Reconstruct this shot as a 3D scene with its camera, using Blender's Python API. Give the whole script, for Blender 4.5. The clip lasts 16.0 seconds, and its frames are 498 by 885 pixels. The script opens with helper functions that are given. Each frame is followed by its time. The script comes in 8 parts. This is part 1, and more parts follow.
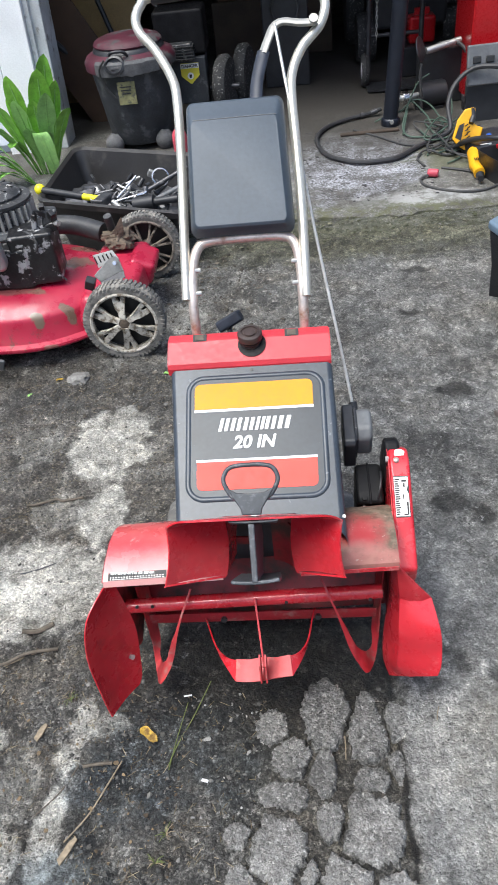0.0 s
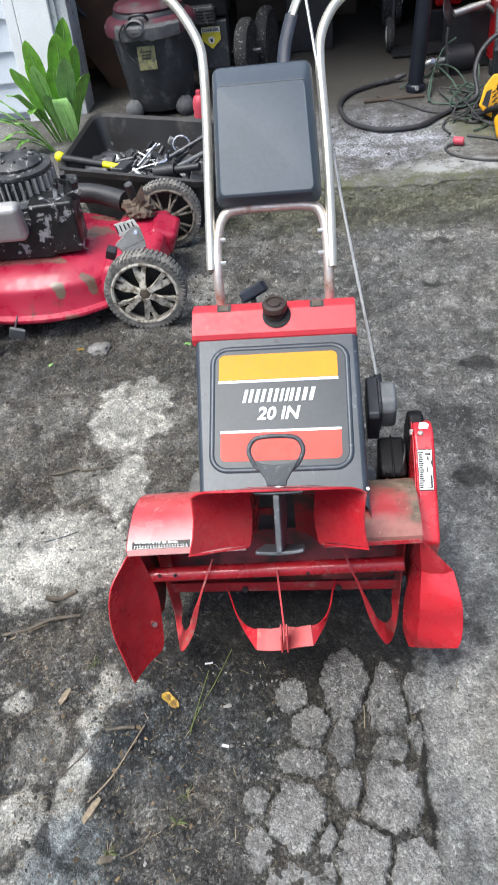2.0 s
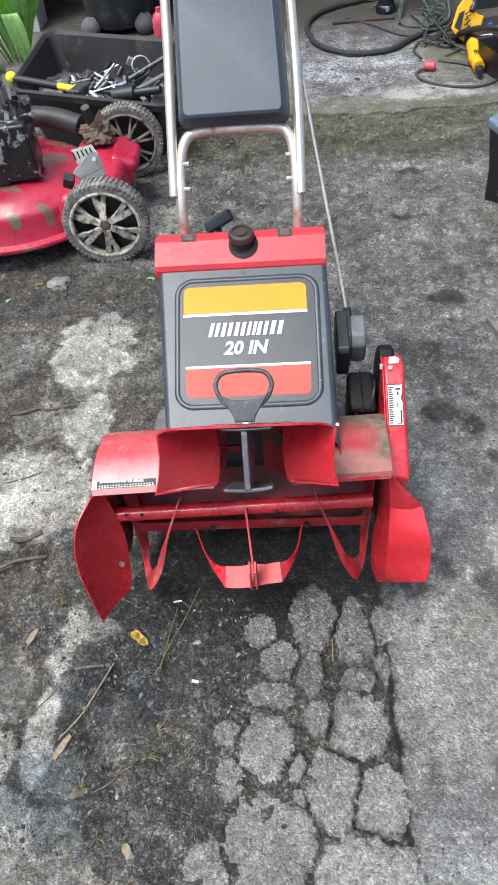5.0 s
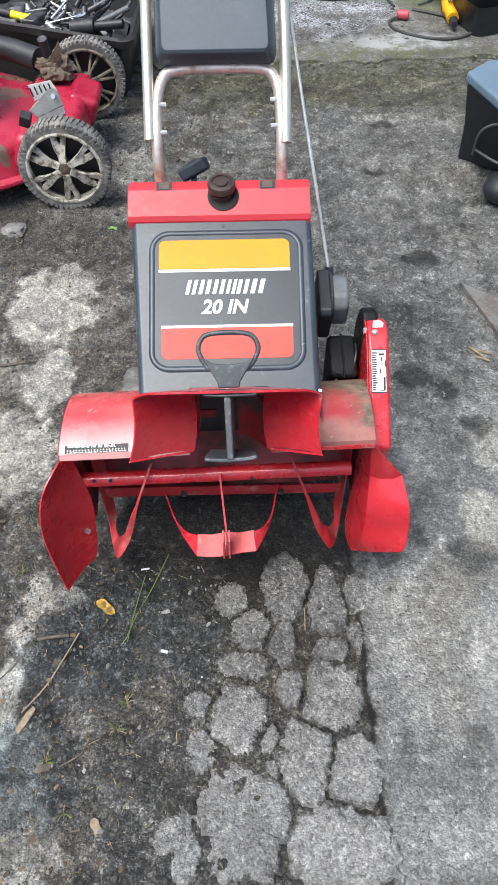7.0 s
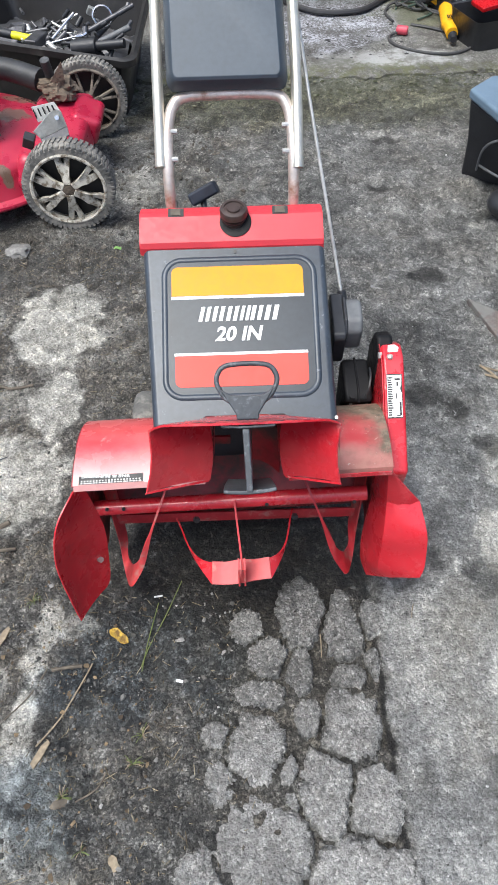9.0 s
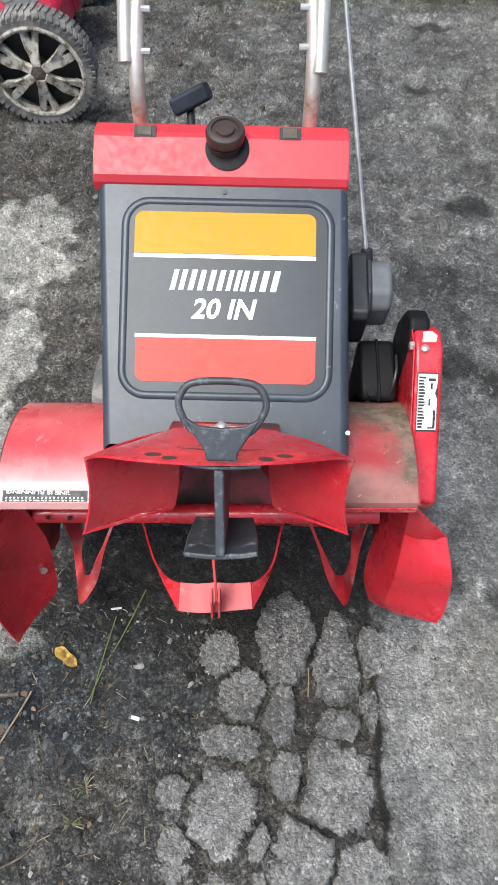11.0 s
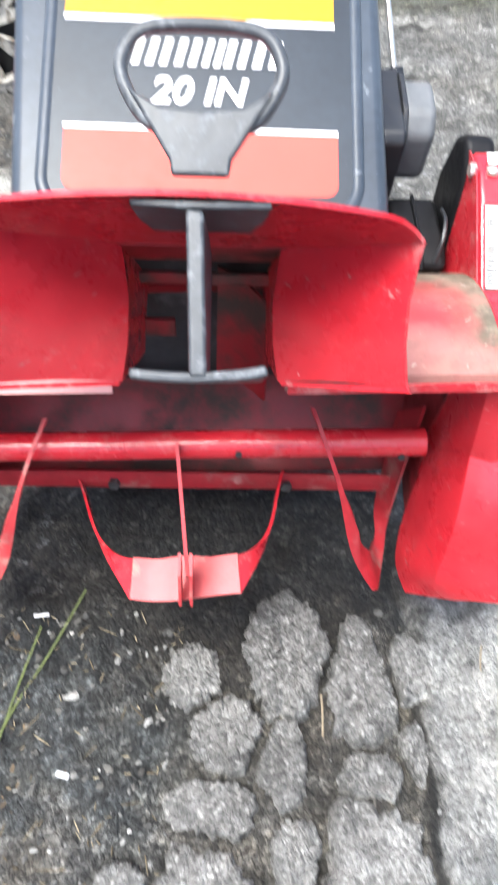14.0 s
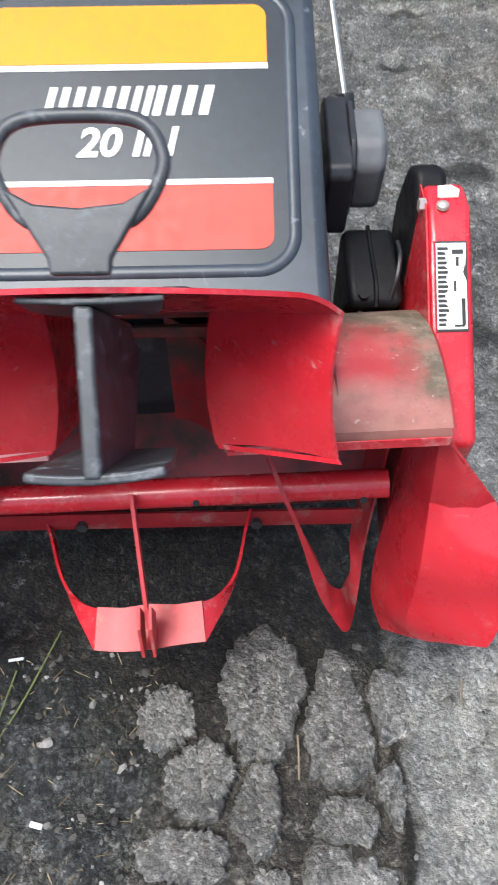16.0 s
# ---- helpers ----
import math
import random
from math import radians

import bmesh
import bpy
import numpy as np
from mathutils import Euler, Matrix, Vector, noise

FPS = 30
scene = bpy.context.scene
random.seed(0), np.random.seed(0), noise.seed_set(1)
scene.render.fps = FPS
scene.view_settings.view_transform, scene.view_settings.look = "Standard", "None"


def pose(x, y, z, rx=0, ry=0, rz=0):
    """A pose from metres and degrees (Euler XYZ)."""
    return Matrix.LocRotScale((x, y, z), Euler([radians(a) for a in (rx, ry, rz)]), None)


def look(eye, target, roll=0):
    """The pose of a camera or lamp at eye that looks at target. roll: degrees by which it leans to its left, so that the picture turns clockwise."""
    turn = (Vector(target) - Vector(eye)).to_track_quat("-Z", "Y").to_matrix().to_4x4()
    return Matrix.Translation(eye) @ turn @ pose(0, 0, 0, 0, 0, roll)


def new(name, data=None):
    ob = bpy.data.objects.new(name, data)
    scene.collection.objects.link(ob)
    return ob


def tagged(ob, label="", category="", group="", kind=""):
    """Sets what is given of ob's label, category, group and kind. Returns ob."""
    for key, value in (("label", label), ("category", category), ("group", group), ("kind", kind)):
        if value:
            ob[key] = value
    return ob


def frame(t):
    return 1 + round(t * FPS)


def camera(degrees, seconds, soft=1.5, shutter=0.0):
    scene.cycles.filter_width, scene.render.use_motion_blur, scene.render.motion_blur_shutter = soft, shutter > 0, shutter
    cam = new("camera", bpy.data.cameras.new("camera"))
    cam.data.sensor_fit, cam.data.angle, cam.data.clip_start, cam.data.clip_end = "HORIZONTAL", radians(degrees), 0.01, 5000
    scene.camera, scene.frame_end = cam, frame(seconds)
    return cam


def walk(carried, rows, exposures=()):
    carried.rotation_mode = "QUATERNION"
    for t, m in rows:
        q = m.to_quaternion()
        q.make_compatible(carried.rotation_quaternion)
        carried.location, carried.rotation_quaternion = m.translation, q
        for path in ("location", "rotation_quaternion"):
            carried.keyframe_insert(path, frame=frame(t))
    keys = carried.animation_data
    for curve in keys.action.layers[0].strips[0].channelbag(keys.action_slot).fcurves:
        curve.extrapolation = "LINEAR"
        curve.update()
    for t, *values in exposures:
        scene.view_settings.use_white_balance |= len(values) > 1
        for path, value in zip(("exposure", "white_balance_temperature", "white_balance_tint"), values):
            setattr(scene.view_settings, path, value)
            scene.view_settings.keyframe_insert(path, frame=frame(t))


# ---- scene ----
cam = camera(37.9, 16.0, 1.6, 0.5)
PATH = [
    (0, (0.123, -0.827, 1.402), (-0.046, 0.69, 0.109), -7.1),
    (0.5, (0.12, -0.832, 1.409), (-0.086, 0.685, 0.122), -7.9),
    (1, (0.118, -0.835, 1.406), (-0.099, 0.658, 0.093), -8.6),
    (1.5, (0.109, -0.832, 1.409), (-0.118, 0.664, 0.101), -8.2),
    (2, (0.107, -0.829, 1.403), (-0.107, 0.635, 0.057), -7.8),
    (2.5, (0.098, -0.826, 1.391), (-0.121, 0.593, -0.001), -7.6),
    (3, (0.107, -0.821, 1.382), (-0.082, 0.571, -0.042), -7.1),
    (3.5, (0.113, -0.822, 1.372), (-0.069, 0.543, -0.078), -7.7),
    (4, (0.123, -0.833, 1.383), (-0.048, 0.539, -0.062), -7.7),
    (4.2, (0.123, -0.83, 1.382), (-0.055, 0.547, -0.058), -8.2),
    (6.5, (0.049, -0.77, 1.353), (0.05, 0.492, -0.198), -0.6),
    (7, (0.051, -0.76, 1.345), (0.058, 0.498, -0.209), -0.9),
    (7.5, (0.041, -0.761, 1.352), (0.062, 0.497, -0.203), -0.9),
    (8, (0.034, -0.761, 1.355), (0.047, 0.507, -0.191), -1.7),
    (8.5, (0.029, -0.748, 1.351), (0.041, 0.516, -0.199), -2.2),
    (9, (0.022, -0.725, 1.355), (0.035, 0.552, -0.185), -1.4),
    (9.5, (0.019, -0.679, 1.332), (0.053, 0.59, -0.214), 1.0),
    (9.7, (0.027, -0.65, 1.312), (0.061, 0.6, -0.249), 1.4),
    (11.8, (0.057, -0.341, 1.165), (0.046, 0.618, -0.59), 0.9),
    (12, (0.059, -0.341, 1.153), (0.074, 0.613, -0.605), 1.7),
    (12.5, (0.084, -0.377, 1.07), (0.098, 0.601, -0.675), 2.3),
    (12.7, (0.097, -0.402, 0.999), (0.026, 0.567, -0.749), 1.8),
    (13, (0.116, -0.426, 0.902), (-0.076, 0.49, -0.865), 0.3),
    (13.2, (0.107, -0.426, 0.824), (-0.007, 0.488, -0.951), 2.1),
    (13.5, (0.072, -0.401, 0.759), (0.153, 0.594, -0.974), 8.5),
    (13.8, (0.055, -0.391, 0.755), (0.167, 0.717, -0.906), 5.3),
    (14, (0.039, -0.407, 0.803), (0.126, 0.877, -0.728), 3.9),
    (14.5, (0.036, -0.402, 0.812), (-0.008, 0.945, -0.667), -0.8),
    (15, (0.01, -0.387, 0.837), (0.013, 0.984, -0.619), 0.7),
    (15.5, (0.049, -0.378, 0.841), (0.102, 0.943, -0.66), 0.7),
    (16, (0.106, -0.349, 0.83), (0.124, 0.9, -0.732), -0.5),
]
walk(cam, [(t, look(eye, target, roll)) for t, eye, target, roll in PATH], [(0, 0.97), (9.6, 0.97), (12.0, 0.75), (12.7, 0.81), (13.1, 1.0), (13.5, 1.5), (14.0, 1.95), (14.5, 1.58), (15.2, 1.22), (16, 1.07)])
# ---- world and light ----
world = bpy.data.worlds.new("world")
scene.world = world
world.use_nodes = True
wn = world.node_tree.nodes
sky = wn.new("ShaderNodeTexSky")
sky.sky_type, sky.sun_disc = "NISHITA", False
sky.sun_elevation, sky.sun_rotation = radians(68), radians(229)
sky.air_density, sky.dust_density, sky.ozone_density = 1.0, 3.4, 0.7
wn["Background"].inputs[1].default_value = 0.125
world.node_tree.links.new(sky.outputs[0], wn["Background"].inputs[0])
sun_data = bpy.data.lights.new("sun", "SUN")
sun_data.energy, sun_data.angle, sun_data.color = 2.05, radians(36), (0.95, 1.0, 1.0)
sun = new("sun", sun_data)
sun.matrix_world = look((-1.4, -0.9, 4.6), (0, 0.3, 0))

# ---- materials ----


def material(name, color, rough=0.5, metal=0.0, vary=0.15, scale=12.0, fine=0.0, fine_scale=120.0, bump=0.0, bump_scale=60.0,
             second=None, second_at=0.6, second_soft=0.08, second_scale=6.0, spec=0.5, rough_vary=0.1, coat=0.0):
    """A surface with two scales of variation, a fine relief and, where given, a second colour (dirt, rust, wear) in patches."""
    m = bpy.data.materials.new(name)
    m.use_nodes = True
    nt = m.node_tree
    n, link = nt.nodes, nt.links.new
    b = n["Principled BSDF"]
    b.inputs["Metallic"].default_value = metal
    b.inputs["Specular IOR Level"].default_value = spec
    b.inputs["Coat Weight"].default_value = coat
    tc = n.new("ShaderNodeTexCoord")
    big = n.new("ShaderNodeTexNoise")
    big.inputs["Scale"].default_value, big.inputs["Detail"].default_value = scale, 6
    link(tc.outputs["Object"], big.inputs["Vector"])
    ramp = n.new("ShaderNodeMapRange")
    ramp.inputs["From Min"].default_value, ramp.inputs["From Max"].default_value = 0.3, 0.7
    ramp.inputs["To Min"].default_value, ramp.inputs["To Max"].default_value = 1 - vary, 1 + vary
    link(big.outputs["Fac"], ramp.inputs["Value"])
    small = n.new("ShaderNodeTexNoise")
    small.inputs["Scale"].default_value, small.inputs["Detail"].default_value = fine_scale, 3
    link(tc.outputs["Object"], small.inputs["Vector"])
    ramp2 = n.new("ShaderNodeMapRange")
    ramp2.inputs["From Min"].default_value, ramp2.inputs["From Max"].default_value = 0.3, 0.7
    ramp2.inputs["To Min"].default_value, ramp2.inputs["To Max"].default_value = 1 - fine, 1 + fine
    link(small.outputs["Fac"], ramp2.inputs["Value"])
    mul = n.new("ShaderNodeMath")
    mul.operation = "MULTIPLY"
    link(ramp.outputs[0], mul.inputs[0])
    link(ramp2.outputs[0], mul.inputs[1])
    hue = n.new("ShaderNodeVectorMath")
    hue.operation = "SCALE"
    hue.inputs[0].default_value = color
    link(mul.outputs[0], hue.inputs["Scale"])
    out = hue.outputs[0]
    if second:
        patch = n.new("ShaderNodeTexNoise")
        patch.inputs["Scale"].default_value, patch.inputs["Detail"].default_value, patch.inputs["Roughness"].default_value = second_scale, 8, 0.65
        link(tc.outputs["Object"], patch.inputs["Vector"])
        edge = n.new("ShaderNodeMapRange")
        edge.interpolation_type = "SMOOTHSTEP"
        edge.inputs["From Min"].default_value, edge.inputs["From Max"].default_value = second_at - second_soft, second_at + second_soft
        link(patch.outputs["Fac"], edge.inputs["Value"])
        mix = n.new("ShaderNodeMix")
        mix.data_type = "RGBA"
        link(edge.outputs[0], mix.inputs["Factor"])
        link(out, mix.inputs["A"])
        mix.inputs["B"].default_value = (*second, 1)
        out = mix.outputs["Result"]
        rmix = n.new("ShaderNodeMapRange")
        rmix.inputs["To Min"].default_value, rmix.inputs["To Max"].default_value = rough, min(1, rough + 0.35)
        link(edge.outputs[0], rmix.inputs["Value"])
        link(rmix.outputs[0], b.inputs["Roughness"])
    else:
        rmix = n.new("ShaderNodeMapRange")
        rmix.inputs["From Min"].default_value, rmix.inputs["From Max"].default_value = 0.3, 0.7
        rmix.inputs["To Min"].default_value, rmix.inputs["To Max"].default_value = max(0.02, rough - rough_vary), min(1, rough + rough_vary)
        link(small.outputs["Fac"], rmix.inputs["Value"])
        link(rmix.outputs[0], b.inputs["Roughness"])
    link(out, b.inputs["Base Color"])
    if bump:
        rel = n.new("ShaderNodeTexNoise")
        rel.inputs["Scale"].default_value, rel.inputs["Detail"].default_value = bump_scale, 5
        link(tc.outputs["Object"], rel.inputs["Vector"])
        bp = n.new("ShaderNodeBump")
        bp.inputs["Strength"].default_value, bp.inputs["Distance"].default_value = bump, 0.01
        link(rel.outputs["Fac"], bp.inputs["Height"])
        link(bp.outputs[0], b.inputs["Normal"])
    return m


# Wear and grime over a red darkened for the drum and throat's shade.
RED_WORN_DIM = material("worn red paint darkened for shade", (0.27, 0.010, 0.016), 0.4, vary=0.2, scale=9, fine=0.06, bump=0.05, bump_scale=60,
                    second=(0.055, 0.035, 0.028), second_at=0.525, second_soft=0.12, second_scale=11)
RED_BLADE = material("faded red paint", (0.54, 0.05, 0.055), 0.45, vary=0.15, scale=16, fine=0.08, bump=0.05,
                     second=(0.42, 0.2, 0.17), second_at=0.62, second_scale=20)
RED_STRIP = material("rubbed red paint", (0.36, 0.018, 0.026), 0.45, vary=0.18, scale=16, fine=0.1, bump=0.05,
                     second=(0.36, 0.15, 0.13), second_at=0.62, second_scale=22)
RED_COVER = material("bright red plastic", (0.52, 0.03, 0.042), 0.42, vary=0.12, scale=8, fine=0.03, bump=0.02)
BLACK_HOOD = material("faded black painted sheet", (0.038, 0.048, 0.061), 0.33, vary=0.3, scale=7, fine=0.12, bump=0.02, spec=0.42,
                      second=(0.15, 0.17, 0.19), second_at=0.66, second_soft=0.03, second_scale=70)
BLACK_PANEL = material("black printed panel", (0.020, 0.027, 0.035), 0.36, vary=0.25, scale=9, fine=0.1, bump=0.02, spec=0.42,
                       second=(0.10, 0.12, 0.14), second_at=0.70, second_soft=0.04, second_scale=50)
BLACK = material("black plastic", (0.022, 0.023, 0.026), 0.42, vary=0.25, scale=20, fine=0.12, bump=0.05)
BLACK_DUSTY = material("dusty black plastic", (0.03, 0.031, 0.034), 0.5, vary=0.3, scale=14, fine=0.2, bump=0.06,
                       second=(0.12, 0.12, 0.12), second_at=0.63, second_scale=18)
OILY = material("oily black casting", (0.009, 0.009, 0.010), 0.5, vary=0.3, scale=25, fine=0.2, bump=0.1, spec=0.15)
CAP = material("brown-black cap", (0.045, 0.03, 0.026), 0.45, vary=0.25, scale=40, fine=0.15, bump=0.06)
VANE = material("scuffed black plastic", (0.045, 0.050, 0.056), 0.42, vary=0.25, scale=25, fine=0.2, bump=0.06,
                second=(0.2, 0.215, 0.23), second_at=0.63, second_soft=0.12, second_scale=90)
YELLOW = material("yellow decal", (0.64, 0.27, 0.010), 0.5, spec=0.3, vary=0.06, scale=8, fine=0.03)
SALMON = material("faded red decal", (0.64, 0.075, 0.055), 0.5, spec=0.3, vary=0.08, scale=8, fine=0.03)
WHITE = material("white print", (0.78, 0.78, 0.76), 0.4, vary=0.06, fine=0.05)
LABEL = material("worn white label", (0.7, 0.7, 0.66), 0.45, vary=0.1, scale=40, second=(0.35, 0.3, 0.26), second_at=0.62, second_scale=60)
INK = material("black ink", (0.02, 0.02, 0.02), 0.5, vary=0.1)
CHROME = material("chromed steel tube", (0.60, 0.575, 0.50), 0.36, 0.7, vary=0.1, scale=14, fine=0.05, bump=0.02,
                  second=(0.36, 0.26, 0.2), second_at=0.66, second_scale=16)
RUSTY = material("rust-spotted steel tube", (0.62, 0.54, 0.48), 0.36, 0.6, vary=0.15, scale=14, fine=0.1, bump=0.05,
                 second=(0.36, 0.20, 0.13), second_at=0.585, second_soft=0.10, second_scale=16)
STEEL = material("dull zinc steel", (0.5, 0.5, 0.48), 0.42, 0.7, vary=0.15, scale=30, fine=0.1, bump=0.04)
ALUMINIUM = material("cast aluminium", (0.36, 0.355, 0.325), 0.48, 0.35, vary=0.1, scale=20, fine=0.08, bump=0.08)
GRIP = material("dark blue grey grip", (0.022, 0.028, 0.042), 0.55, vary=0.2, scale=30, fine=0.1, bump=0.08)
VINYL = material("black vinyl", (0.044, 0.060, 0.079), 0.5, vary=0.12, scale=8, fine=0.08, bump=0.04, bump_scale=90,
                 second=(0.2, 0.21, 0.22), second_at=0.76, second_soft=0.02, second_scale=55)
RUBBER = material("dusty rubber", (0.115, 0.112, 0.104), 0.8, vary=0.25, scale=20, fine=0.2, bump=0.2, bump_scale=120,
                  second=(0.25, 0.235, 0.21), second_at=0.53, second_scale=25)
TYRE = material("dark tyre with dust specks", (0.03, 0.03, 0.03), 0.8, vary=0.3, scale=20, fine=0.3, bump=0.2, second=(0.24, 0.235, 0.22), second_at=0.60, second_soft=0.03, second_scale=70)
RIM = material("muddy grey plastic rim", (0.56, 0.53, 0.46), 0.55, vary=0.15, scale=20, fine=0.15, bump=0.1,
               second=(0.15, 0.12, 0.085), second_at=0.53, second_soft=0.10, second_scale=60)
DARK_RIM = material("mud-caked dark rim", (0.24, 0.205, 0.165), 0.8, vary=0.3, scale=25, fine=0.2, bump=0.2, second=(0.035, 0.03, 0.027), second_at=0.55, second_scale=30)
MUD = material("dried mud", (0.12, 0.092, 0.068), 0.9, vary=0.3, scale=30, fine=0.2, bump=0.5, bump_scale=90)
ENGINE = material("greasy engine metal", (0.055, 0.056, 0.058), 0.5, 0.3, vary=0.35, scale=30, fine=0.2, bump=0.15,
                  second=(0.34, 0.34, 0.33), second_at=0.60, second_soft=0.04, second_scale=28)
OILY_CHIPPED = material("oily black metal with chipped paint", (0.013, 0.013, 0.014), 0.38, vary=0.4, scale=18, fine=0.3, bump=0.25, bump_scale=45,
                        second=(0.34, 0.34, 0.34), second_at=0.575, second_soft=0.03, second_scale=22)
SHROUD = material("faded dark grey shroud", (0.12, 0.125, 0.13), 0.5, vary=0.2, scale=25, fine=0.1, bump=0.06)
SILVER = material("dull silver shield", (0.45, 0.44, 0.42), 0.4, 0.4, vary=0.1, scale=15, fine=0.06)
TUB = material("black storage tub", (0.022, 0.021, 0.021), 0.42, vary=0.2, scale=9, fine=0.12, bump=0.05,
               second=(0.06, 0.055, 0.05), second_at=0.62, second_scale=10)
DARK_STEEL = material("dark tool steel", (0.1, 0.1, 0.105), 0.4, 0.6, vary=0.25, scale=40, fine=0.15, bump=0.06)
BRIGHT_STEEL = material("bright tool steel", (0.7, 0.7, 0.7), 0.2, 1.0, vary=0.1, scale=30)
TOOL_YELLOW = material("yellow tool plastic", (0.75, 0.68, 0.02), 0.4, vary=0.1, scale=20, fine=0.05)
LEAF = material("fresh green leaf", (0.17, 0.40, 0.045), 0.4, vary=0.3, scale=22, fine=0.12, bump=0.1, bump_scale=70)
LEAF_PALE = material("pale green leaf", (0.22, 0.42, 0.12), 0.45, vary=0.25, scale=20, fine=0.1, bump=0.1, bump_scale=70)
LEAF_DEAD = material("yellowed dead leaf", (0.42, 0.27, 0.035), 0.6, vary=0.3, scale=60, fine=0.2, bump=0.15, second=(0.14, 0.08, 0.025), second_at=0.52, second_scale=45)
TWIG = material("dry grey twig", (0.11, 0.092, 0.07), 0.85, vary=0.3, scale=50, fine=0.2, bump=0.3)
GRASS_STALK = material("green grass stalk", (0.12, 0.15, 0.045), 0.6, vary=0.2, scale=40)
PAINT_WHITE = material("white house paint", (0.88, 0.89, 0.895), 0.5, vary=0.06, scale=5, fine=0.05, bump=0.05,
                       second=(0.45, 0.45, 0.43), second_at=0.72, second_scale=12)
PAINT_GREY = material("weathered grey jamb", (0.55, 0.57, 0.575), 0.6, vary=0.14, scale=9, fine=0.08, bump=0.1,
                      second=(0.26, 0.25, 0.23), second_at=0.62, second_scale=14)
SIDING = material("pale blue-grey siding", (0.6, 0.65, 0.7), 0.5, vary=0.06, scale=5, fine=0.05, bump=0.04)
BARE_WOOD = material("dark boards", (0.05, 0.035, 0.024), 0.75, vary=0.3, scale=7, fine=0.2, bump=0.2)
PLY = material("old yellowed plywood", (0.27, 0.175, 0.07), 0.7, vary=0.25, scale=5, fine=0.12, bump=0.08)
CARDBOARD = material("brown board", (0.075, 0.042, 0.026), 0.8, vary=0.2, scale=6, fine=0.1)
DIRTY_GREY = material("grimy dark grey plastic", (0.026, 0.029, 0.034), 0.6, vary=0.35, scale=9, fine=0.2, bump=0.1,
                      second=(0.085, 0.088, 0.092), second_at=0.58, second_soft=0.05, second_scale=11)
GRIMY_RED = material("dust-caked red plastic", (0.060, 0.007, 0.018), 0.6, vary=0.25, scale=14, fine=0.15, bump=0.1,
                     second=(0.062, 0.060, 0.060), second_at=0.54, second_soft=0.05, second_scale=8)
DUSTY_GREY = material("dust-caked grey plastic", (0.095, 0.095, 0.097), 0.75, vary=0.3, scale=18, fine=0.15, bump=0.15,
                      second=(0.1, 0.1, 0.1), second_at=0.6, second_scale=16)
TAG_YELLOW = material("stained yellow tag", (0.20, 0.19, 0.085), 0.6, vary=0.25, scale=40, second=(0.1, 0.1, 0.07), second_at=0.55, second_scale=45)
WARN_YELLOW = material("warning yellow", (0.7, 0.6, 0.05), 0.5, vary=0.08)
POST = material("dark blue-black painted steel", (0.014, 0.017, 0.026), 0.38, 0.2, vary=0.2, scale=12, fine=0.1, bump=0.04)
HOSE = material("black rubber hose", (0.03, 0.03, 0.032), 0.55, vary=0.2, scale=30, fine=0.1, bump=0.05)
CORD_GREEN = material("dull green cord", (0.055, 0.09, 0.068), 0.6, vary=0.2, scale=20, fine=0.1)
CORD_DARK = material("grey black cord", (0.045, 0.045, 0.045), 0.6, vary=0.2, scale=20)
CABINET_RED = material("red enamel cabinet", (0.42, 0.008, 0.012), 0.3, vary=0.08, scale=6, fine=0.03, bump=0.02)
PINK = material("faded red plug", (0.5, 0.06, 0.09), 0.5, vary=0.15, scale=40)
TOOL_AMBER = material("yellow power tool plastic", (0.8, 0.4, 0.015), 0.42, vary=0.1, scale=25, fine=0.05, bump=0.03)
BLUE_GREY = material("faded blue-grey plastic", (0.115, 0.17, 0.225), 0.45, vary=0.12, scale=8, fine=0.06, bump=0.04)
DARK_FABRIC = material("dark woven bag cloth", (0.02, 0.021, 0.024), 0.8, vary=0.25, scale=14, fine=0.3, fine_scale=350, bump=0.2, bump_scale=200)
PEBBLE = material("loose gravel", (0.17, 0.165, 0.155), 0.85, vary=0.5, scale=9, fine=0.3, bump=0.2)
CHIP_TAN = material("dry tan wood", (0.25, 0.2, 0.135), 0.8, vary=0.25, scale=60, fine=0.15, bump=0.1)
CHIP = material("white chip", (0.6, 0.61, 0.62), 0.5, vary=0.1)

# ---- mesh helpers ----


def thing(name, loc, label, category, group=""):
    ob = new(name)
    ob.empty_display_size = 0.05
    ob.location = loc
    ob.matrix_basis = Matrix.Translation(loc)
    return tagged(ob, label, category, group)


def offset(ob):
    """Where an object and its parents stand."""
    m = ob.matrix_basis.copy()
    while ob.parent:
        m = ob.parent.matrix_basis @ ob.matrix_parent_inverse @ m
        ob = ob.parent
    return m


def part(name, bm, mat, parent=None, label="", bevel=0.0, smooth=True, segments=2, local=False):
    """Links a bmesh as one mesh object, under a thing or a part; its points are in world metres, or in the parent's if local."""
    bmesh.ops.recalc_face_normals(bm, faces=bm.faces)
    me = bpy.data.meshes.new(name)
    bm.to_mesh(me)
    bm.free()
    me.materials.append(mat)
    if smooth:
        me.shade_smooth()
        me.set_sharp_from_angle(angle=radians(40))
    ob = new(name, me)
    if parent:
        ob.parent = parent
        if not local:
            ob.matrix_parent_inverse = offset(parent).inverted()
    if bevel:
        b = ob.modifiers.new("bevel", "BEVEL")
        b.width, b.segments, b.limit_method, b.angle_limit = bevel, segments, "ANGLE", radians(35)
        b.harden_normals = True
    if label:
        ob["label"] = label
    return ob


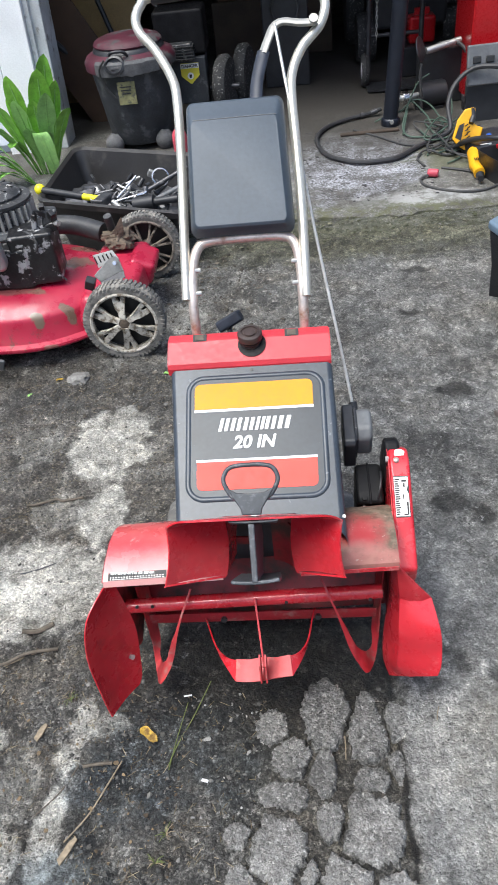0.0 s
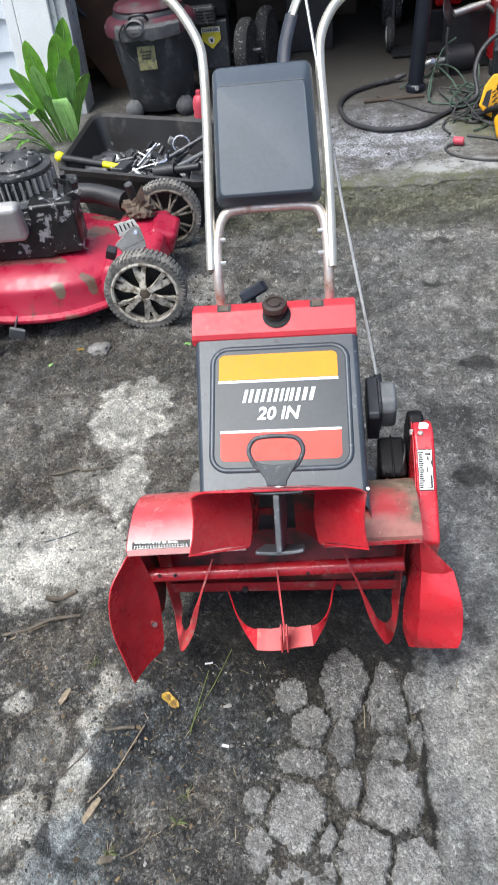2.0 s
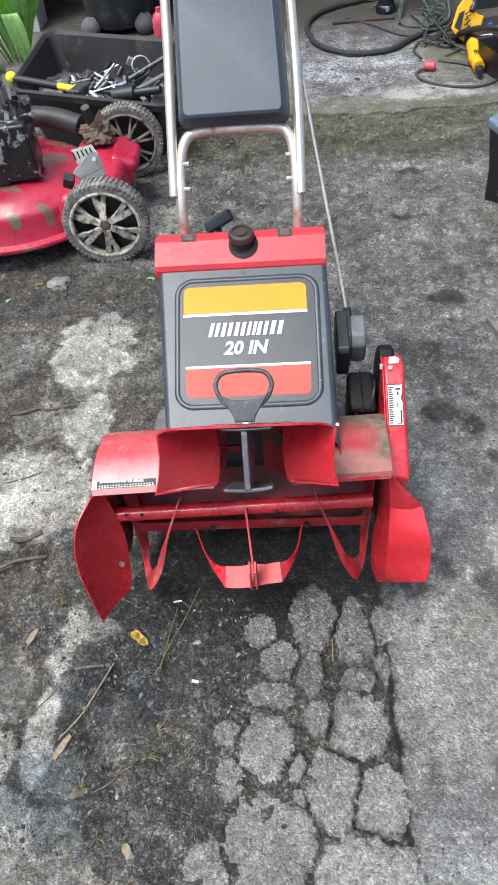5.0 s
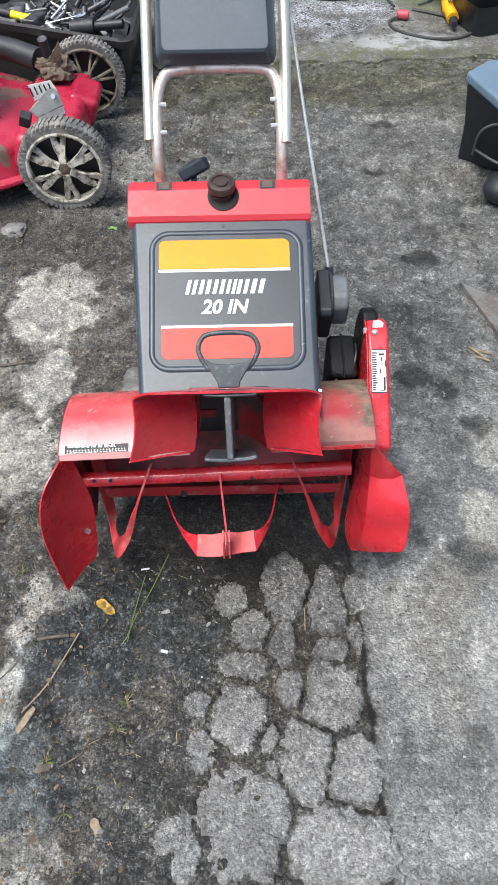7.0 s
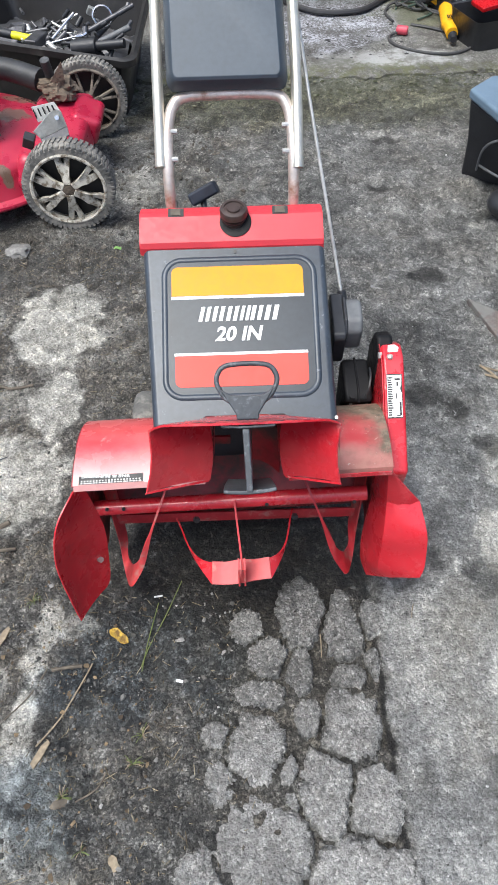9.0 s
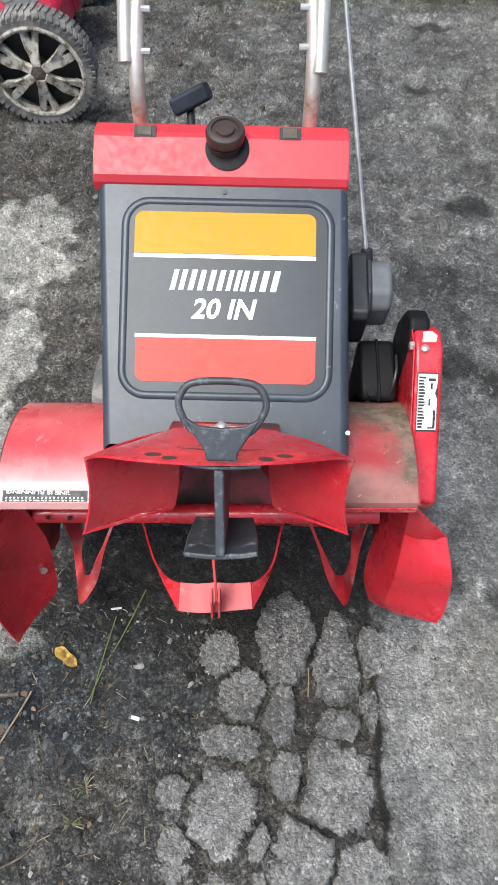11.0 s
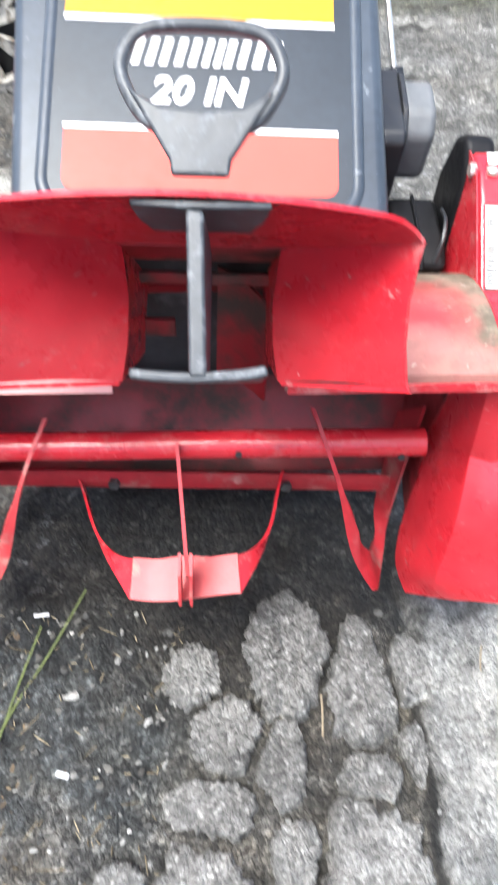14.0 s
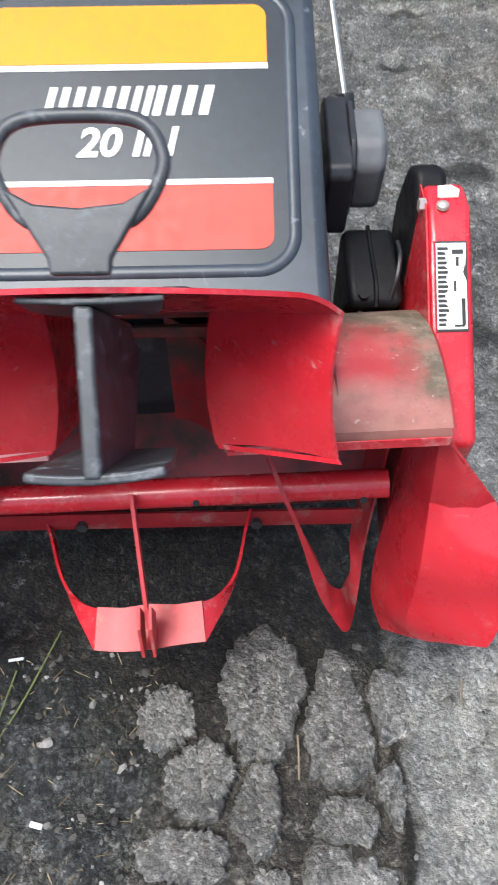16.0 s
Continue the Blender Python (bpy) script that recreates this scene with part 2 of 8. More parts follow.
def box(size, at=(0, 0, 0), turn=(0, 0, 0), bm=None, taper=1.0):
    bm = bm or bmesh.new()
    m = pose(*at, *turn)
    v = []
    for z in (-0.5, 0.5):
        k = taper if z > 0 else 1.0
        for x, y in ((-0.5, -0.5), (0.5, -0.5), (0.5, 0.5), (-0.5, 0.5)):
            v.append(bm.verts.new(m @ Vector((x * size[0] * k, y * size[1] * k, z * size[2]))))
    for f in ((3, 2, 1, 0), (4, 5, 6, 7), (0, 1, 5, 4), (1, 2, 6, 5), (2, 3, 7, 6), (3, 0, 4, 7)):
        bm.faces.new([v[i] for i in f])
    return bm


def ring_frame(d):
    d = Vector(d).normalized()
    a = d.cross(Vector((0, 0, 1)) if abs(d.z) < 0.9 else Vector((1, 0, 0))).normalized()
    return d, a, d.cross(a)


def rod(p, q, r, r2=None, bm=None, seg=16):
    bm = bm or bmesh.new()
    p, q = Vector(p), Vector(q)
    d, a, b = ring_frame(q - p)
    r2 = r if r2 is None else r2
    rings = []
    for c, k in ((p, r), (q, r2)):
        rings.append([bm.verts.new(c + (a * math.cos(t) + b * math.sin(t)) * k) for t in (2 * math.pi * i / seg for i in range(seg))])
    for i in range(seg):
        bm.faces.new((rings[0][i], rings[0][(i + 1) % seg], rings[1][(i + 1) % seg], rings[1][i]))
    bm.faces.new(rings[0][::-1])
    bm.faces.new(rings[1])
    return bm


def spline(points, n=8, closed=False):
    """A smooth line through the points."""
    p = [Vector(q) for q in points]
    k = len(p)
    out = []
    for i in range(k if closed else k - 1):
        a, b, c, d = (p[(i + j) % k] if closed else p[min(max(i + j, 0), k - 1)] for j in (-1, 0, 1, 2))
        for s in range(n):
            t = s / n
            out.append(0.5 * (2 * b + (c - a) * t + (2 * a - 5 * b + 4 * c - d) * t * t + (3 * b - a - 3 * c + d) * t ** 3))
    if not closed:
        out.append(p[-1])
    return out


def tube(points, r, bm=None, seg=10, n=8, closed=False, radii=None, flat=1.0):
    bm = bm or bmesh.new()
    line = spline(points, n, closed)
    k = len(line)
    rings, a = [], None
    for i, c in enumerate(line):
        d = (line[(i + 1) % k] - line[i - 1]) if closed else line[min(i + 1, k - 1)] - line[max(i - 1, 0)]
        d.normalize()
        a = ring_frame(d)[1] if a is None else (a - d * a.dot(d)).normalized()
        b = d.cross(a)
        w = r if radii is None else radii[min(int(i / n), len(radii) - 1)]
        rings.append([bm.verts.new(c + (a * math.cos(t) + b * math.sin(t) * flat) * w) for t in (2 * math.pi * j / seg for j in range(seg))])
    for i in range(k if closed else k - 1):
        u, w = rings[i], rings[(i + 1) % k]
        for j in range(seg):
            bm.faces.new((u[j], u[(j + 1) % seg], w[(j + 1) % seg], w[j]))
    if not closed:
        bm.faces.new(rings[0][::-1])
        bm.faces.new(rings[-1])
    return bm


def slab(outline, normal, depth, bm=None):
    """A flat plate: an outline of points, made thick against its normal."""
    bm = bm or bmesh.new()
    nrm = Vector(normal).normalized() * depth
    top = [bm.verts.new(Vector(p)) for p in outline]
    low = [bm.verts.new(Vector(p) - nrm) for p in outline]
    bm.faces.new(top)
    bm.faces.new(low[::-1])
    k = len(top)
    for i in range(k):
        bm.faces.new((top[i], low[i], low[(i + 1) % k], top[(i + 1) % k]))
    return bm


def sheet(rows, depth, bm=None, closed=False):
    """A bent plate: rows of points with equal counts, made thick along the surface's normal."""
    bm = bm or bmesh.new()
    p = [[Vector(q) for q in r] for r in rows]
    a, b = len(p), len(p[0])
    nrm = []
    for i in range(a):
        line = []
        for j in range(b):
            du = p[min(i + 1, a - 1)][j] - p[max(i - 1, 0)][j]
            dv = p[i][min(j + 1, b - 1)] - p[i][max(j - 1, 0)]
            line.append(du.cross(dv).normalized() * depth * 0.5)
        nrm.append(line)
    up = [[bm.verts.new(p[i][j] + nrm[i][j]) for j in range(b)] for i in range(a)]
    dn = [[bm.verts.new(p[i][j] - nrm[i][j]) for j in range(b)] for i in range(a)]
    for i in range(a - 1):
        for j in range(b - 1):
            bm.faces.new((up[i][j], up[i + 1][j], up[i + 1][j + 1], up[i][j + 1]))
            bm.faces.new((dn[i][j], dn[i][j + 1], dn[i + 1][j + 1], dn[i + 1][j]))
    for i in range(a - 1):
        for j in (0, b - 1):
            bm.faces.new((up[i][j], up[i + 1][j], dn[i + 1][j], dn[i][j]))
    for j in range(b - 1):
        for i in (0, a - 1):
            bm.faces.new((up[i][j], up[i][j + 1], dn[i][j + 1], dn[i][j]))
    return bm


def lathe(profile, m=Matrix(), seg=32, bm=None, ribs=0, rib=0.0, close=True):
    """Turns a profile of (radius, height) round the z axis of m; ribs flute it."""
    bm = bm or bmesh.new()
    rings = []
    for r, z in profile:
        ring = []
        for i in range(seg):
            t = 2 * math.pi * i / seg
            k = r * (1 + (rib * math.cos(ribs * t) if ribs else 0))
            ring.append(bm.verts.new(m @ Vector((k * math.cos(t), k * math.sin(t), z))))
        rings.append(ring)
    for u, w in zip(rings, rings[1:]):
        for i in range(seg):
            bm.faces.new((u[i], u[(i + 1) % seg], w[(i + 1) % seg], w[i]))
    if close:
        bm.faces.new(rings[0][::-1])
        bm.faces.new(rings[-1])
    return bm


def rounded(w, h, r, n=5):
    """The outline of a rectangle with round corners, round the origin."""
    out = []
    for cx, cy, a0 in ((w / 2 - r, h / 2 - r, 0), (-w / 2 + r, h / 2 - r, 90), (-w / 2 + r, -h / 2 + r, 180), (w / 2 - r, -h / 2 + r, 270)):
        for i in range(n + 1):
            a = radians(a0 + 90 * i / n)
            out.append((cx + r * math.cos(a), cy + r * math.sin(a)))
    return out


def lettering(text, size, m, mat, parent, shear=0.0, depth=0.0004, name="lettering", width=None):
    """Raised letters in the built-in font, as a mesh; the writing runs along m's x axis from its origin."""
    cu = bpy.data.curves.new(name, "FONT")
    cu.body, cu.size, cu.extrude, cu.shear, cu.resolution_u = text, size, depth, shear, 3
    cu.offset = 0.028 * size
    tmp = bpy.data.objects.new("tmp", cu)
    me = bpy.data.meshes.new_from_object(tmp)
    bpy.data.objects.remove(tmp)
    xs = [v.co.x for v in me.vertices]
    k = 1.0 if width is None else width / (max(xs) - min(xs))
    me.transform(m @ Matrix.Diagonal((k, 1, 1, 1)))
    me.materials.append(mat)
    ob = new(name, me)
    ob.parent = parent
    ob.matrix_parent_inverse = offset(parent).inverted()
    return ob


NOISE_GRIDS = {}


def value_noise(x, y, cell, seed):
    """Smooth noise from 0 to 1 over arrays of places."""
    if seed not in NOISE_GRIDS:
        NOISE_GRIDS[seed] = np.random.RandomState(seed).rand(256, 256)
    grid = NOISE_GRIDS[seed]
    u, v = x / cell, y / cell
    i, j = np.floor(u).astype(int), np.floor(v).astype(int)
    f, g = u - i, v - j
    f, g = f * f * (3 - 2 * f), g * g * (3 - 2 * g)
    a, b = grid[i % 256, j % 256], grid[(i + 1) % 256, j % 256]
    c, d = grid[i % 256, (j + 1) % 256], grid[(i + 1) % 256, (j + 1) % 256]
    return (a * (1 - f) + b * f) * (1 - g) + (c * (1 - f) + d * f) * g


# ---- ground ----
SLAB_Y = 2.36
EDGE_X = 0.27


def step(a, b, x):
    t = np.clip((x - a) / (b - a), 0, 1)
    return t * t * (3 - 2 * t)


def ground_height(x, y):
    """The broken yard: bare dirt, and a firmer slab beyond a crack; everything within a centimetre or so of level."""
    rough = 0.011 * (value_noise(x, y, 0.16, 1) - 0.5) + 0.015 * (value_noise(x, y, 0.055, 2) - 0.5) + 0.014 * (value_noise(x, y, 0.024, 3) - 0.5)
    pits = 0.008 * (value_noise(x, y, 0.0125, 4) - 0.5)
    edge = EDGE_X + 0.03 * (value_noise(x, y, 0.12, 5) - 0.5) + 0.012 * (value_noise(x, y, 0.04, 6) - 0.5) + 0.02 * (y + 0.2)
    firm = step(0, 0.012, x - edge) * step(0.75, 0.55, y)
    rut = np.exp(-((x - edge + 0.008) / 0.011) ** 2) * step(0.3, 0.0, y)
    near = step(2.6, 2.2, y) * step(-6, -4, -np.abs(x)) * step(-5, -3, y)
    return (rough * (1 - 0.65 * firm) - 0.0095 * np.exp(-((x - 0.11) / 0.17) ** 4 - ((y + 0.36) / 0.40) ** 4) + pits + 0.004 * firm - 0.010 * rut - 0.003) * near - 0.012 * step(2.30, 2.40, y)


def ground_mesh():
    fine = 0.0075
    xs = np.concatenate((-np.geomspace(400, 1.25, 22), np.arange(-1.2, 1.2, fine), np.geomspace(1.25, 400, 22)))
    ys = np.concatenate((-np.geomspace(400, 0.95, 22), np.arange(-0.9, 2.46, fine), np.geomspace(2.5, 400, 22)))
    gx, gy = np.meshgrid(xs, ys)
    gz = ground_height(gx, gy)
    nx, ny = len(xs), len(ys)
    verts = np.stack((gx.ravel(), gy.ravel(), gz.ravel()), 1)
    i = np.arange(nx * (ny - 1)).reshape(ny - 1, nx)[:, :-1].ravel()
    faces = np.stack((i, i + 1, i + nx + 1, i + nx), 1)
    me = bpy.data.meshes.new("ground")
    me.vertices.add(len(verts))
    me.vertices.foreach_set("co", verts.ravel())
    me.loops.add(faces.size)
    me.loops.foreach_set("vertex_index", faces.ravel())
    me.polygons.add(len(faces))
    me.polygons.foreach_set("loop_start", np.arange(0, faces.size, 4))
    me.update(calc_edges=True)
    me.shade_smooth()
    return me


class Nodes:
    """Short hands for a node material."""

    def __init__(self, name):
        self.m = bpy.data.materials.new(name)
        self.m.use_nodes = True
        self.n, self.link = self.m.node_tree.nodes, self.m.node_tree.links.new
        self.b = self.n["Principled BSDF"]
        self.co = self.n.new("ShaderNodeTexCoord").outputs["Object"]

    def put(self, socket, value):
        if isinstance(value, (int, float)):
            socket.default_value = value
        elif isinstance(value, tuple):
            socket.default_value = (*value, 1)[:len(socket.default_value)]
        else:
            self.link(value, socket)

    def noise(self, scale, detail=5, rough=0.55, vector=None):
        t = self.n.new("ShaderNodeTexNoise")
        t.inputs["Scale"].default_value, t.inputs["Detail"].default_value, t.inputs["Roughness"].default_value = scale, detail, rough
        self.link(vector or self.co, t.inputs["Vector"])
        return t.outputs["Fac"]

    def cells(self, scale, feature="F1", vector=None, random=1.0):
        t = self.n.new("ShaderNodeTexVoronoi")
        t.feature = feature
        t.inputs["Scale"].default_value, t.inputs["Randomness"].default_value = scale, random
        self.link(vector or self.co, t.inputs["Vector"])
        return t

    def ramp(self, value, a, b, c=0.0, d=1.0):
        t = self.n.new("ShaderNodeMapRange")
        t.interpolation_type = "SMOOTHSTEP"
        for k, x in (("From Min", a), ("From Max", b), ("To Min", c), ("To Max", d)):
            t.inputs[k].default_value = x
        self.put(t.inputs["Value"], value)
        return t.outputs[0]

    def math(self, op, a, b=0.0):
        t = self.n.new("ShaderNodeMath")
        t.operation = op
        self.put(t.inputs[0], a)
        self.put(t.inputs[1], b)
        return t.outputs[0]

    def mix(self, fac, a, b, blend="MIX"):
        t = self.n.new("ShaderNodeMix")
        t.data_type, t.blend_type = "RGBA", blend
        self.put(t.inputs["Factor"], fac)
        self.put(t.inputs["A"], a)
        self.put(t.inputs["B"], b)
        return t.outputs["Result"]

    def spot(self, at, size, ragged=0.5, soft=0.25, scale=9.0):
        """A ragged-edged patch round a place, for stains and for shade put into colour."""
        d = self.n.new("ShaderNodeVectorMath")
        d.operation = "SUBTRACT"
        self.link(self.co, d.inputs[0])
        d.inputs[1].default_value = (*at, 0)
        k = self.n.new("ShaderNodeVectorMath")
        k.operation = "MULTIPLY"
        self.link(d.outputs[0], k.inputs[0])
        k.inputs[1].default_value = (1 / size[0], 1 / size[1], 0)
        length = self.n.new("ShaderNodeVectorMath")
        length.operation = "LENGTH"
        self.link(k.outputs[0], length.inputs[0])
        wob = self.math("MULTIPLY_ADD", self.noise(scale, 6, 0.62), ragged * 4)
        wob.node.inputs[2].default_value = -ragged * 2
        return self.ramp(self.math("ADD", length.outputs["Value"], wob), 1 - soft, 1 + soft, 1.0, 0.0)

    def bump(self, height, strength, distance):
        t = self.n.new("ShaderNodeBump")
        t.inputs["Strength"].default_value, t.inputs["Distance"].default_value = strength, distance
        self.link(height, t.inputs["Height"])
        self.link(t.outputs[0], self.b.inputs["Normal"])


def gravel_color(g, dark, mid, light, coarse=0.5, stones=0.6, swing=0.2):
    """Asphalt or poor concrete: a binder with pale and dark grains of three sizes."""
    warp = g.n.new("ShaderNodeTexNoise")
    warp.inputs["Scale"].default_value, warp.inputs["Detail"].default_value = 90, 2
    g.link(g.co, warp.inputs["Vector"])
    bent = g.n.new("ShaderNodeVectorMath")
    bent.operation = "MULTIPLY_ADD"
    g.link(warp.outputs["Color"], bent.inputs[0])
    bent.inputs[1].default_value = (0.011, 0.011, 0.011)
    g.link(g.co, bent.inputs[2])
    base = g.mix(g.ramp(g.noise(5, 9, 0.72), 0.38, 0.62), dark, mid)
    base = g.mix(g.ramp(g.noise(13, 8, 0.75), 0.49, 0.60, 0.0, 0.7), base, dark)
    base = g.mix(g.ramp(g.noise(27, 7, 0.8), 0.52, 0.62, 0.0, 0.55), base, light)
    base = g.mix(g.ramp(g.noise(62, 6, 0.8), 0.50, 0.62, 0.0, 0.7), base, dark)
    grains = g.cells(170, vector=bent.outputs[0])
    sep = g.n.new("ShaderNodeSeparateColor")
    g.link(grains.outputs["Color"], sep.inputs[0])
    body = g.ramp(grains.outputs["Distance"], 0.38, 0.62, 1.0, 0.0)
    pale = g.math("MULTIPLY", body, g.math("POWER", sep.outputs[0], 2.2))
    base = g.mix(g.math("MULTIPLY", pale, 0.85 * stones), base, light)
    gap = g.math("MULTIPLY", g.math("SUBTRACT", 1.0, body), 0.6 * stones)
    base = g.mix(gap, base, dark)
    pit = g.math("MULTIPLY", body, g.ramp(sep.outputs[1], 0.72, 0.95))
    base = g.mix(g.math("MULTIPLY", pit, stones), base, (0.022, 0.021, 0.02))
    big = g.cells(62, vector=bent.outputs[0])
    sep2 = g.n.new("ShaderNodeSeparateColor")
    g.link(big.outputs["Color"], sep2.inputs[0])
    stone = g.math("MULTIPLY", g.ramp(big.outputs["Distance"], 0.20, 0.34, 1.0, 0.0), g.ramp(sep2.outputs[2], 0.78, 0.9))
    base = g.mix(g.math("MULTIPLY", stone, coarse), base, light)
    tone = g.ramp(sep.outputs[2], 0.05, 0.95, 1 - swing, 1 + swing)
    fine = g.cells(320, vector=bent.outputs[0])
    sep3 = g.n.new("ShaderNodeSeparateColor")
    g.link(fine.outputs["Color"], sep3.inputs[0])
    tone = g.math("MULTIPLY", tone, g.ramp(sep3.outputs[0], 0.05, 0.95, 1 - 0.85 * swing, 1 + 0.85 * swing))
    grit = g.math("MULTIPLY", tone, g.ramp(g.noise(330, 4, 0.75), 0.40, 0.62, 0.85, 1.16))
    scale = g.n.new("ShaderNodeVectorMath")
    scale.operation = "SCALE"
    g.link(base, scale.inputs[0])
    g.link(grit, scale.inputs["Scale"])
    return scale.outputs[0], grains


DIRT = (0.046, 0.045, 0.041), (0.165, 0.161, 0.148), (0.46, 0.452, 0.42)
GREY = (0.18, 0.181, 0.172), (0.35, 0.351, 0.333), (0.62, 0.62, 0.59)
PALE = (0.45, 0.435, 0.385), (0.70, 0.68, 0.61), (0.84, 0.83, 0.77)


def relief(g, grains, strength=1.0):
    lumps = g.math("MULTIPLY", g.noise(38, 6, 0.7), 3.2)
    fine = g.math("ADD", g.math("MULTIPLY", g.ramp(grains.outputs["Distance"], 0.25, 0.65, 1.0, 0.0), 0.32), g.noise(150, 7, 0.78))
    g.bump(g.math("ADD", lumps, fine), strength, 0.008)


def ground_material():
    g = Nodes("broken yard surface")
    dirt, grains = gravel_color(g, *DIRT, 0.35, 0.22, 0.38)
    grey, _ = gravel_color(g, *GREY, 0.4, 0.35)
    pale, _ = gravel_color(g, *PALE, 0.3, 0.45, 0.2)
    sep = g.n.new("ShaderNodeSeparateXYZ")
    g.link(g.co, sep.inputs[0])
    wob = g.math("MULTIPLY_ADD", g.noise(7, 8, 0.68), 0.2)
    wob.node.inputs[2].default_value = -0.1
    dirt = g.mix(g.ramp(g.noise(4.2, 9, 0.7), 0.42, 0.60, 0.0, 0.8), dirt, (1.0, 0.91, 0.80), "MULTIPLY")
    dirt = g.mix(g.math("MULTIPLY", g.spot((-0.75, 1.0), (0.7, 0.5), 0.5, 0.5, 5), 0.55), dirt, (1.06, 0.93, 0.80), "MULTIPLY")
    side = g.ramp(g.math("ADD", sep.outputs["X"], g.math("MULTIPLY", wob, 0.6)), EDGE_X - 0.012, EDGE_X + 0.02)
    c = g.mix(g.math("MULTIPLY", side, g.ramp(g.math("ADD", sep.outputs["Y"], wob), 0.15, 0.9, 1.0, 0.3)), dirt, grey)
    c = g.mix(g.ramp(g.math("ADD", sep.outputs["Y"], g.math("MULTIPLY", wob, 6.0)), -1.7, -0.9, 0.75, 0.0), c, g.mix(g.ramp(g.noise(1.3, 8, 0.7), 0.42, 0.58), dirt, grey))
    back = g.math("MULTIPLY", g.ramp(g.math("ADD", sep.outputs["Y"], g.math("MULTIPLY", wob, 3.0)), 0.5, 0.9), g.ramp(g.noise(4.5, 8, 0.7), 0.40, 0.62, 0.1, 0.5))
    c = g.mix(back, c, grey)
    for at, size, k in (((-0.485, 0.855), (0.125, 0.165), 0.95), ((-0.455, 0.545), (0.065, 0.11), 0.95), ((-0.58, 0.56), (0.09, 0.07), 0.35), ((-0.61, 0.30), (0.21, 0.15), 1.0), ((-0.72, 0.86), (0.08, 0.10), 0.3),
                        ((-0.412, -0.30), (0.032, 0.10), 1.0), ((-0.385, -0.06), (0.025, 0.06), 0.9), ((-0.40, -0.14), (0.03, 0.03), 0.8), ((-0.33, -0.07), (0.05, 0.025), 0.6),
                        ((-0.569, -0.101), (0.03, 0.03), 1.0), ((-0.50, -0.33), (0.05, 0.06), 0.8), ((-0.45, -0.46), (0.06, 0.07), 0.8), ((-0.50, -0.20), (0.05, 0.08), 0.3), ((-0.40, -0.52), (0.12, 0.10), 0.45), ((-0.36, -0.36), (0.05, 0.05), 0.35), ((-0.34, 1.55), (0.10, 0.14), 0.4), ((0.631, 0.306), (0.05, 0.07), 0.6), ((0.568, 0.092), (0.05, 0.08), 0.75), ((0.79, 1.277), (0.03, 0.025), 0.6),
                        ((0.42, -0.16), (0.12, 0.22), 0.25)):
        c = g.mix(g.math("MULTIPLY", g.spot(at, size, 0.34, 0.16, 17), k), c, pale)
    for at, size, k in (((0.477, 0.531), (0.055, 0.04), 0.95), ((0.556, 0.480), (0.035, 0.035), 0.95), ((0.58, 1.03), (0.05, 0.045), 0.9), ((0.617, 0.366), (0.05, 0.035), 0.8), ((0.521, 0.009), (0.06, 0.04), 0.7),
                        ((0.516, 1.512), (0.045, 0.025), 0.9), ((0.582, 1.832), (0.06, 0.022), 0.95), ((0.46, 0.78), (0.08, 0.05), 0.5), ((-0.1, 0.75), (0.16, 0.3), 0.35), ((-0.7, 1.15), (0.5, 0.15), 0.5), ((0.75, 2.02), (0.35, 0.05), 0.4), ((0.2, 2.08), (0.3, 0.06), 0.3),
                        # First entry here: shade under the drum, painted in along with some oil.
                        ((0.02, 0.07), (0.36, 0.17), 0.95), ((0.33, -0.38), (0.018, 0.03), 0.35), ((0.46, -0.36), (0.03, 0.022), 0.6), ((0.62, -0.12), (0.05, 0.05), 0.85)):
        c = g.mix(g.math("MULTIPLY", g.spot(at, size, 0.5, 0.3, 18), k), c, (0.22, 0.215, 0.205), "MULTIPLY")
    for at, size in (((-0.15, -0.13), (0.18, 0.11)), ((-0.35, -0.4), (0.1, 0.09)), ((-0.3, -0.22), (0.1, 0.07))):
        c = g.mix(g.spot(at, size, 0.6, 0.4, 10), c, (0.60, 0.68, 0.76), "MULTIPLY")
    c = g.mix(g.ramp(g.noise(3.2, 8, 0.66), 0.52, 0.70, 0.0, 0.6), c, (1.0, 0.95, 0.86), "MULTIPLY")
    calm = g.math("SUBTRACT", 1.0, g.math("MULTIPLY", side, 0.7))
    c = g.mix(g.math("MULTIPLY", g.ramp(g.noise(8.5, 9, 0.72), 0.50, 0.64, 0.0, 0.8), calm), c, (0.5, 0.49, 0.47), "MULTIPLY")
    rough = g.math("SUBTRACT", 1.0, g.math("MULTIPLY", g.math("MULTIPLY", side, g.ramp(sep.outputs["Y"], 0.0, 0.35, 1.0, 0.0)), 0.8))
    for size, wide, k in ((16, 0.016, 0.85), (38, 0.024, 0.85)):
        line = g.math("ABSOLUTE", g.math("ADD", g.noise(size, 10, 0.74), -0.5))
        crevice = g.math("MULTIPLY", g.ramp(line, 0.0, wide, 1.0, 0.0), g.ramp(g.noise(size * 0.4, 4, 0.6), 0.42, 0.58, 0.1, 1.0))
        c = g.mix(g.math("MULTIPLY", g.math("MULTIPLY", crevice, k), rough), c, (0.22, 0.217, 0.21), "MULTIPLY")
    crumbs = g.ramp(g.noise(95, 7, 0.78), 0.57, 0.63, 0.0, 0.5)
    c = g.mix(crumbs, c, (1.55, 1.54, 1.50), "MULTIPLY")
    flecks = g.math("MULTIPLY", g.ramp(g.noise(46, 9, 0.82), 0.555, 0.66), g.ramp(g.noise(3.4, 6, 0.65), 0.47, 0.60))
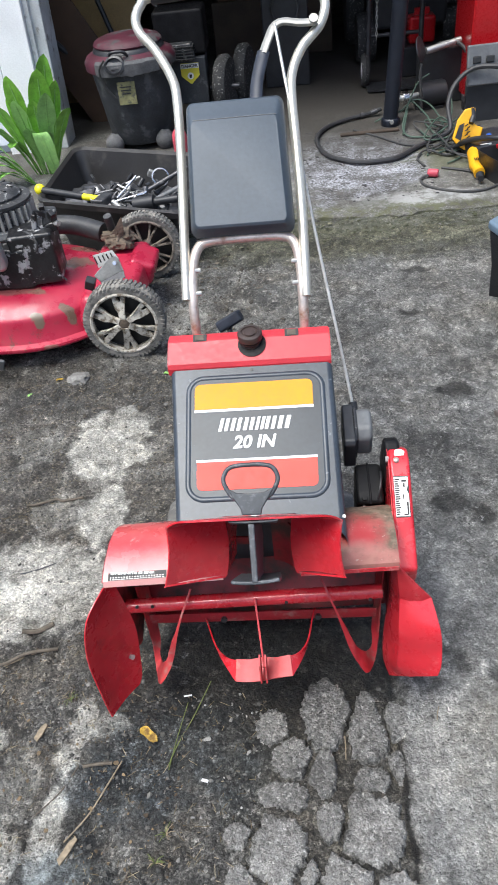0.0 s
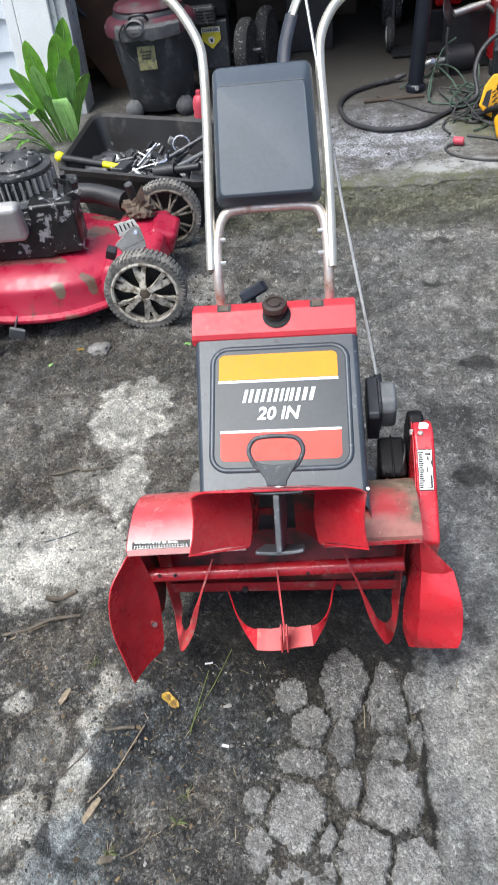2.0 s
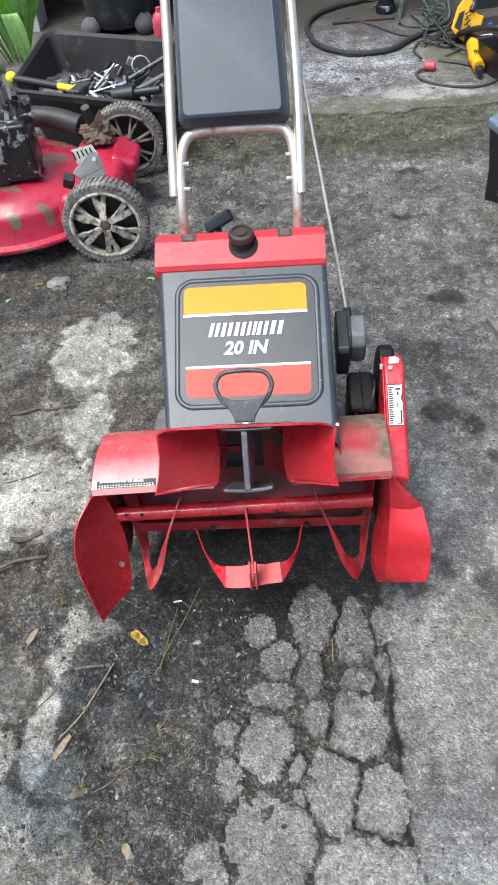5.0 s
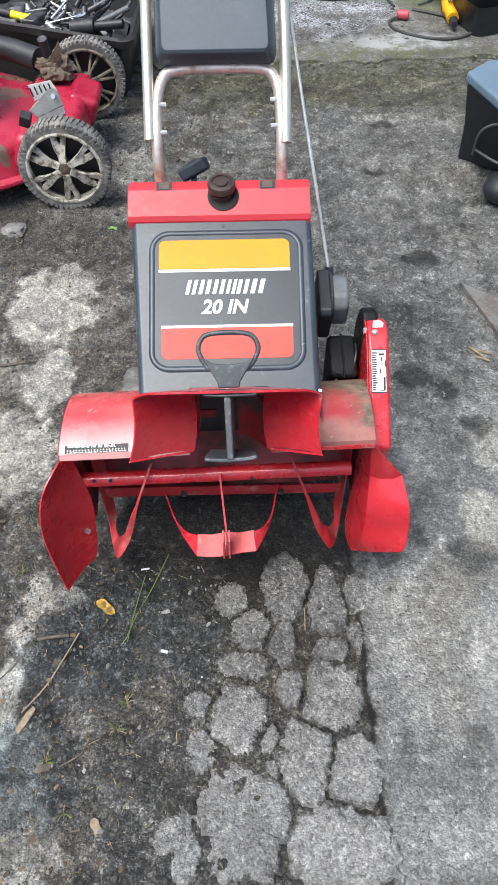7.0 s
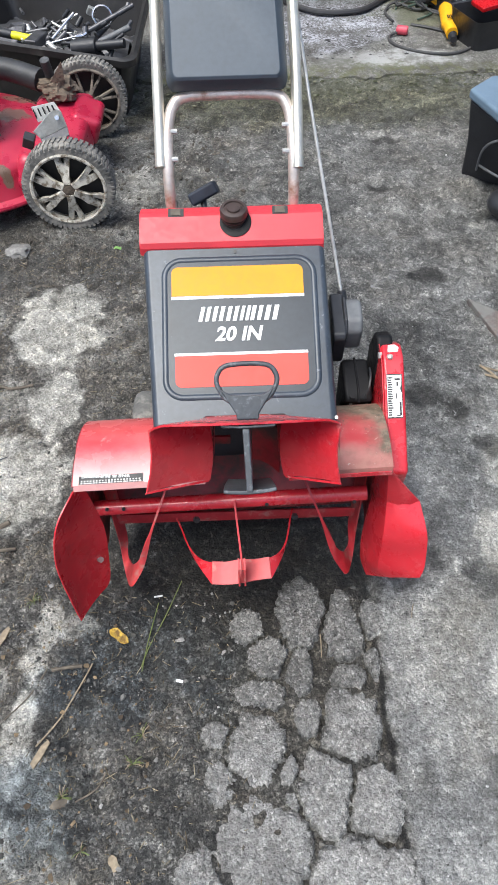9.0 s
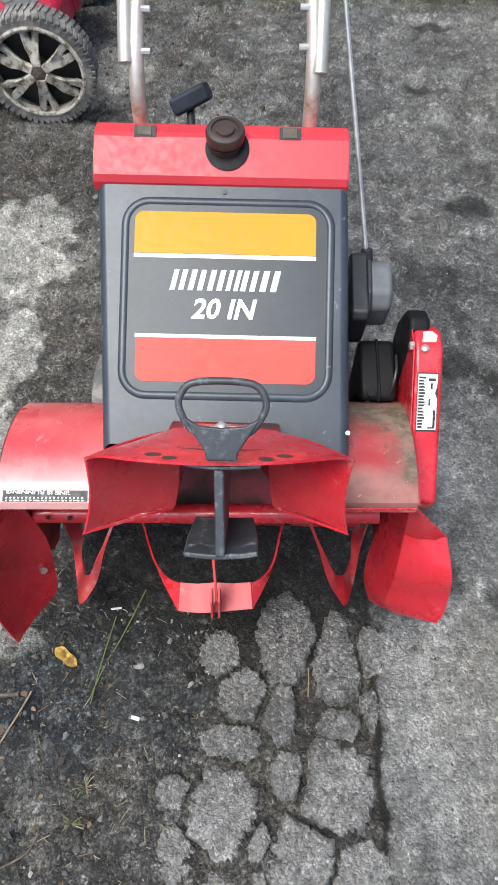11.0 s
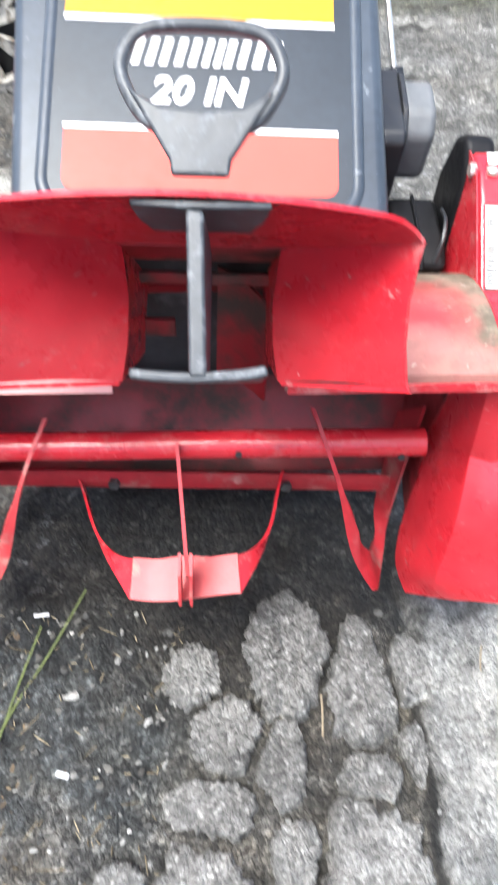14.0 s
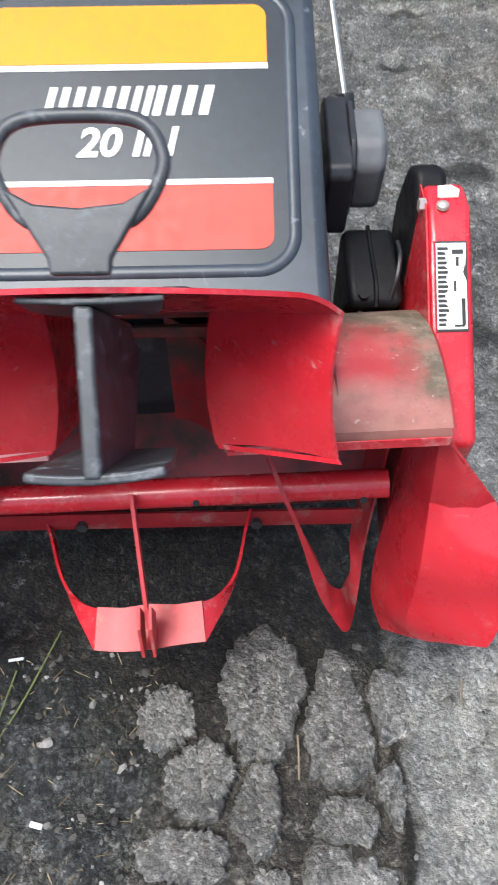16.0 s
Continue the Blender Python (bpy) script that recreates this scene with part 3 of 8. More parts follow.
    c = g.mix(g.math("MULTIPLY", flecks, g.ramp(sep.outputs["Y"], -0.1, 0.5, 0.25, 0.75)), c, (0.60, 0.60, 0.58))
    c = g.mix(g.math("MULTIPLY", g.ramp(g.noise(19, 9, 0.74), 0.50, 0.60, 0.0, 0.75), rough), c, (0.52, 0.515, 0.50), "MULTIPLY")
    c = g.mix(g.ramp(g.noise(6.2, 7, 0.7), 0.40, 0.52, 0.85, 0.0), c, (1.5, 1.49, 1.47), "MULTIPLY")
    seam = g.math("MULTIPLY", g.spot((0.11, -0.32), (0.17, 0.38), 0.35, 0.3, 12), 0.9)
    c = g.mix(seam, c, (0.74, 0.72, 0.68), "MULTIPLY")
    line = g.math("ABSOLUTE", g.math("ADD", g.math("ADD", sep.outputs["X"], g.math("MULTIPLY", wob, 0.25)), -EDGE_X + 0.002))
    crack = g.math("MULTIPLY", g.ramp(g.math("ADD", line, g.math("MULTIPLY", g.noise(40, 6, 0.7), 0.012)), 0.008, 0.015, 1.0, 0.0), g.ramp(sep.outputs["Y"], -0.05, 0.06, 1.0, 0.0))
    c = g.mix(crack, c, (0.17, 0.168, 0.16), "MULTIPLY")
    moss = g.math("MULTIPLY", g.spot((0.35, 2.3), (0.75, 0.1), 0.6, 0.5, 12), 0.45)
    c = g.mix(moss, c, (0.09, 0.095, 0.045))
    c = g.mix(g.spot((0.35, 2.12), (0.9, 0.16), 0.6, 0.5, 9), c, (0.66, 0.66, 0.50), "MULTIPLY")
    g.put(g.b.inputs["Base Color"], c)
    g.put(g.b.inputs["Roughness"], g.ramp(g.noise(14, 4), 0.35, 0.7, 0.62, 0.92))
    relief(g, grains)
    return g.m


def piece_material():
    g = Nodes("cracked asphalt piece")
    c, grains = gravel_color(g, (0.235, 0.229, 0.213), (0.44, 0.431, 0.404), (0.70, 0.688, 0.645), 0.8, 0.5)
    info = g.n.new("ShaderNodeObjectInfo")
    c = g.mix(g.math("MULTIPLY", g.math("POWER", info.outputs["Random"], 1.5), 0.25), c, (0.17, 0.168, 0.158))
    dirt, _ = gravel_color(g, *DIRT, 0.35, 0.22, 0.38)
    edge = g.n.new("ShaderNodeAttribute")
    edge.attribute_name = "worn"
    smear = g.math("ADD", g.math("MULTIPLY", edge.outputs["Fac"], 0.10), g.noise(22, 10, 0.8))
    c = g.mix(g.ramp(smear, 0.56, 0.68, 0.0, 0.9), c, g.mix(1.0, dirt, (0.6, 0.59, 0.56), "MULTIPLY"))
    # Pieces near the drum mouth blend towards the darker ground colour.
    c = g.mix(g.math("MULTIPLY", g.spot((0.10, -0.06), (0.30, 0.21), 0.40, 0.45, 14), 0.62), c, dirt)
    g.put(g.b.inputs["Base Color"], c)
    line = g.math("ABSOLUTE", g.math("ADD", g.noise(30, 10, 0.74), -0.5))
    c = g.mix(g.math("MULTIPLY", g.ramp(line, 0.0, 0.016, 1.0, 0.0), 0.6), c, (0.35, 0.345, 0.335), "MULTIPLY")
    g.put(g.b.inputs["Base Color"], c)
    g.b.inputs["Roughness"].default_value = 0.85
    relief(g, grains, 0.9)
    return g.m


def floor_material():
    g = Nodes("stained garage slab with painted inner shade")
    c, grains = gravel_color(g, (0.09, 0.088, 0.078), (0.19, 0.187, 0.17), (0.36, 0.355, 0.335))
    c = g.mix(g.math("MULTIPLY", g.ramp(g.noise(2.2, 6, 0.6), 0.45, 0.65), 0.6), c, (0.06, 0.052, 0.042))
    flakes = g.ramp(g.math("ADD", g.noise(95, 7, 0.8), g.math("MULTIPLY", g.noise(11, 6, 0.7), 0.55)), 0.745, 0.82)
    flakes = g.math("MULTIPLY", flakes, g.ramp(g.math("ABSOLUTE", g.math("ADD", g.noise(24, 9, 0.72), -0.5)), 0.004, 0.030))
    salt = g.math("MULTIPLY", g.spot((0.42, 2.98), (0.34, 0.42), 0.6, 0.45, 5), flakes)
    c = g.mix(g.math("MULTIPLY", g.spot((0.42, 2.98), (0.36, 0.44), 0.6, 0.45, 5), 0.6), c, (0.05, 0.05, 0.055))
    c = g.mix(g.math("MULTIPLY", salt, 0.85), c, (0.47, 0.48, 0.52))
    c = g.mix(g.math("MULTIPLY", g.spot((1.0, 3.0), (0.28, 0.2), 0.5, 0.4, 9), 0.55), c, (0.11, 0.12, 0.05))
    c = g.mix(g.math("MULTIPLY", g.spot((0.70, 2.50), (0.30, 0.07), 0.5, 0.4, 10), 0.85), c, (0.34, 0.342, 0.33))
    c = g.mix(g.math("MULTIPLY", g.spot((0.4, 2.45), (2.2, 0.2), 0.6, 0.5, 6), g.ramp(g.noise(9, 9, 0.75), 0.44, 0.58, 0.0, 0.8)), c, (0.35, 0.34, 0.31), "MULTIPLY")
    c = g.mix(g.math("MULTIPLY", g.spot((0.4, 2.37), (0.9, 0.09), 0.6, 0.5, 12), g.ramp(g.noise(18, 7, 0.75), 0.42, 0.6, 0.0, 0.75)), c, (0.10, 0.105, 0.05))
    # The garage's deep shade, put into the slab's colour beyond the opening.
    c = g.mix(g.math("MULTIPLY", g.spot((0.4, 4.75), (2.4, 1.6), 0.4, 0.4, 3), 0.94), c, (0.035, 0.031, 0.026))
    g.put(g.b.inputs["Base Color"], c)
    g.b.inputs["Roughness"].default_value = 0.82
    g.bump(g.math("ADD", g.noise(60, 6, 0.7), g.noise(300, 3)), 0.5, 0.004)
    return g.m


def deck_material():
    """Crimson deck paint with grease and dried grass where it stuck, scraped at the skirt."""
    g = Nodes("scratched red deck paint")
    c = g.mix(g.ramp(g.noise(6, 6, 0.6), 0.35, 0.65), (0.34, 0.012, 0.040), (0.43, 0.022, 0.054))
    c = g.mix(g.ramp(g.noise(16, 8, 0.7), 0.60, 0.74, 0.0, 0.4), c, (0.46, 0.10, 0.10))
    sep = g.n.new("ShaderNodeSeparateXYZ")
    g.link(g.co, sep.inputs[0])
    skirt = g.ramp(sep.outputs["Z"], 0.10, 0.19, 1.0, 0.0)
    c = g.mix(g.math("MULTIPLY", skirt, g.ramp(g.noise(22, 9, 0.75), 0.55, 0.62, 0.0, 0.8)), c, (0.10, 0.065, 0.045))
    for at, size, k in (((-0.797, 1.325), (0.024, 0.012), 0.95), ((-0.698, 1.367), (0.026, 0.014), 0.9), ((-0.73, 1.28), (0.05, 0.016), 0.7), ((-0.95, 1.43), (0.16, 0.022), 0.55), ((-0.698, 1.76), (0.05, 0.04), 0.75), ((-0.70, 1.62), (0.05, 0.04), 0.8), ((-0.80, 1.42), (0.03, 0.015), 0.7)):
        c = g.mix(g.math("MULTIPLY", g.spot(at, size, 0.5, 0.12, 26), k), c, (0.14, 0.115, 0.08))
    c = g.mix(g.ramp(g.noise(4, 9, 0.75), 0.55, 0.70, 0.0, 0.4), c, (0.24, 0.12, 0.09))
    c = g.mix(g.ramp(g.noise(70, 6, 0.75), 0.63, 0.70, 0.0, 0.6), c, (0.12, 0.09, 0.065))
    g.put(g.b.inputs["Base Color"], c)
    g.put(g.b.inputs["Roughness"], g.ramp(g.noise(12, 6, 0.7), 0.4, 0.65, 0.24, 0.55))
    g.bump(g.math("ADD", g.noise(9, 3), g.math("MULTIPLY", g.noise(50, 5), 0.3)), 0.15, 0.01)
    return g.m


DECK = deck_material()
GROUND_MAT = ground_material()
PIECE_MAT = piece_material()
FLOOR_MAT = floor_material()
ground_me = ground_mesh()
ground_me.materials.append(GROUND_MAT)
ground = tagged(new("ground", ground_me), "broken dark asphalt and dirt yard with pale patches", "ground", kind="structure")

# The garage slab, with a worn front edge.
bm = bmesh.new()
front = [(x, SLAB_Y + 0.05 * (noise.noise(Vector((x * 3.1, 0, 0)))) + 0.045 * noise.noise(Vector((x * 9, 3, 0))) + 0.022 * noise.noise(Vector((x * 31, 5, 0)))) for x in np.linspace(-3.2, 3.6, 320)]
top_a = [bm.verts.new((x, y, 0.002)) for x, y in front]
top_b = [bm.verts.new((x, y + 0.13 + 0.04 * noise.noise(Vector((x * 9, 7, 0))), 0.012 + 0.003 * noise.noise(Vector((x * 8, 1, 2))))) for x, y in front]
top_c = [bm.verts.new((x, 8.5, 0.012)) for x, y in front]
low_a = [bm.verts.new((x, y - 0.01, -0.05)) for x, y in front]
for u, w in ((low_a, top_a), (top_a, top_b), (top_b, top_c)):
    for i in range(len(u) - 1):
        bm.faces.new((u[i], u[i + 1], w[i + 1], w[i]))
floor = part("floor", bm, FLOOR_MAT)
tagged(floor, "stained concrete garage slab with white salt crust, its depth shaded by colour", "floor", kind="structure")

# ---- the snow thrower ----
def red_paint():
    """Old glossy red paint: scuffed in patches, scratched, chipped pale along the bare edges."""
    g = Nodes("red paint")
    c = g.mix(g.ramp(g.noise(7, 6, 0.6), 0.35, 0.65), (0.50, 0.016, 0.027), (0.62, 0.026, 0.039))
    c = g.mix(g.ramp(g.noise(26, 8, 0.7), 0.60, 0.72, 0.0, 0.55), c, (0.58, 0.13, 0.13))
    c = g.mix(g.ramp(g.noise(11, 8, 0.72), 0.58, 0.70, 0.0, 0.6), c, (0.23, 0.015, 0.020))
    stretch = g.n.new("ShaderNodeMapping")
    stretch.inputs["Scale"].default_value = (18, 60, 240)
    g.link(g.co, stretch.inputs["Vector"])
    c = g.mix(g.ramp(g.noise(1.0, 4, 0.6, stretch.outputs[0]), 0.67, 0.72, 0.0, 0.5), c, (0.66, 0.33, 0.31))
    c = g.mix(g.ramp(g.noise(120, 5, 0.7), 0.70, 0.75, 0.0, 0.85), c, (0.74, 0.60, 0.56))
    point = g.n.new("ShaderNodeNewGeometry").outputs["Pointiness"]
    edge = g.math("MULTIPLY", g.ramp(point, 0.56, 0.66), g.ramp(g.noise(45, 7, 0.75), 0.52, 0.64, 0.0, 0.4))
    c = g.mix(edge, c, (0.66, 0.42, 0.38))
    g.put(g.b.inputs["Base Color"], c)
    g.put(g.b.inputs["Roughness"], g.ramp(g.noise(16, 7, 0.7), 0.38, 0.66, 0.20, 0.48))
    g.b.inputs["Coat Weight"].default_value = 0.3
    g.bump(g.math("ADD", g.noise(14, 3), g.math("MULTIPLY", g.noise(70, 5), 0.25)), 0.12, 0.01)
    return g.m


def grimy_end():
    """Red paint under dried grime: bare in the middle, brown behind and along the chute, pinkish at the lip."""
    g = Nodes("grime-caked red paint")
    c = g.mix(g.ramp(g.noise(14, 7, 0.65), 0.38, 0.62), (0.34, 0.035, 0.038), (0.40, 0.085, 0.08))
    c = g.mix(g.spot((0.19, 0.012), (0.12, 0.028), 0.25, 0.5, 30), c, (0.36, 0.12, 0.105))
    bare = g.spot((0.200, 0.068), (0.042, 0.046), 0.30, 0.45, 22)
    grime = g.mix(g.ramp(g.noise(40, 7, 0.7), 0.40, 0.60), (0.10, 0.082, 0.056), (0.20, 0.155, 0.112))
    veil = g.math("MULTIPLY", g.math("SUBTRACT", 1.0, bare), g.ramp(g.noise(18, 8, 0.72), 0.36, 0.54, 0.55, 1.0))
    c = g.mix(g.math("MULTIPLY", veil, g.math("SUBTRACT", 1.0, g.math("MULTIPLY", g.spot((0.23, 0.005), (0.10, 0.02), 0.3, 0.5, 30), 0.6))), c, grime)
    c = g.mix(g.ramp(g.noise(90, 6, 0.75), 0.62, 0.68, 0.0, 0.7), c, (0.50, 0.43, 0.37))
    c = g.mix(g.ramp(g.noise(60, 6, 0.75), 0.60, 0.66, 0.0, 0.7), c, (0.09, 0.07, 0.05))
    g.put(g.b.inputs["Base Color"], c)
    g.put(g.b.inputs["Roughness"], g.ramp(veil, 0.0, 1.0, 0.35, 0.75))
    g.bump(g.noise(80, 6, 0.7), 0.12, 0.01)
    return g.m


RED, RED_GRIMY = red_paint(), grimy_end()
AXIS_Y, AXIS_Z, SHELL_R = 0.058, 0.243, 0.163
thrower = thing("snow_thrower", (0.0, 0.25, 0.0), "old red and black single-stage snow thrower on the yard", "snow thrower")


def hood_z(y):
    return 0.412 + 0.57 * y


HOOD_N = Vector((0, -0.57, 1)).normalized()
HOOD_X, HOOD_UP = Vector((1, 0, 0)), Vector((0, 1, 0.57)).normalized()


def on_hood(x, y, lift=0.0):
    return Vector((x, y, hood_z(y))) + HOOD_N * lift


def roll_z(x, z):
    """The machine stands a little higher on one side."""
    return z + 0.024 * x / 0.265 * 0.5


# auger housing: a drum open to the front
def drum(x0, x1, first, last, lip):
    """A stretch of the drum between two places along its axis, from one angle to another."""
    rows = []
    for x in np.linspace(x0, x1, 5):
        line = [(x, AXIS_Y + SHELL_R * math.cos(radians(t)), roll_z(x, AXIS_Z + SHELL_R * math.sin(radians(t)))) for t in np.linspace(first, last, 24)]
        rows.append(([(x, -0.004, roll_z(x, 0.384)), (x, -0.0025, roll_z(x, 0.389))] if lip else []) + line)
    return sheet(rows, 0.003)


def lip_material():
    """Red paint paling towards the folded front edge: bleaching, with sky sheen painted in."""
    g = Nodes("bleached red lip paint with sheen")
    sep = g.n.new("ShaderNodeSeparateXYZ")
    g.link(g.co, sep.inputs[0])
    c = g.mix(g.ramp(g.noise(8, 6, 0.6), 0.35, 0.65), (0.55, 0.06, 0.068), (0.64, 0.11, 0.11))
    # Pale front band: bleach and the lip's sky reflection, mixed into one colour.
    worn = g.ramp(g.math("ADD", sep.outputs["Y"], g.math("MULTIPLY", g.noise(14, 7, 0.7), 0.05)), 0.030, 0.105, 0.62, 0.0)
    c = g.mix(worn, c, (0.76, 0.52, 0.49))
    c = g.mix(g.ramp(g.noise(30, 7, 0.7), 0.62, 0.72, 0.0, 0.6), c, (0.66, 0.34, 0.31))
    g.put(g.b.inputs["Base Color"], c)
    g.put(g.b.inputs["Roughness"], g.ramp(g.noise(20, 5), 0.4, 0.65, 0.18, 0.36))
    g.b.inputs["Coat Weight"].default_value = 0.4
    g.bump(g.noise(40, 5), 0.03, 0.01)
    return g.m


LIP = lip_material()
lip_edge = sheet([[(x, -0.0068, roll_z(x, 0.3825)), (x, -0.0066, roll_z(x, 0.3915))] for x in np.linspace(0.094, 0.264, 6)], 0.0012)
housing = part("housing", drum(-0.266, -0.045, 111, 38, True), LIP, thrower, "red drum housing with a bleached lip and painted sheen")
part("housing_end", drum(0.092, 0.266, 111, 38, True), RED_GRIMY, housing, "dirt-caked red end of the drum")
part("folded_edge", lip_edge, RED, housing)
part("housing_back", drum(-0.266, 0.266, 37.5, -62, False), RED_WORN_DIM, housing)
for s in (-1, 1):
    x = s * 0.2685
    rim = [(x, AXIS_Y + (SHELL_R + 0.0004) * math.cos(radians(a)), roll_z(x, AXIS_Z + (SHELL_R + 0.0004) * math.sin(radians(a)))) for a in range(112, -81, -8)]
    rim += [(x, 0.075, 0.09), (x, 0.085, 0.15), (x, 0.098, 0.216), (x, 0.078, 0.335), (x, 0.035, 0.383)] if s > 0 else [(x, 0.06, 0.09), (x, 0.045, 0.12), (x, 0.045, 0.2), (x, 0.03, 0.33), (x, 0.004, 0.375)]
    part("side_plate", slab(rim, (s, 0, 0), 0.004), RED_WORN_DIM, housing)
    part("hub_bolt", rod((x, AXIS_Y, AXIS_Z), (x + s * 0.010, AXIS_Y, AXIS_Z), 0.012, seg=6), STEEL, housing)

# flared wings at both sides of the mouth
wing_shape = [[(0.265, 0.060, 0.335), (0.264, 0.012, 0.390), (0.267, 0.000, 0.390)],
              [(0.2655, 0.080, 0.216), (0.273, 0.010, 0.291), (0.329, 0.006, 0.296)],
              [(0.255, 0.062, 0.150), (0.270, -0.019, 0.238), (0.341, -0.036, 0.258)],
              [(0.251, 0.047, 0.098), (0.270, -0.028, 0.184), (0.345, -0.050, 0.216)],
              [(0.251, 0.026, 0.068), (0.269, -0.036, 0.140), (0.343, -0.065, 0.184)],
              [(0.260, -0.003, 0.055), (0.287, -0.044, 0.118), (0.337, -0.073, 0.163)]]
wing_rows = []
for k, row in enumerate(wing_shape):
    a, b, c = (Vector(q) for q in row)
    inner = [a.lerp(b, u) + Vector((-0.006 * math.sin(math.pi * u) * (0.2, 0.5, 1, 1, 0.6, 0.2)[k], 0, 0)) for u in (0, 0.35, 0.7, 1.0)]
    outer = [b.lerp(c, u) + Vector((0, -0.006 * math.sin(math.pi * u) * (0, 1, 0.6, 0.8, 0.7, 0)[k] + 0.0018 * noise.noise(Vector((u * 5, k * 1.9, 5))), 0)) for u in (0.12, 0.3, 0.5, 0.7, 0.9, 1.0)]
    wing_rows.append(inner + outer)
wing_grid = [[Vector(column[0]).lerp(Vector(column[1]), q) for q in (0, 0.33, 0.67, 0.97)] + spline(column[1:], 3) for column in zip(*wing_rows)]
wing_r = sheet(wing_grid, 0.003)
part("wing", wing_r, RED, thrower, "flared red side wing, dented", bevel=0.001)
wing_shape = [[(-0.262, 0.030, 0.352), (-0.271, 0.000, 0.363)], [(-0.246, 0.030, 0.215), (-0.297, -0.055, 0.338)], [(-0.252, 0.020, 0.112), (-0.315, -0.070, 0.243)],
              [(-0.257, 0.008, 0.060), (-0.309, -0.083, 0.137)], [(-0.265, -0.005, 0.045), (-0.302, -0.090, 0.068)]]
wing_rows = []
for k, (a, b) in enumerate(wing_shape):
    a, b = Vector(a), Vector(b)
    bow = (0.0, 0.8, 1.0, 0.8, 0.2)[k]
    wing_rows.append([a.lerp(b, u) + Vector((-0.010, 0.014, 0.0)) * math.sin(math.pi * u) * bow for u in np.linspace(0, 1, 9)])
wing_l = sheet([spline(column, 4) for column in zip(*wing_rows)], 0.003)
part("wing", wing_l, RED, thrower, "flared red side wing", bevel=0.001)
part("wing_bolt", rod((-0.272, 0.014, 0.126), (-0.262, 0.006, 0.131), 0.006, seg=6), STEEL, thrower)
part("wing_bolt", rod((0.270, 0.004, 0.085), (0.262, -0.006, 0.087), 0.005, seg=6), STEEL, thrower)

# auger: shaft, two end ribbons, one middle paddle
shaft = part("auger_shaft", rod((-0.262, AXIS_Y, roll_z(-0.26, AXIS_Z)), (0.246, AXIS_Y, roll_z(0.246, AXIS_Z)), 0.0145, seg=24), RED, thrower, "red auger shaft")
for x in (-0.236, -0.205, 0.222, 0.06):
    part("shaft_hole", rod((x, AXIS_Y - 0.0135, AXIS_Z + 0.004), (x, AXIS_Y - 0.016, AXIS_Z + 0.005), 0.0035, seg=10), INK, shaft)


STRIP_INNER = ((0.131, 0.060, 0.298), (0.147, 0.030, 0.271), (0.163, 0.015, 0.232), (0.181, 0.000, 0.191), (0.192, 0.005, 0.149), (0.210, 0.019, 0.110), (0.224, 0.050, 0.074), (0.231, 0.070, 0.069), (0.233, 0.100, 0.077), (0.240, 0.130, 0.116), (0.245, 0.150, 0.199))
STRIP_OUTER = ((0.127, 0.060, 0.299), (0.143, 0.030, 0.271), (0.159, 0.013, 0.229), (0.180, -0.005, 0.155), (0.197, -0.020, 0.121), (0.211, -0.031, 0.111), (0.227, 0.010, 0.077), (0.238, 0.045, 0.070), (0.245, 0.080, 0.085), (0.248, 0.090, 0.171), (0.253, 0.100, 0.261))
for s in (-1, 1):
    drop = Vector((0.003, 0, -0.022)) if s < 0 else Vector((0, 0, 0))
    edges = [spline([Vector((s * x, y, z)) + drop for x, y, z in row], 5) for row in (STRIP_INNER, STRIP_OUTER)]
    # Right strip takes the darker red, its shaded facing put into the paint.
    part("auger_ribbon", sheet([[a, a.lerp(b, 0.5), b] for a, b in zip(*edges)], 0.003), RED_BLADE if s < 0 else RED_STRIP, shaft, "bent faded red auger strip")
low_l, low_r, top_r, top_l = Vector((-0.048, -0.051, 0.125)), Vector((0.065, -0.049, 0.136)), Vector((0.062, -0.013, 0.151)), Vector((-0.047, -0.011, 0.137))
paddle = part("auger_paddle", sheet([[low_l.lerp(low_r, u) + Vector((0, -0.004 * math.sin(math.pi * u), -0.003 * math.sin(2 * math.pi * u))), top_l.lerp(top_r, u) + Vector((0, 0, 0.003 * math.cos(4 * math.pi * u)))] for u in np.linspace(0, 1, 9)], 0.004), RED_BLADE, shaft, "faded red middle paddle")
for a, b, c in (((-0.122, 0.110, 0.116), low_l, top_l), ((0.114, 0.100, 0.150), low_r, top_r)):
    a = Vector(a)
    rows = []
    for q in np.linspace(0, 1, 17):
        k2 = q ** 4
        mid = a.lerp((b + c) / 2, q)
        half = (c - b) * 0.5 * k2 + Vector((0, -0.004, 0.006)) * (1 - k2)
        sag = Vector((0.017 * (1 if a.x > 0 else -1), 0, -0.008)) * math.sin(math.pi * q ** 1.5) * 0.7
        rows.append([mid - half + sag, mid + half + sag])
    part("paddle_arm", sheet(rows, 0.003), RED, shaft)
part("paddle_rib", sheet([[Vector((0.000, 0.047, 0.258)).lerp(Vector((0.012, -0.046, 0.165)), q) + Vector((0, 0, -0.004)), Vector((0.000, 0.047, 0.258)).lerp(Vector((0.012, -0.046, 0.165)), q) + Vector((0, -0.006, 0.010))] for q in np.linspace(0, 1, 5)], 0.0035), RED_BLADE, shaft)
for x in (0.006, 0.017):
    part("paddle_rib", slab([(x, -0.052, 0.134), (x, -0.066, 0.140), (x, -0.058, 0.186), (x, -0.040, 0.198), (x, -0.030, 0.165)], (1, 0, 0), 0.003), RED_BLADE, shaft)

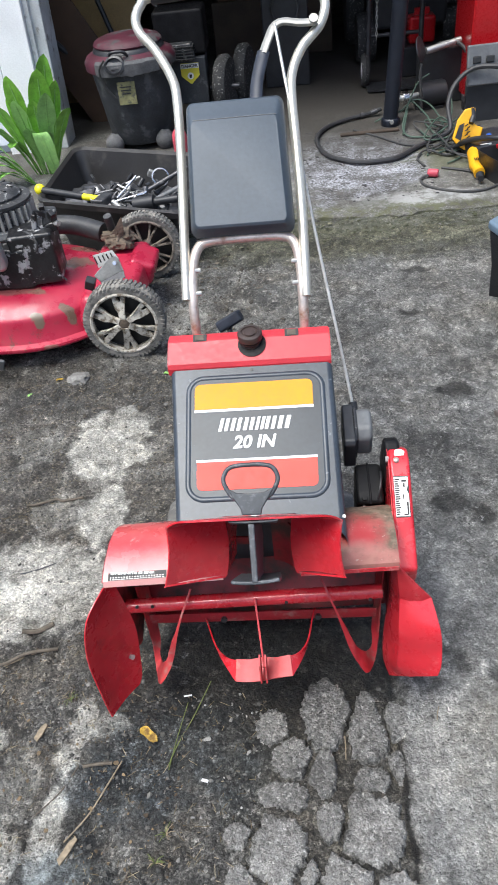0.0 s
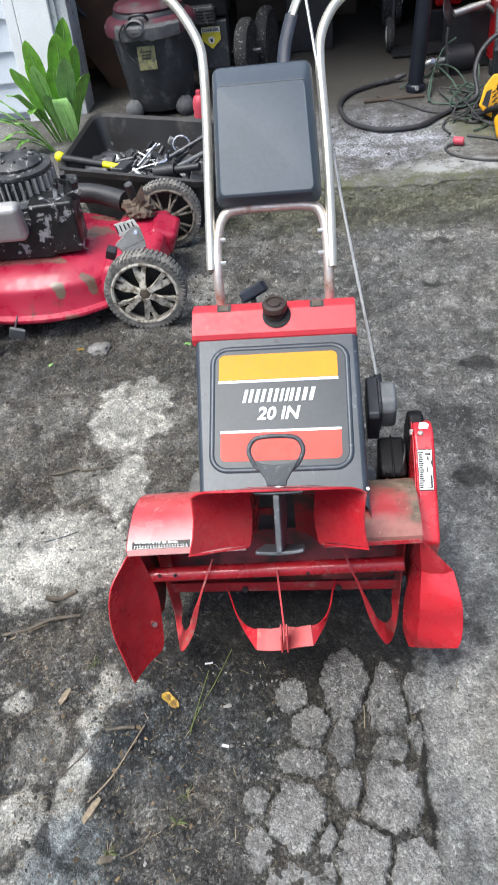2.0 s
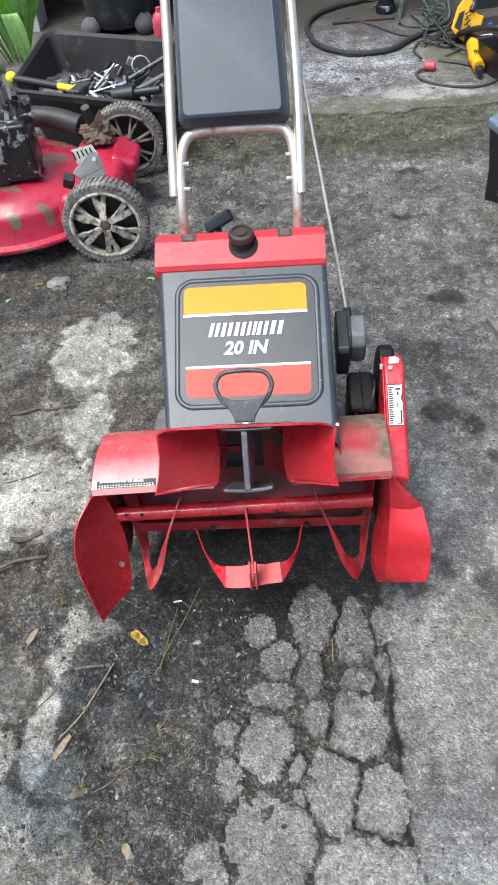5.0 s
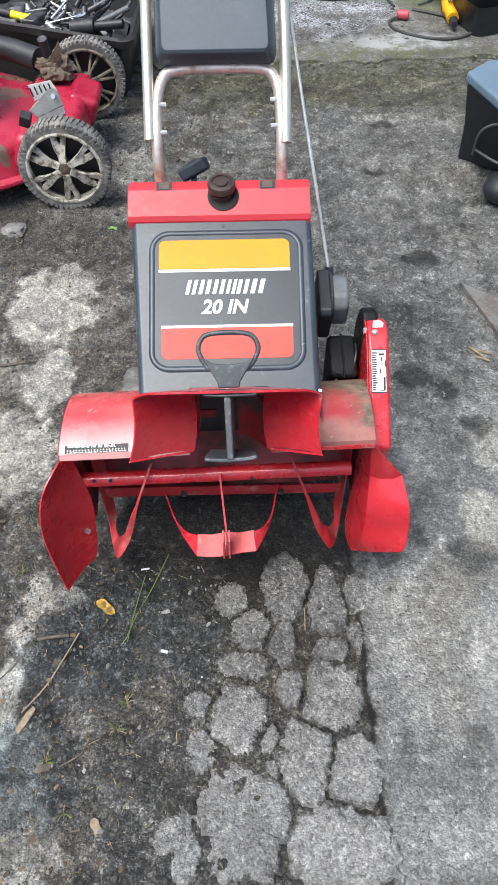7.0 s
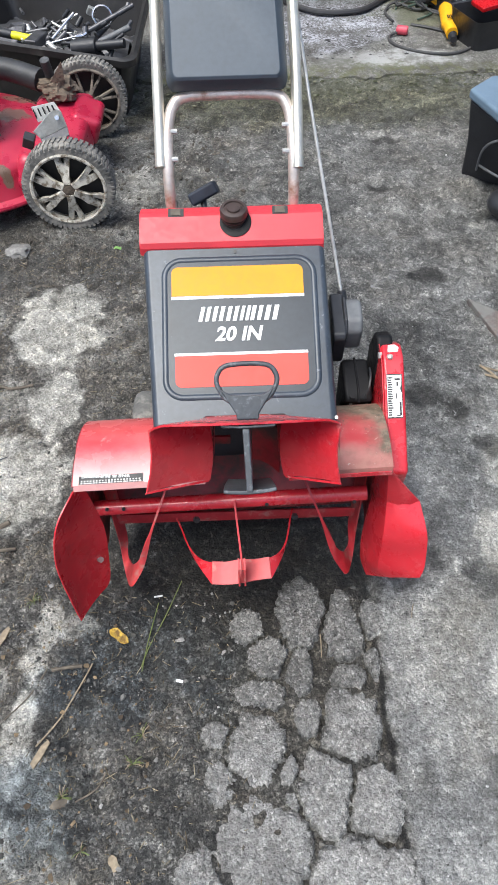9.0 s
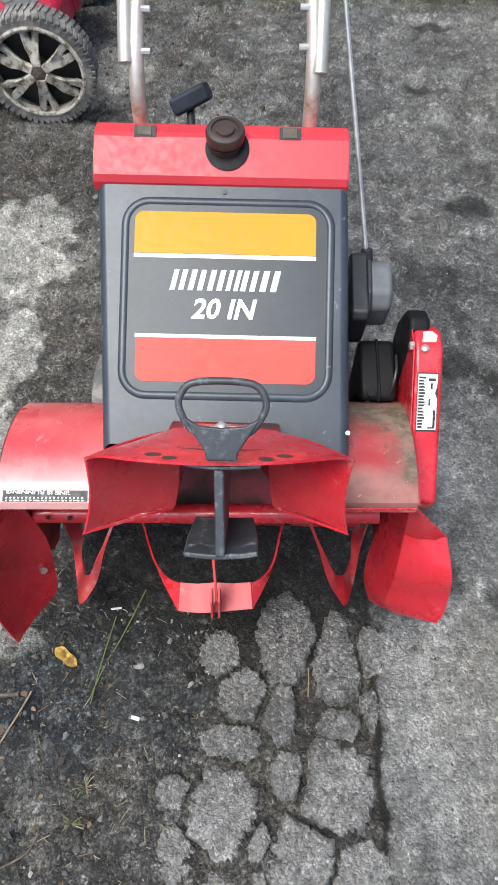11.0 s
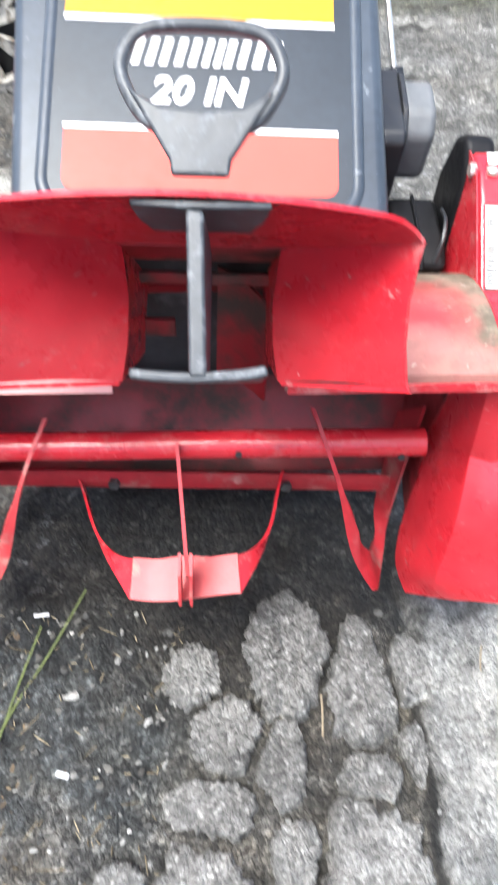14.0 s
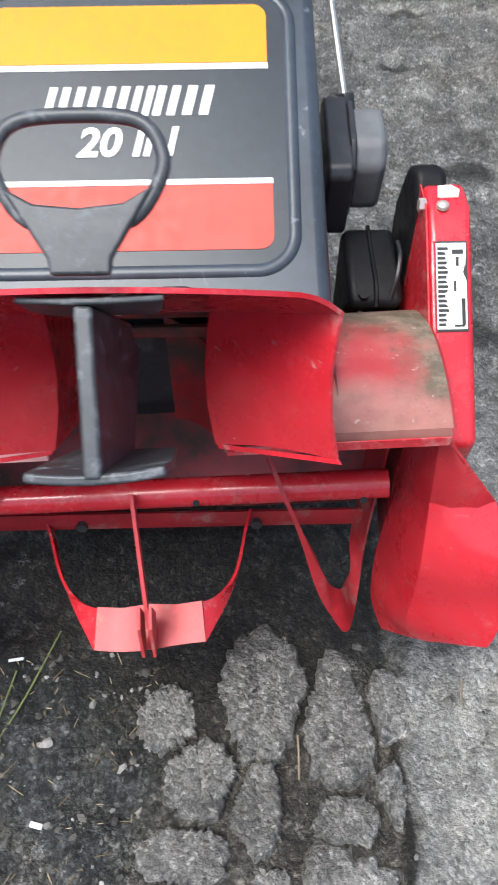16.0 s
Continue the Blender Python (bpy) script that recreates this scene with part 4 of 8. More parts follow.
part("scraper_bar", sheet([[(x, 0.106, 0.108), (x, 0.104, 0.122), (x, 0.108, 0.134)] for x in np.linspace(-0.25, 0.25, 5)], 0.004), RED_STRIP, thrower, "worn red scraper bar")
for x in (-0.08, 0.12):
    part("scraper_bolt", rod((x, 0.104, 0.120), (x, 0.096, 0.121), 0.007, seg=6), DARK_STEEL, thrower)

# warning strip on the lip of the housing
strip = part("warning_strip", sheet([[(x, AXIS_Y + (SHELL_R + 0.0027) * math.cos(radians(a)), roll_z(x, AXIS_Z + (SHELL_R + 0.0027) * math.sin(radians(a)))) for a in (111.0, 109.2, 107.4, 106)] for x in np.linspace(-0.256, -0.148, 4)], 0.0006), INK, housing, "black warning strip with white print")
for lo, hi, k in ((110.8, 110.2, 7), (109.6, 108.9, 5)):
    for i in range(20):
        x0 = -0.252 + i * 0.0051
        w = 0.0022 + 0.0022 * ((i * k) % 5) / 4
        part("print_bar", sheet([[(x, AXIS_Y + (SHELL_R + 0.0034) * math.cos(radians(b)), roll_z(x, AXIS_Z + (SHELL_R + 0.0034) * math.sin(radians(b)))) for b in (lo, hi)] for x in (x0, x0 + w)], 0.0005), LABEL, strip)
a_mid = radians(106.3)
strip_up = Vector((0, math.sin(a_mid), -math.cos(a_mid)))
strip_out = Vector((0, math.cos(a_mid), math.sin(a_mid)))
m = Matrix.Translation(Vector((-0.152, AXIS_Y, roll_z(-0.19, AXIS_Z))) + strip_out * (SHELL_R + 0.0034)) @ Matrix((Vector((-1, 0, 0)), -strip_up, strip_out)).transposed().to_4x4()
lettering("ENGINE IS RUNNING", 0.0064, m, WHITE, strip, width=0.098)

# belt cover on the drive side
prof = [(0.062, 0.25), (0.036, 0.31), (0.030, 0.3473), (0.165, 0.452), (0.192, 0.472), (0.222, 0.474), (0.247, 0.456), (0.275, 0.40), (0.27, 0.28), (0.2, 0.16), (0.08, 0.14)]
cover = part("belt_cover", slab([(0.306, y, z) for y, z in prof], (1, 0, 0), 0.038), RED, thrower, "red belt cover, chipped on top", bevel=0.007, segments=3)
part("gear_case", slab([(0.292, y, z) for y, z in ((0.208, 0.30), (0.208, 0.452), (0.218, 0.470), (0.236, 0.482), (0.262, 0.470), (0.285, 0.42), (0.285, 0.24), (0.208, 0.20))], (1, 0, 0), 0.030), OILY, thrower, "black gear case, oily", bevel=0.008, segments=3)
part("case_bolt", rod((0.224, 0.185, 0.36), (0.220, 0.185, 0.36), 0.005, seg=6), STEEL, thrower)
part("cover_flange", rod((0.2712, 0.032, 0.3495), (0.2712, 0.166, 0.4535), 0.0022, seg=8), RED, cover)


def on_cover(x, y, lift):
    return Vector((x, y, 0.338 + (y - 0.018) * 0.7755)) + Vector((0, -0.613, 0.79)) * lift


tag = part("cover_label", slab([on_cover(x, y, 0.0014) for x, y in ((0.2722, 0.106), (0.3000, 0.106), (0.3000, 0.167), (0.2722, 0.167))], (0, -0.613, 0.79), 0.0012), INK, cover, "torn white and black instruction label")
part("label_face", slab([on_cover(x, y, 0.0018) for x, y in ((0.2735, 0.1075), (0.2990, 0.1075), (0.2990, 0.140), (0.2960, 0.146), (0.2985, 0.152), (0.2990, 0.1655), (0.2735, 0.1655))], (0, -0.613, 0.79), 0.0005), LABEL, tag)
rng = random.Random(4)
for i in range(17):
    y0 = 0.1095 + i * 0.0032
    part("print_bar", slab([on_cover(x, y, 0.0022) for x, y in ((0.2745, y0), (0.2800 + 0.004 * rng.random(), y0), (0.2800 + 0.004 * rng.random(), y0 + 0.0020), (0.2745, y0 + 0.0020))], (0, -0.613, 0.79), 0.0004), INK, tag)
for x0, x1, y0, y1 in ((0.2880, 0.2965, 0.1090, 0.1105), (0.2945, 0.2975, 0.110, 0.128), (0.2880, 0.2900, 0.133, 0.140), (0.2870, 0.2965, 0.158, 0.161), (0.2900, 0.2925, 0.150, 0.156)):
    part("print_bar", slab([on_cover(x, y, 0.0022) for x, y in ((x0, y0), (x1, y0), (x1, y1), (x0, y1))], (0, -0.613, 0.79), 0.0004), INK, tag)
part("bare_patch", slab([(x, y, z + 0.0012) for x, y, z in ((0.278, 0.201, 0.4728), (0.296, 0.202, 0.4728), (0.299, 0.212, 0.4733), (0.293, 0.219, 0.4735), (0.281, 0.218, 0.4735))], (0, 0, 1), 0.0008), LABEL, cover, "patch rubbed down to pale primer")
part("cover_bolt", rod((0.268, 0.199, 0.468), (0.262, 0.199, 0.468), 0.006, seg=6), RUSTY, cover)
part("cover_bolt", lathe([(0.006, 0), (0.0055, 0.003), (0.003, 0.005)], Matrix.Translation((0.281, 0.192, 0.4705)), 12), RUSTY, cover)
part("cover_side", slab([(0.2675, y, z) for y, z in prof], (1, 0, 0), 0.0015), RED, cover)

# engine, muffler and drive under the hood
part("engine_block", box((0.22, 0.15, 0.24), (0.02, 0.305, 0.34)), ENGINE, thrower, bevel=0.01)
tilt = Matrix.Translation((0, 0.302, 0.445)) @ Matrix.Rotation(radians(14), 4, "X")
muff = part("muffler", slab([tilt @ Vector((0.212, y, z)) for y, z in ((-0.052, -0.036), (-0.052, 0.036), (-0.044, 0.044), (0.044, 0.044), (0.052, 0.034), (0.052, -0.036), (0.044, -0.044), (-0.044, -0.044))], (1, 0, 0), 0.024), BLACK, thrower, "black and grey boxy side housing", bevel=0.004)
part("muffler_cover", slab([tilt @ Vector((0.246, y, z)) for y, z in ((-0.030, -0.026), (-0.030, 0.026), (-0.012, 0.042), (0.030, 0.042), (0.046, 0.026), (0.046, -0.026), (0.030, -0.042), (-0.012, -0.042))], (1, 0, 0), 0.034), SHROUD, muff, bevel=0.008, segments=3)
part("cover_rim", slab([tilt @ Vector((0.216, y, z)) for y, z in ((-0.036, -0.030), (-0.036, 0.030), (-0.016, 0.047), (0.034, 0.047), (0.050, 0.030), (0.050, -0.030), (0.034, -0.047), (-0.016, -0.047))], (1, 0, 0), 0.006), BLACK, muff, bevel=0.002)
part("rod_boot", rod((0.212, 0.352, 0.492), (0.216, 0.335, 0.465), 0.0085, seg=14), BLACK, muff, bevel=0.002)
guard = part("belt_guard", slab([(0.260, y, z) for y, z in ((0.232, 0.16), (0.230, 0.26), (0.226, 0.295), (0.208, 0.335), (0.172, 0.378), (0.188, 0.392), (0.262, 0.402), (0.272, 0.388), (0.272, 0.16))], (1, 0, 0), 0.052), OILY, thrower, "oily black drive case beside the drum", bevel=0.008, segments=3)
part("guard_seam", tube([(0.2335, 0.171, 0.379), (0.2335, 0.188, 0.3935), (0.2335, 0.225, 0.3985), (0.2335, 0.262, 0.4035)], 0.0022, seg=6), OILY, guard)
part("guard_bolt", rod((0.222, 0.181, 0.383), (0.222, 0.178, 0.389), 0.005, seg=6), OILY, guard)
part("spring", tube([(0.247, 0.178, 0.382), (0.252, 0.186, 0.402), (0.256, 0.205, 0.412), (0.258, 0.230, 0.408)], 0.0022, seg=6), BLACK, guard)
part("drive_case", box((0.26, 0.10, 0.20), (0, 0.26, 0.20)), BLACK, thrower, bevel=0.008)
axle = part("axle", rod((-0.21, 0.33, 0.11), (0.21, 0.33, 0.11), 0.01), DARK_STEEL, thrower)
for x in (-0.19, 0.19):
    m = Matrix.Translation((x, 0.33, 0.107)) @ Euler((0, radians(90), 0)).to_matrix().to_4x4()
    w = part("wheel", lathe([(0.05, -0.02), (0.1, -0.024), (0.107, -0.012), (0.107, 0.012), (0.1, 0.024), (0.05, 0.02)], m, 36, ribs=18, rib=0.012), RUBBER, thrower)
    part("wheel_rim", lathe([(0.015, -0.026), (0.055, -0.02), (0.055, 0.02), (0.015, 0.026)], m, 24), RED, w)

# hood with its pressed panel and stripes
hood = bmesh.new()
corner = [(-0.127, 0.054), (0.178, 0.046), (0.172, 0.345), (-0.143, 0.345)]
notch = [(0.092, 0.0505), (0.090, 0.0795), (-0.040, 0.0795), (-0.042, 0.0525)]
rim = [corner[1], corner[2], corner[3], corner[0], *notch[::-1]]
topv = [hood.verts.new(on_hood(*c)) for c in rim]
lowv = [hood.verts.new((x, y, z)) for x, y, z in ((0.183, 0.012, 0.39), (0.172, 0.36, 0.39), (-0.143, 0.36, 0.39), (-0.128, 0.028, 0.395))]
hood.faces.new(topv)
for i in range(3):
    hood.faces.new((topv[i], lowv[i], lowv[i + 1], topv[i + 1]))
hood_ob = part("hood", hood, BLACK_HOOD, thrower, "black sheet-metal engine hood", bevel=0.011, segments=4)

part("hood_rivet", rod((0.176, 0.071, hood_z(0.071)), on_hood(0.176, 0.071, 0.003), 0.003, seg=10), STEEL, hood_ob)


def hood_patch(outline, lift, depth, mat, name, parent, label="", bevel=0.0):
    return part(name, slab([on_hood(x, y, lift) for x, y in outline], HOOD_N, depth), mat, parent, label, bevel=bevel)


def hood_frame(cx, cy, w, h, r):
    """A rounded outline on the hood's plane; h runs up the slope."""
    k = 1 / math.sqrt(1 + 0.57 ** 2)
    return [(cx + x, cy + y * k) for x, y in rounded(w, h, r, 9)]


ridge = hood_frame(0.0225, 0.213, 0.256, 0.243, 0.030)
part("pressed_ridge", tube([on_hood(x, y, 0.0) for x, y in ridge], 0.0055, seg=10, n=1, closed=True, flat=0.6), BLACK_HOOD, hood_ob)
ridge2 = hood_frame(0.0225, 0.213, 0.254, 0.241, 0.029)
panel = hood_patch(ridge2, 0.0016, 0.0014, BLACK_PANEL, "raised_panel", hood_ob)
k = 1 / math.sqrt(1 + 0.57 ** 2)


def stripe(x0, x1, y0, y1, mat, name, round_top=0.0, round_low=0.0, label=""):
    pts = []
    for cx, cy, r, a0 in ((x1, y1, round_top, 0), (x0, y1, round_top, 90), (x0, y0, round_low, 180), (x1, y0, round_low, 270)):
        sx, sy = (-1 if cx == x1 else 1), (-1 if cy == y1 else 1)
        if r:
            for i in range(6):
                a = radians(a0 + 18 * i)
                pts.append((cx + sx * r + r * math.cos(a), cy + (sy * r + r * math.sin(a)) * k))
        else:
            pts.append((cx, cy))
    return hood_patch(pts, 0.0023, 0.0006, mat, name, panel, label)


stripe(-0.094, 0.132, 0.2615, 0.307, YELLOW, "yellow_stripe", 0.011, 0, "yellow stripe with round corners")
stripe(-0.0945, 0.1325, 0.2565, 0.2610, WHITE, "white_line")
stripe(-0.0905, 0.1345, 0.1695, 0.1735, WHITE, "white_line")
stripe(-0.0895, 0.1340, 0.122, 0.1690, SALMON, "faded_red_stripe", 0, 0.011, "faded red stripe with round corners")
# the maker's word as plain slanted bars
for i, (x0, w) in enumerate(((-0.049, 0.0205), (-0.0265, 0.0215), (-0.0025, 0.0215), (0.0205, 0.0185), (0.0385, 0.0215), (0.0625, 0.0245))):
    lean, bar = 0.006, (w - 0.0035) * 0.36
    for x1 in (x0, x0 + w - 0.0035 - bar):
        hood_patch([(x1, 0.2215), (x1 + bar, 0.2215), (x1 + bar + lean, 0.2440), (x1 + lean, 0.2440)], 0.0023, 0.0006, WHITE, "name_block", panel)
m = Matrix.Translation(on_hood(-0.0215, 0.1915, 0.0021)) @ Matrix((HOOD_X, HOOD_UP, HOOD_N)).transposed().to_4x4()
lettering("20 IN", 0.0345, m, WHITE, panel, shear=0.22, width=0.082)
part("hood_hole", rod(on_hood(0.017, 0.330, -0.001), on_hood(0.017, 0.330, 0.0012), 0.0032, seg=14), INK, hood_ob)
# red top cover with slots, fuel cap and starter pull
cov = [[(x, 0.339, hood_z(0.339) - 0.012), (x, 0.339, hood_z(0.339) + 0.001), (x, 0.342, hood_z(0.342) + 0.006), (x, 0.384, hood_z(0.384) + 0.006), (x, 0.390, hood_z(0.390) + 0.004),
        (x, 0.408, hood_z(0.394)), (x, 0.414, hood_z(0.388)), (x, 0.418, 0.55)] for x in np.linspace(-0.146, 0.169, 7)]
top_cover = part("top_cover", sheet(cov, 0.005), RED_COVER, thrower, "bright red plastic top cover", smooth=False)
for x in (-0.148, 0.171):
    part("cover_end", slab([(x, y, z) for _, y, z in cov[0]], (1 if x > 0 else -1, 0, 0), 0.005), RED_COVER, top_cover)
for x in (-0.084, 0.097):
    part("slot", slab([on_hood(x - 0.0135, 0.386, 0.0085), on_hood(x + 0.0135, 0.386, 0.0085), on_hood(x + 0.0135, 0.4, 0.0065), on_hood(x - 0.0135, 0.4, 0.0065)], HOOD_N, 0.002), INK, top_cover)
    part("bracket", slab([on_hood(x - 0.009, 0.388, 0.0092), on_hood(x + 0.008, 0.388, 0.0092), on_hood(x + 0.008, 0.399, 0.0075), on_hood(x - 0.009, 0.399, 0.0075)], HOOD_N, 0.002), TWIG, top_cover)
rec = Matrix.Translation(on_hood(0.019, 0.3745, 0.0085)) @ Matrix((HOOD_X, HOOD_UP, HOOD_N)).transposed().to_4x4()
part("filler_recess", lathe([(0.0255, -0.003), (0.0275, 0.0008), (0.0255, 0.0012), (0.02, 0.0012)], rec, 32), OILY, top_cover)
capm = Matrix.Translation((0.0165, 0.378, 0.630)) @ Euler((radians(8), 0, 0)).to_matrix().to_4x4() @ Matrix.Scale(0.9, 4)
cap = part("fuel_cap", lathe([(0.022, 0.0), (0.022, 0.004), (0.0185, 0.006), (0.0185, 0.008), (0.024, 0.009), (0.0245, 0.0125), (0.0200, 0.014), (0.0200, 0.016), (0.0265, 0.0175), (0.027, 0.027), (0.0250, 0.031), (0.0190, 0.0325), (0.0180, 0.0295), (0.0130, 0.0295), (0.0120, 0.0325), (0.004, 0.0325)], capm, 40), CAP, thrower, "ribbed brown-black fuel cap")
pull = part("starter_pull", box((0.060, 0.034, 0.026), (-0.042, 0.572, 0.567), (-30, -27, 6)), GRIP, thrower, "dark starter pull handle", bevel=0.006)
part("pull_stem", rod((-0.044, 0.572, 0.556), (-0.030, 0.44, 0.50), 0.006), BLACK, pull)

# chute: fan plate, cheeks and throat
CX, CHUTE_N = 0.025, Vector((0, 1, 1)).normalized()


def fan_z(y):
    return 0.592 - 1.0 * (y + 0.057)


arc = [(CX + 0.142 * s, -0.057 + 0.032 * s * s + 0.006 * s) for s in np.linspace(-1, 1, 33)]
rows = []
for s, (x, y) in zip(np.linspace(-1, 1, 33), arc):
    droop = -0.002 * s * s - 0.012 * max(0.0, (abs(s) - 0.8) / 0.2) ** 2
    bx, by = CX + 0.060 * s, 0.060 - 0.01 * abs(s)
    rows.append([(x, y - 0.001, fan_z(y) + droop)] + [(x + (bx - x) * q, y + (by - y) * q, fan_z(y + (by - y) * q) + droop * (1 - q)) for q in (0.03, 0.35, 0.7, 1.0)])
chute = part("chute_plate", sheet(rows, 0.003), RED, thrower, "red fan-shaped chute plate with slots")
for x, y, w in ((-0.043, -0.037, 0.011), (-0.025, -0.046, 0.010), (0.072, -0.044, 0.010), (0.091, -0.034, 0.011)):
    zz = fan_z(y) - 0.002 * ((x - CX) / 0.142) ** 2
    part("slot", slab([(x + w * math.cos(t) * 0.8, y + 0.005 * math.sin(t), zz - 0.005 * math.sin(t) + 0.0026) for t in (2 * math.pi * i / 12 for i in range(12))], CHUTE_N, 0.0008), BLACK, chute)
part("slot", tube([(CX + 0.06 * s, -0.012 - 0.010 * (1 - s * s), fan_z(-0.012 - 0.010 * (1 - s * s)) + 0.0015 - 0.002 * s * s) for s in np.linspace(-1, 1, 7)], 0.0014, seg=6, n=3), INK, chute)
for s, dy, dz, out in ((-1, -0.008, 0.002, 0.155), (1, 0.0, 0.0, 0.143)):
    a0, a1 = Vector((CX + s * 0.1425, -0.025 + 0.006 * s, 0.592 - 0.046 - 0.006 * s)), Vector((CX + s * out, -0.062 + dy, 0.452 + dz))
    b0, b1 = Vector((CX + s * 0.061, 0.050, 0.4845)), Vector((CX + s * 0.062, -0.004 + dy / 2, 0.398 + dz / 2))
    c0, c1 = Vector((CX + s * 0.056, 0.16, 0.37)), Vector((CX + s * 0.060, 0.12, 0.31))
    rows = []
    for i in range(9):
        q = i / 8
        top, low = a0.lerp(b0, q), a1.lerp(b1, q)
        rows.append([top.lerp(low, r) + Vector((-s * 0.006 * math.sin(math.pi * r), 0.004 * math.sin(math.pi * q), 0)) for r in (0, 0.12, 0.4, 0.7, 0.92, 1.0)])
    rows += [[b0.lerp(c0, q).lerp(b1.lerp(c1, q), r) for r in (0, 0.12, 0.4, 0.7, 0.92, 1.0)] for q in (0.25, 0.6, 1.0)]
    part("chute_cheek", sheet(rows, 0.003), RED, chute, "bent red chute cheek with pale scuffs")
    part("cheek_lip", sheet([[a1.lerp(b1, q), a1.lerp(b1, q) + Vector((s * 0.002, -0.004, -0.001))] for q in (0, 0.5, 1.0)], 0.002), RED, chute)
# Black sheet put in for the unlit depth of the throat.
part("throat_back", slab([(CX - 0.07, 0.20, 0.22), (CX + 0.07, 0.20, 0.22), (CX + 0.07, 0.195, 0.50), (CX - 0.07, 0.195, 0.50)], (0, -1, 0), 0.003), BLACK_DUSTY, chute)
part("throat_bar", box((0.124, 0.005, 0.012), (CX, 0.115, 0.405)), RED_WORN_DIM, chute, bevel=0.001)
part("throat_bar", box((0.034, 0.005, 0.02), (CX - 0.045, 0.13, 0.335)), RED_WORN_DIM, chute, bevel=0.001)
part("impeller_plate", sheet([[(CX + 0.012 + 0.05 * u, 0.15 - 0.035 * u * u, z) for z in (0.25, 0.29, 0.33, 0.37, 0.392 - 0.02 * u)] for u in np.linspace(0, 1, 6)], 0.003), RED_WORN_DIM, chute, "curved red impeller plate")
roof = part("throat_roof", sheet([[(x, 0.047, fan_z(0.047) - 0.001), (x, 0.070, fan_z(0.070) - 0.001), (x, 0.092, fan_z(0.092) - 0.001)] for x in (CX - 0.066, CX, CX + 0.066)], 0.003), RED_WORN_DIM, chute)


def on_roof(outline, lift, mat, name, parent, label=""):
    return part(name, slab([(x, y, fan_z(y) + lift) for x, y in outline], CHUTE_N, 0.0004), mat, parent, label)


tag2 = on_roof([(-0.024, 0.053), (0.066, 0.053), (0.066, 0.071), (-0.024, 0.071)], 0.0016, LABEL, "caution_label", roof, "white caution label with red band")
on_roof([(-0.022, 0.064), (0.064, 0.064), (0.064, 0.069), (-0.022, 0.069)], 0.0022, SALMON, "label_band", tag2)
for i in range(12):
    x0 = -0.022 + i * 0.0072
    on_roof([(x0, 0.056), (x0 + 0.0045, 0.056), (x0 + 0.0045, 0.0605), (x0, 0.0605)], 0.0022, INK, "print_bar", tag2)

# swivelling vane with its loop handle
VX = 0.028
vane = part("vane", slab([(VX + 0.005 - 0.05 * max(0.0, z - 0.52), y, z) for y, z in ((-0.060, 0.584), (-0.128, 0.524), (-0.09, 0.484), (-0.045, 0.44), (0.03, 0.46), (0.02, 0.50), (-0.02, 0.542))], (1, 0, 0), 0.010), VANE, thrower, "black plastic deflector vane", bevel=0.0025)
vl, vt = [], []
for i in range(7):
    q = -1 + i / 3
    bend = 0.0015 * q * q
    vl.append([(VX + 0.038 * q, -0.127 + 0.003 * q * q, 0.523 + bend + 0.002 * q), (VX + 0.038 * q, -0.09, 0.486 + bend), (VX + 0.034 * q, -0.045, 0.441 + bend)])
    vt.append([(VX + 0.039 * q, -0.059 + 0.004 * q * q, 0.586 - bend), (VX + 0.036 * q, -0.042, 0.568 - bend), (VX + 0.030 * q, -0.022, 0.546)])
part("vane_plate", sheet(vl, 0.006), VANE, vane, bevel=0.002)
part("vane_plate", sheet(vt, 0.004), VANE, vane, bevel=0.0015)
loop_c, loop_up = Vector((VX, -0.056, 0.602)), Vector((0, 0.053, 0.051))
loop = [loop_c + Vector((x, 0, 0)) + loop_up * u for x, u in ((-0.040, 0.60), (-0.041, 0.80), (-0.030, 0.98), (0, 1.02), (0.030, 0.98), (0.041, 0.80), (0.040, 0.60), (0.026, 0.34), (0, 0.30), (-0.026, 0.34))]
handle = part("loop_handle", tube(loop, 0.0037, seg=10, n=5, closed=True, flat=1.0), VANE, vane, "black loop handle", bevel=0)
part("handle_base", slab([loop_c + Vector((x, -0.004, 0.004)) + loop_up * u for x, u in ((-0.015, -0.03), (0.015, -0.03), (0.016, 0.08), (0.038, 0.56), (0.022, 0.44), (0, 0.41), (-0.022, 0.44), (-0.038, 0.56), (-0.016, 0.08))], (0, -0.7, 0.72), 0.006), VANE, handle, bevel=0.002)
part("pivot_bolt", lathe([(0.009, 0), (0.009, 0.005), (0.005, 0.007), (0.005, 0.013), (0.002, 0.014)], Matrix.Translation((CX - 0.003, 0.044, fan_z(0.044) + 0.002)), 12), STEEL, chute)

# handle tubes, lever and cloth pad
TH = radians(46)


def on_handle(x, y, lift=0.0):
    return Vector((x, y - lift * math.sin(TH), 0.62 + (y - 0.37) * math.tan(TH) + lift * math.cos(TH)))


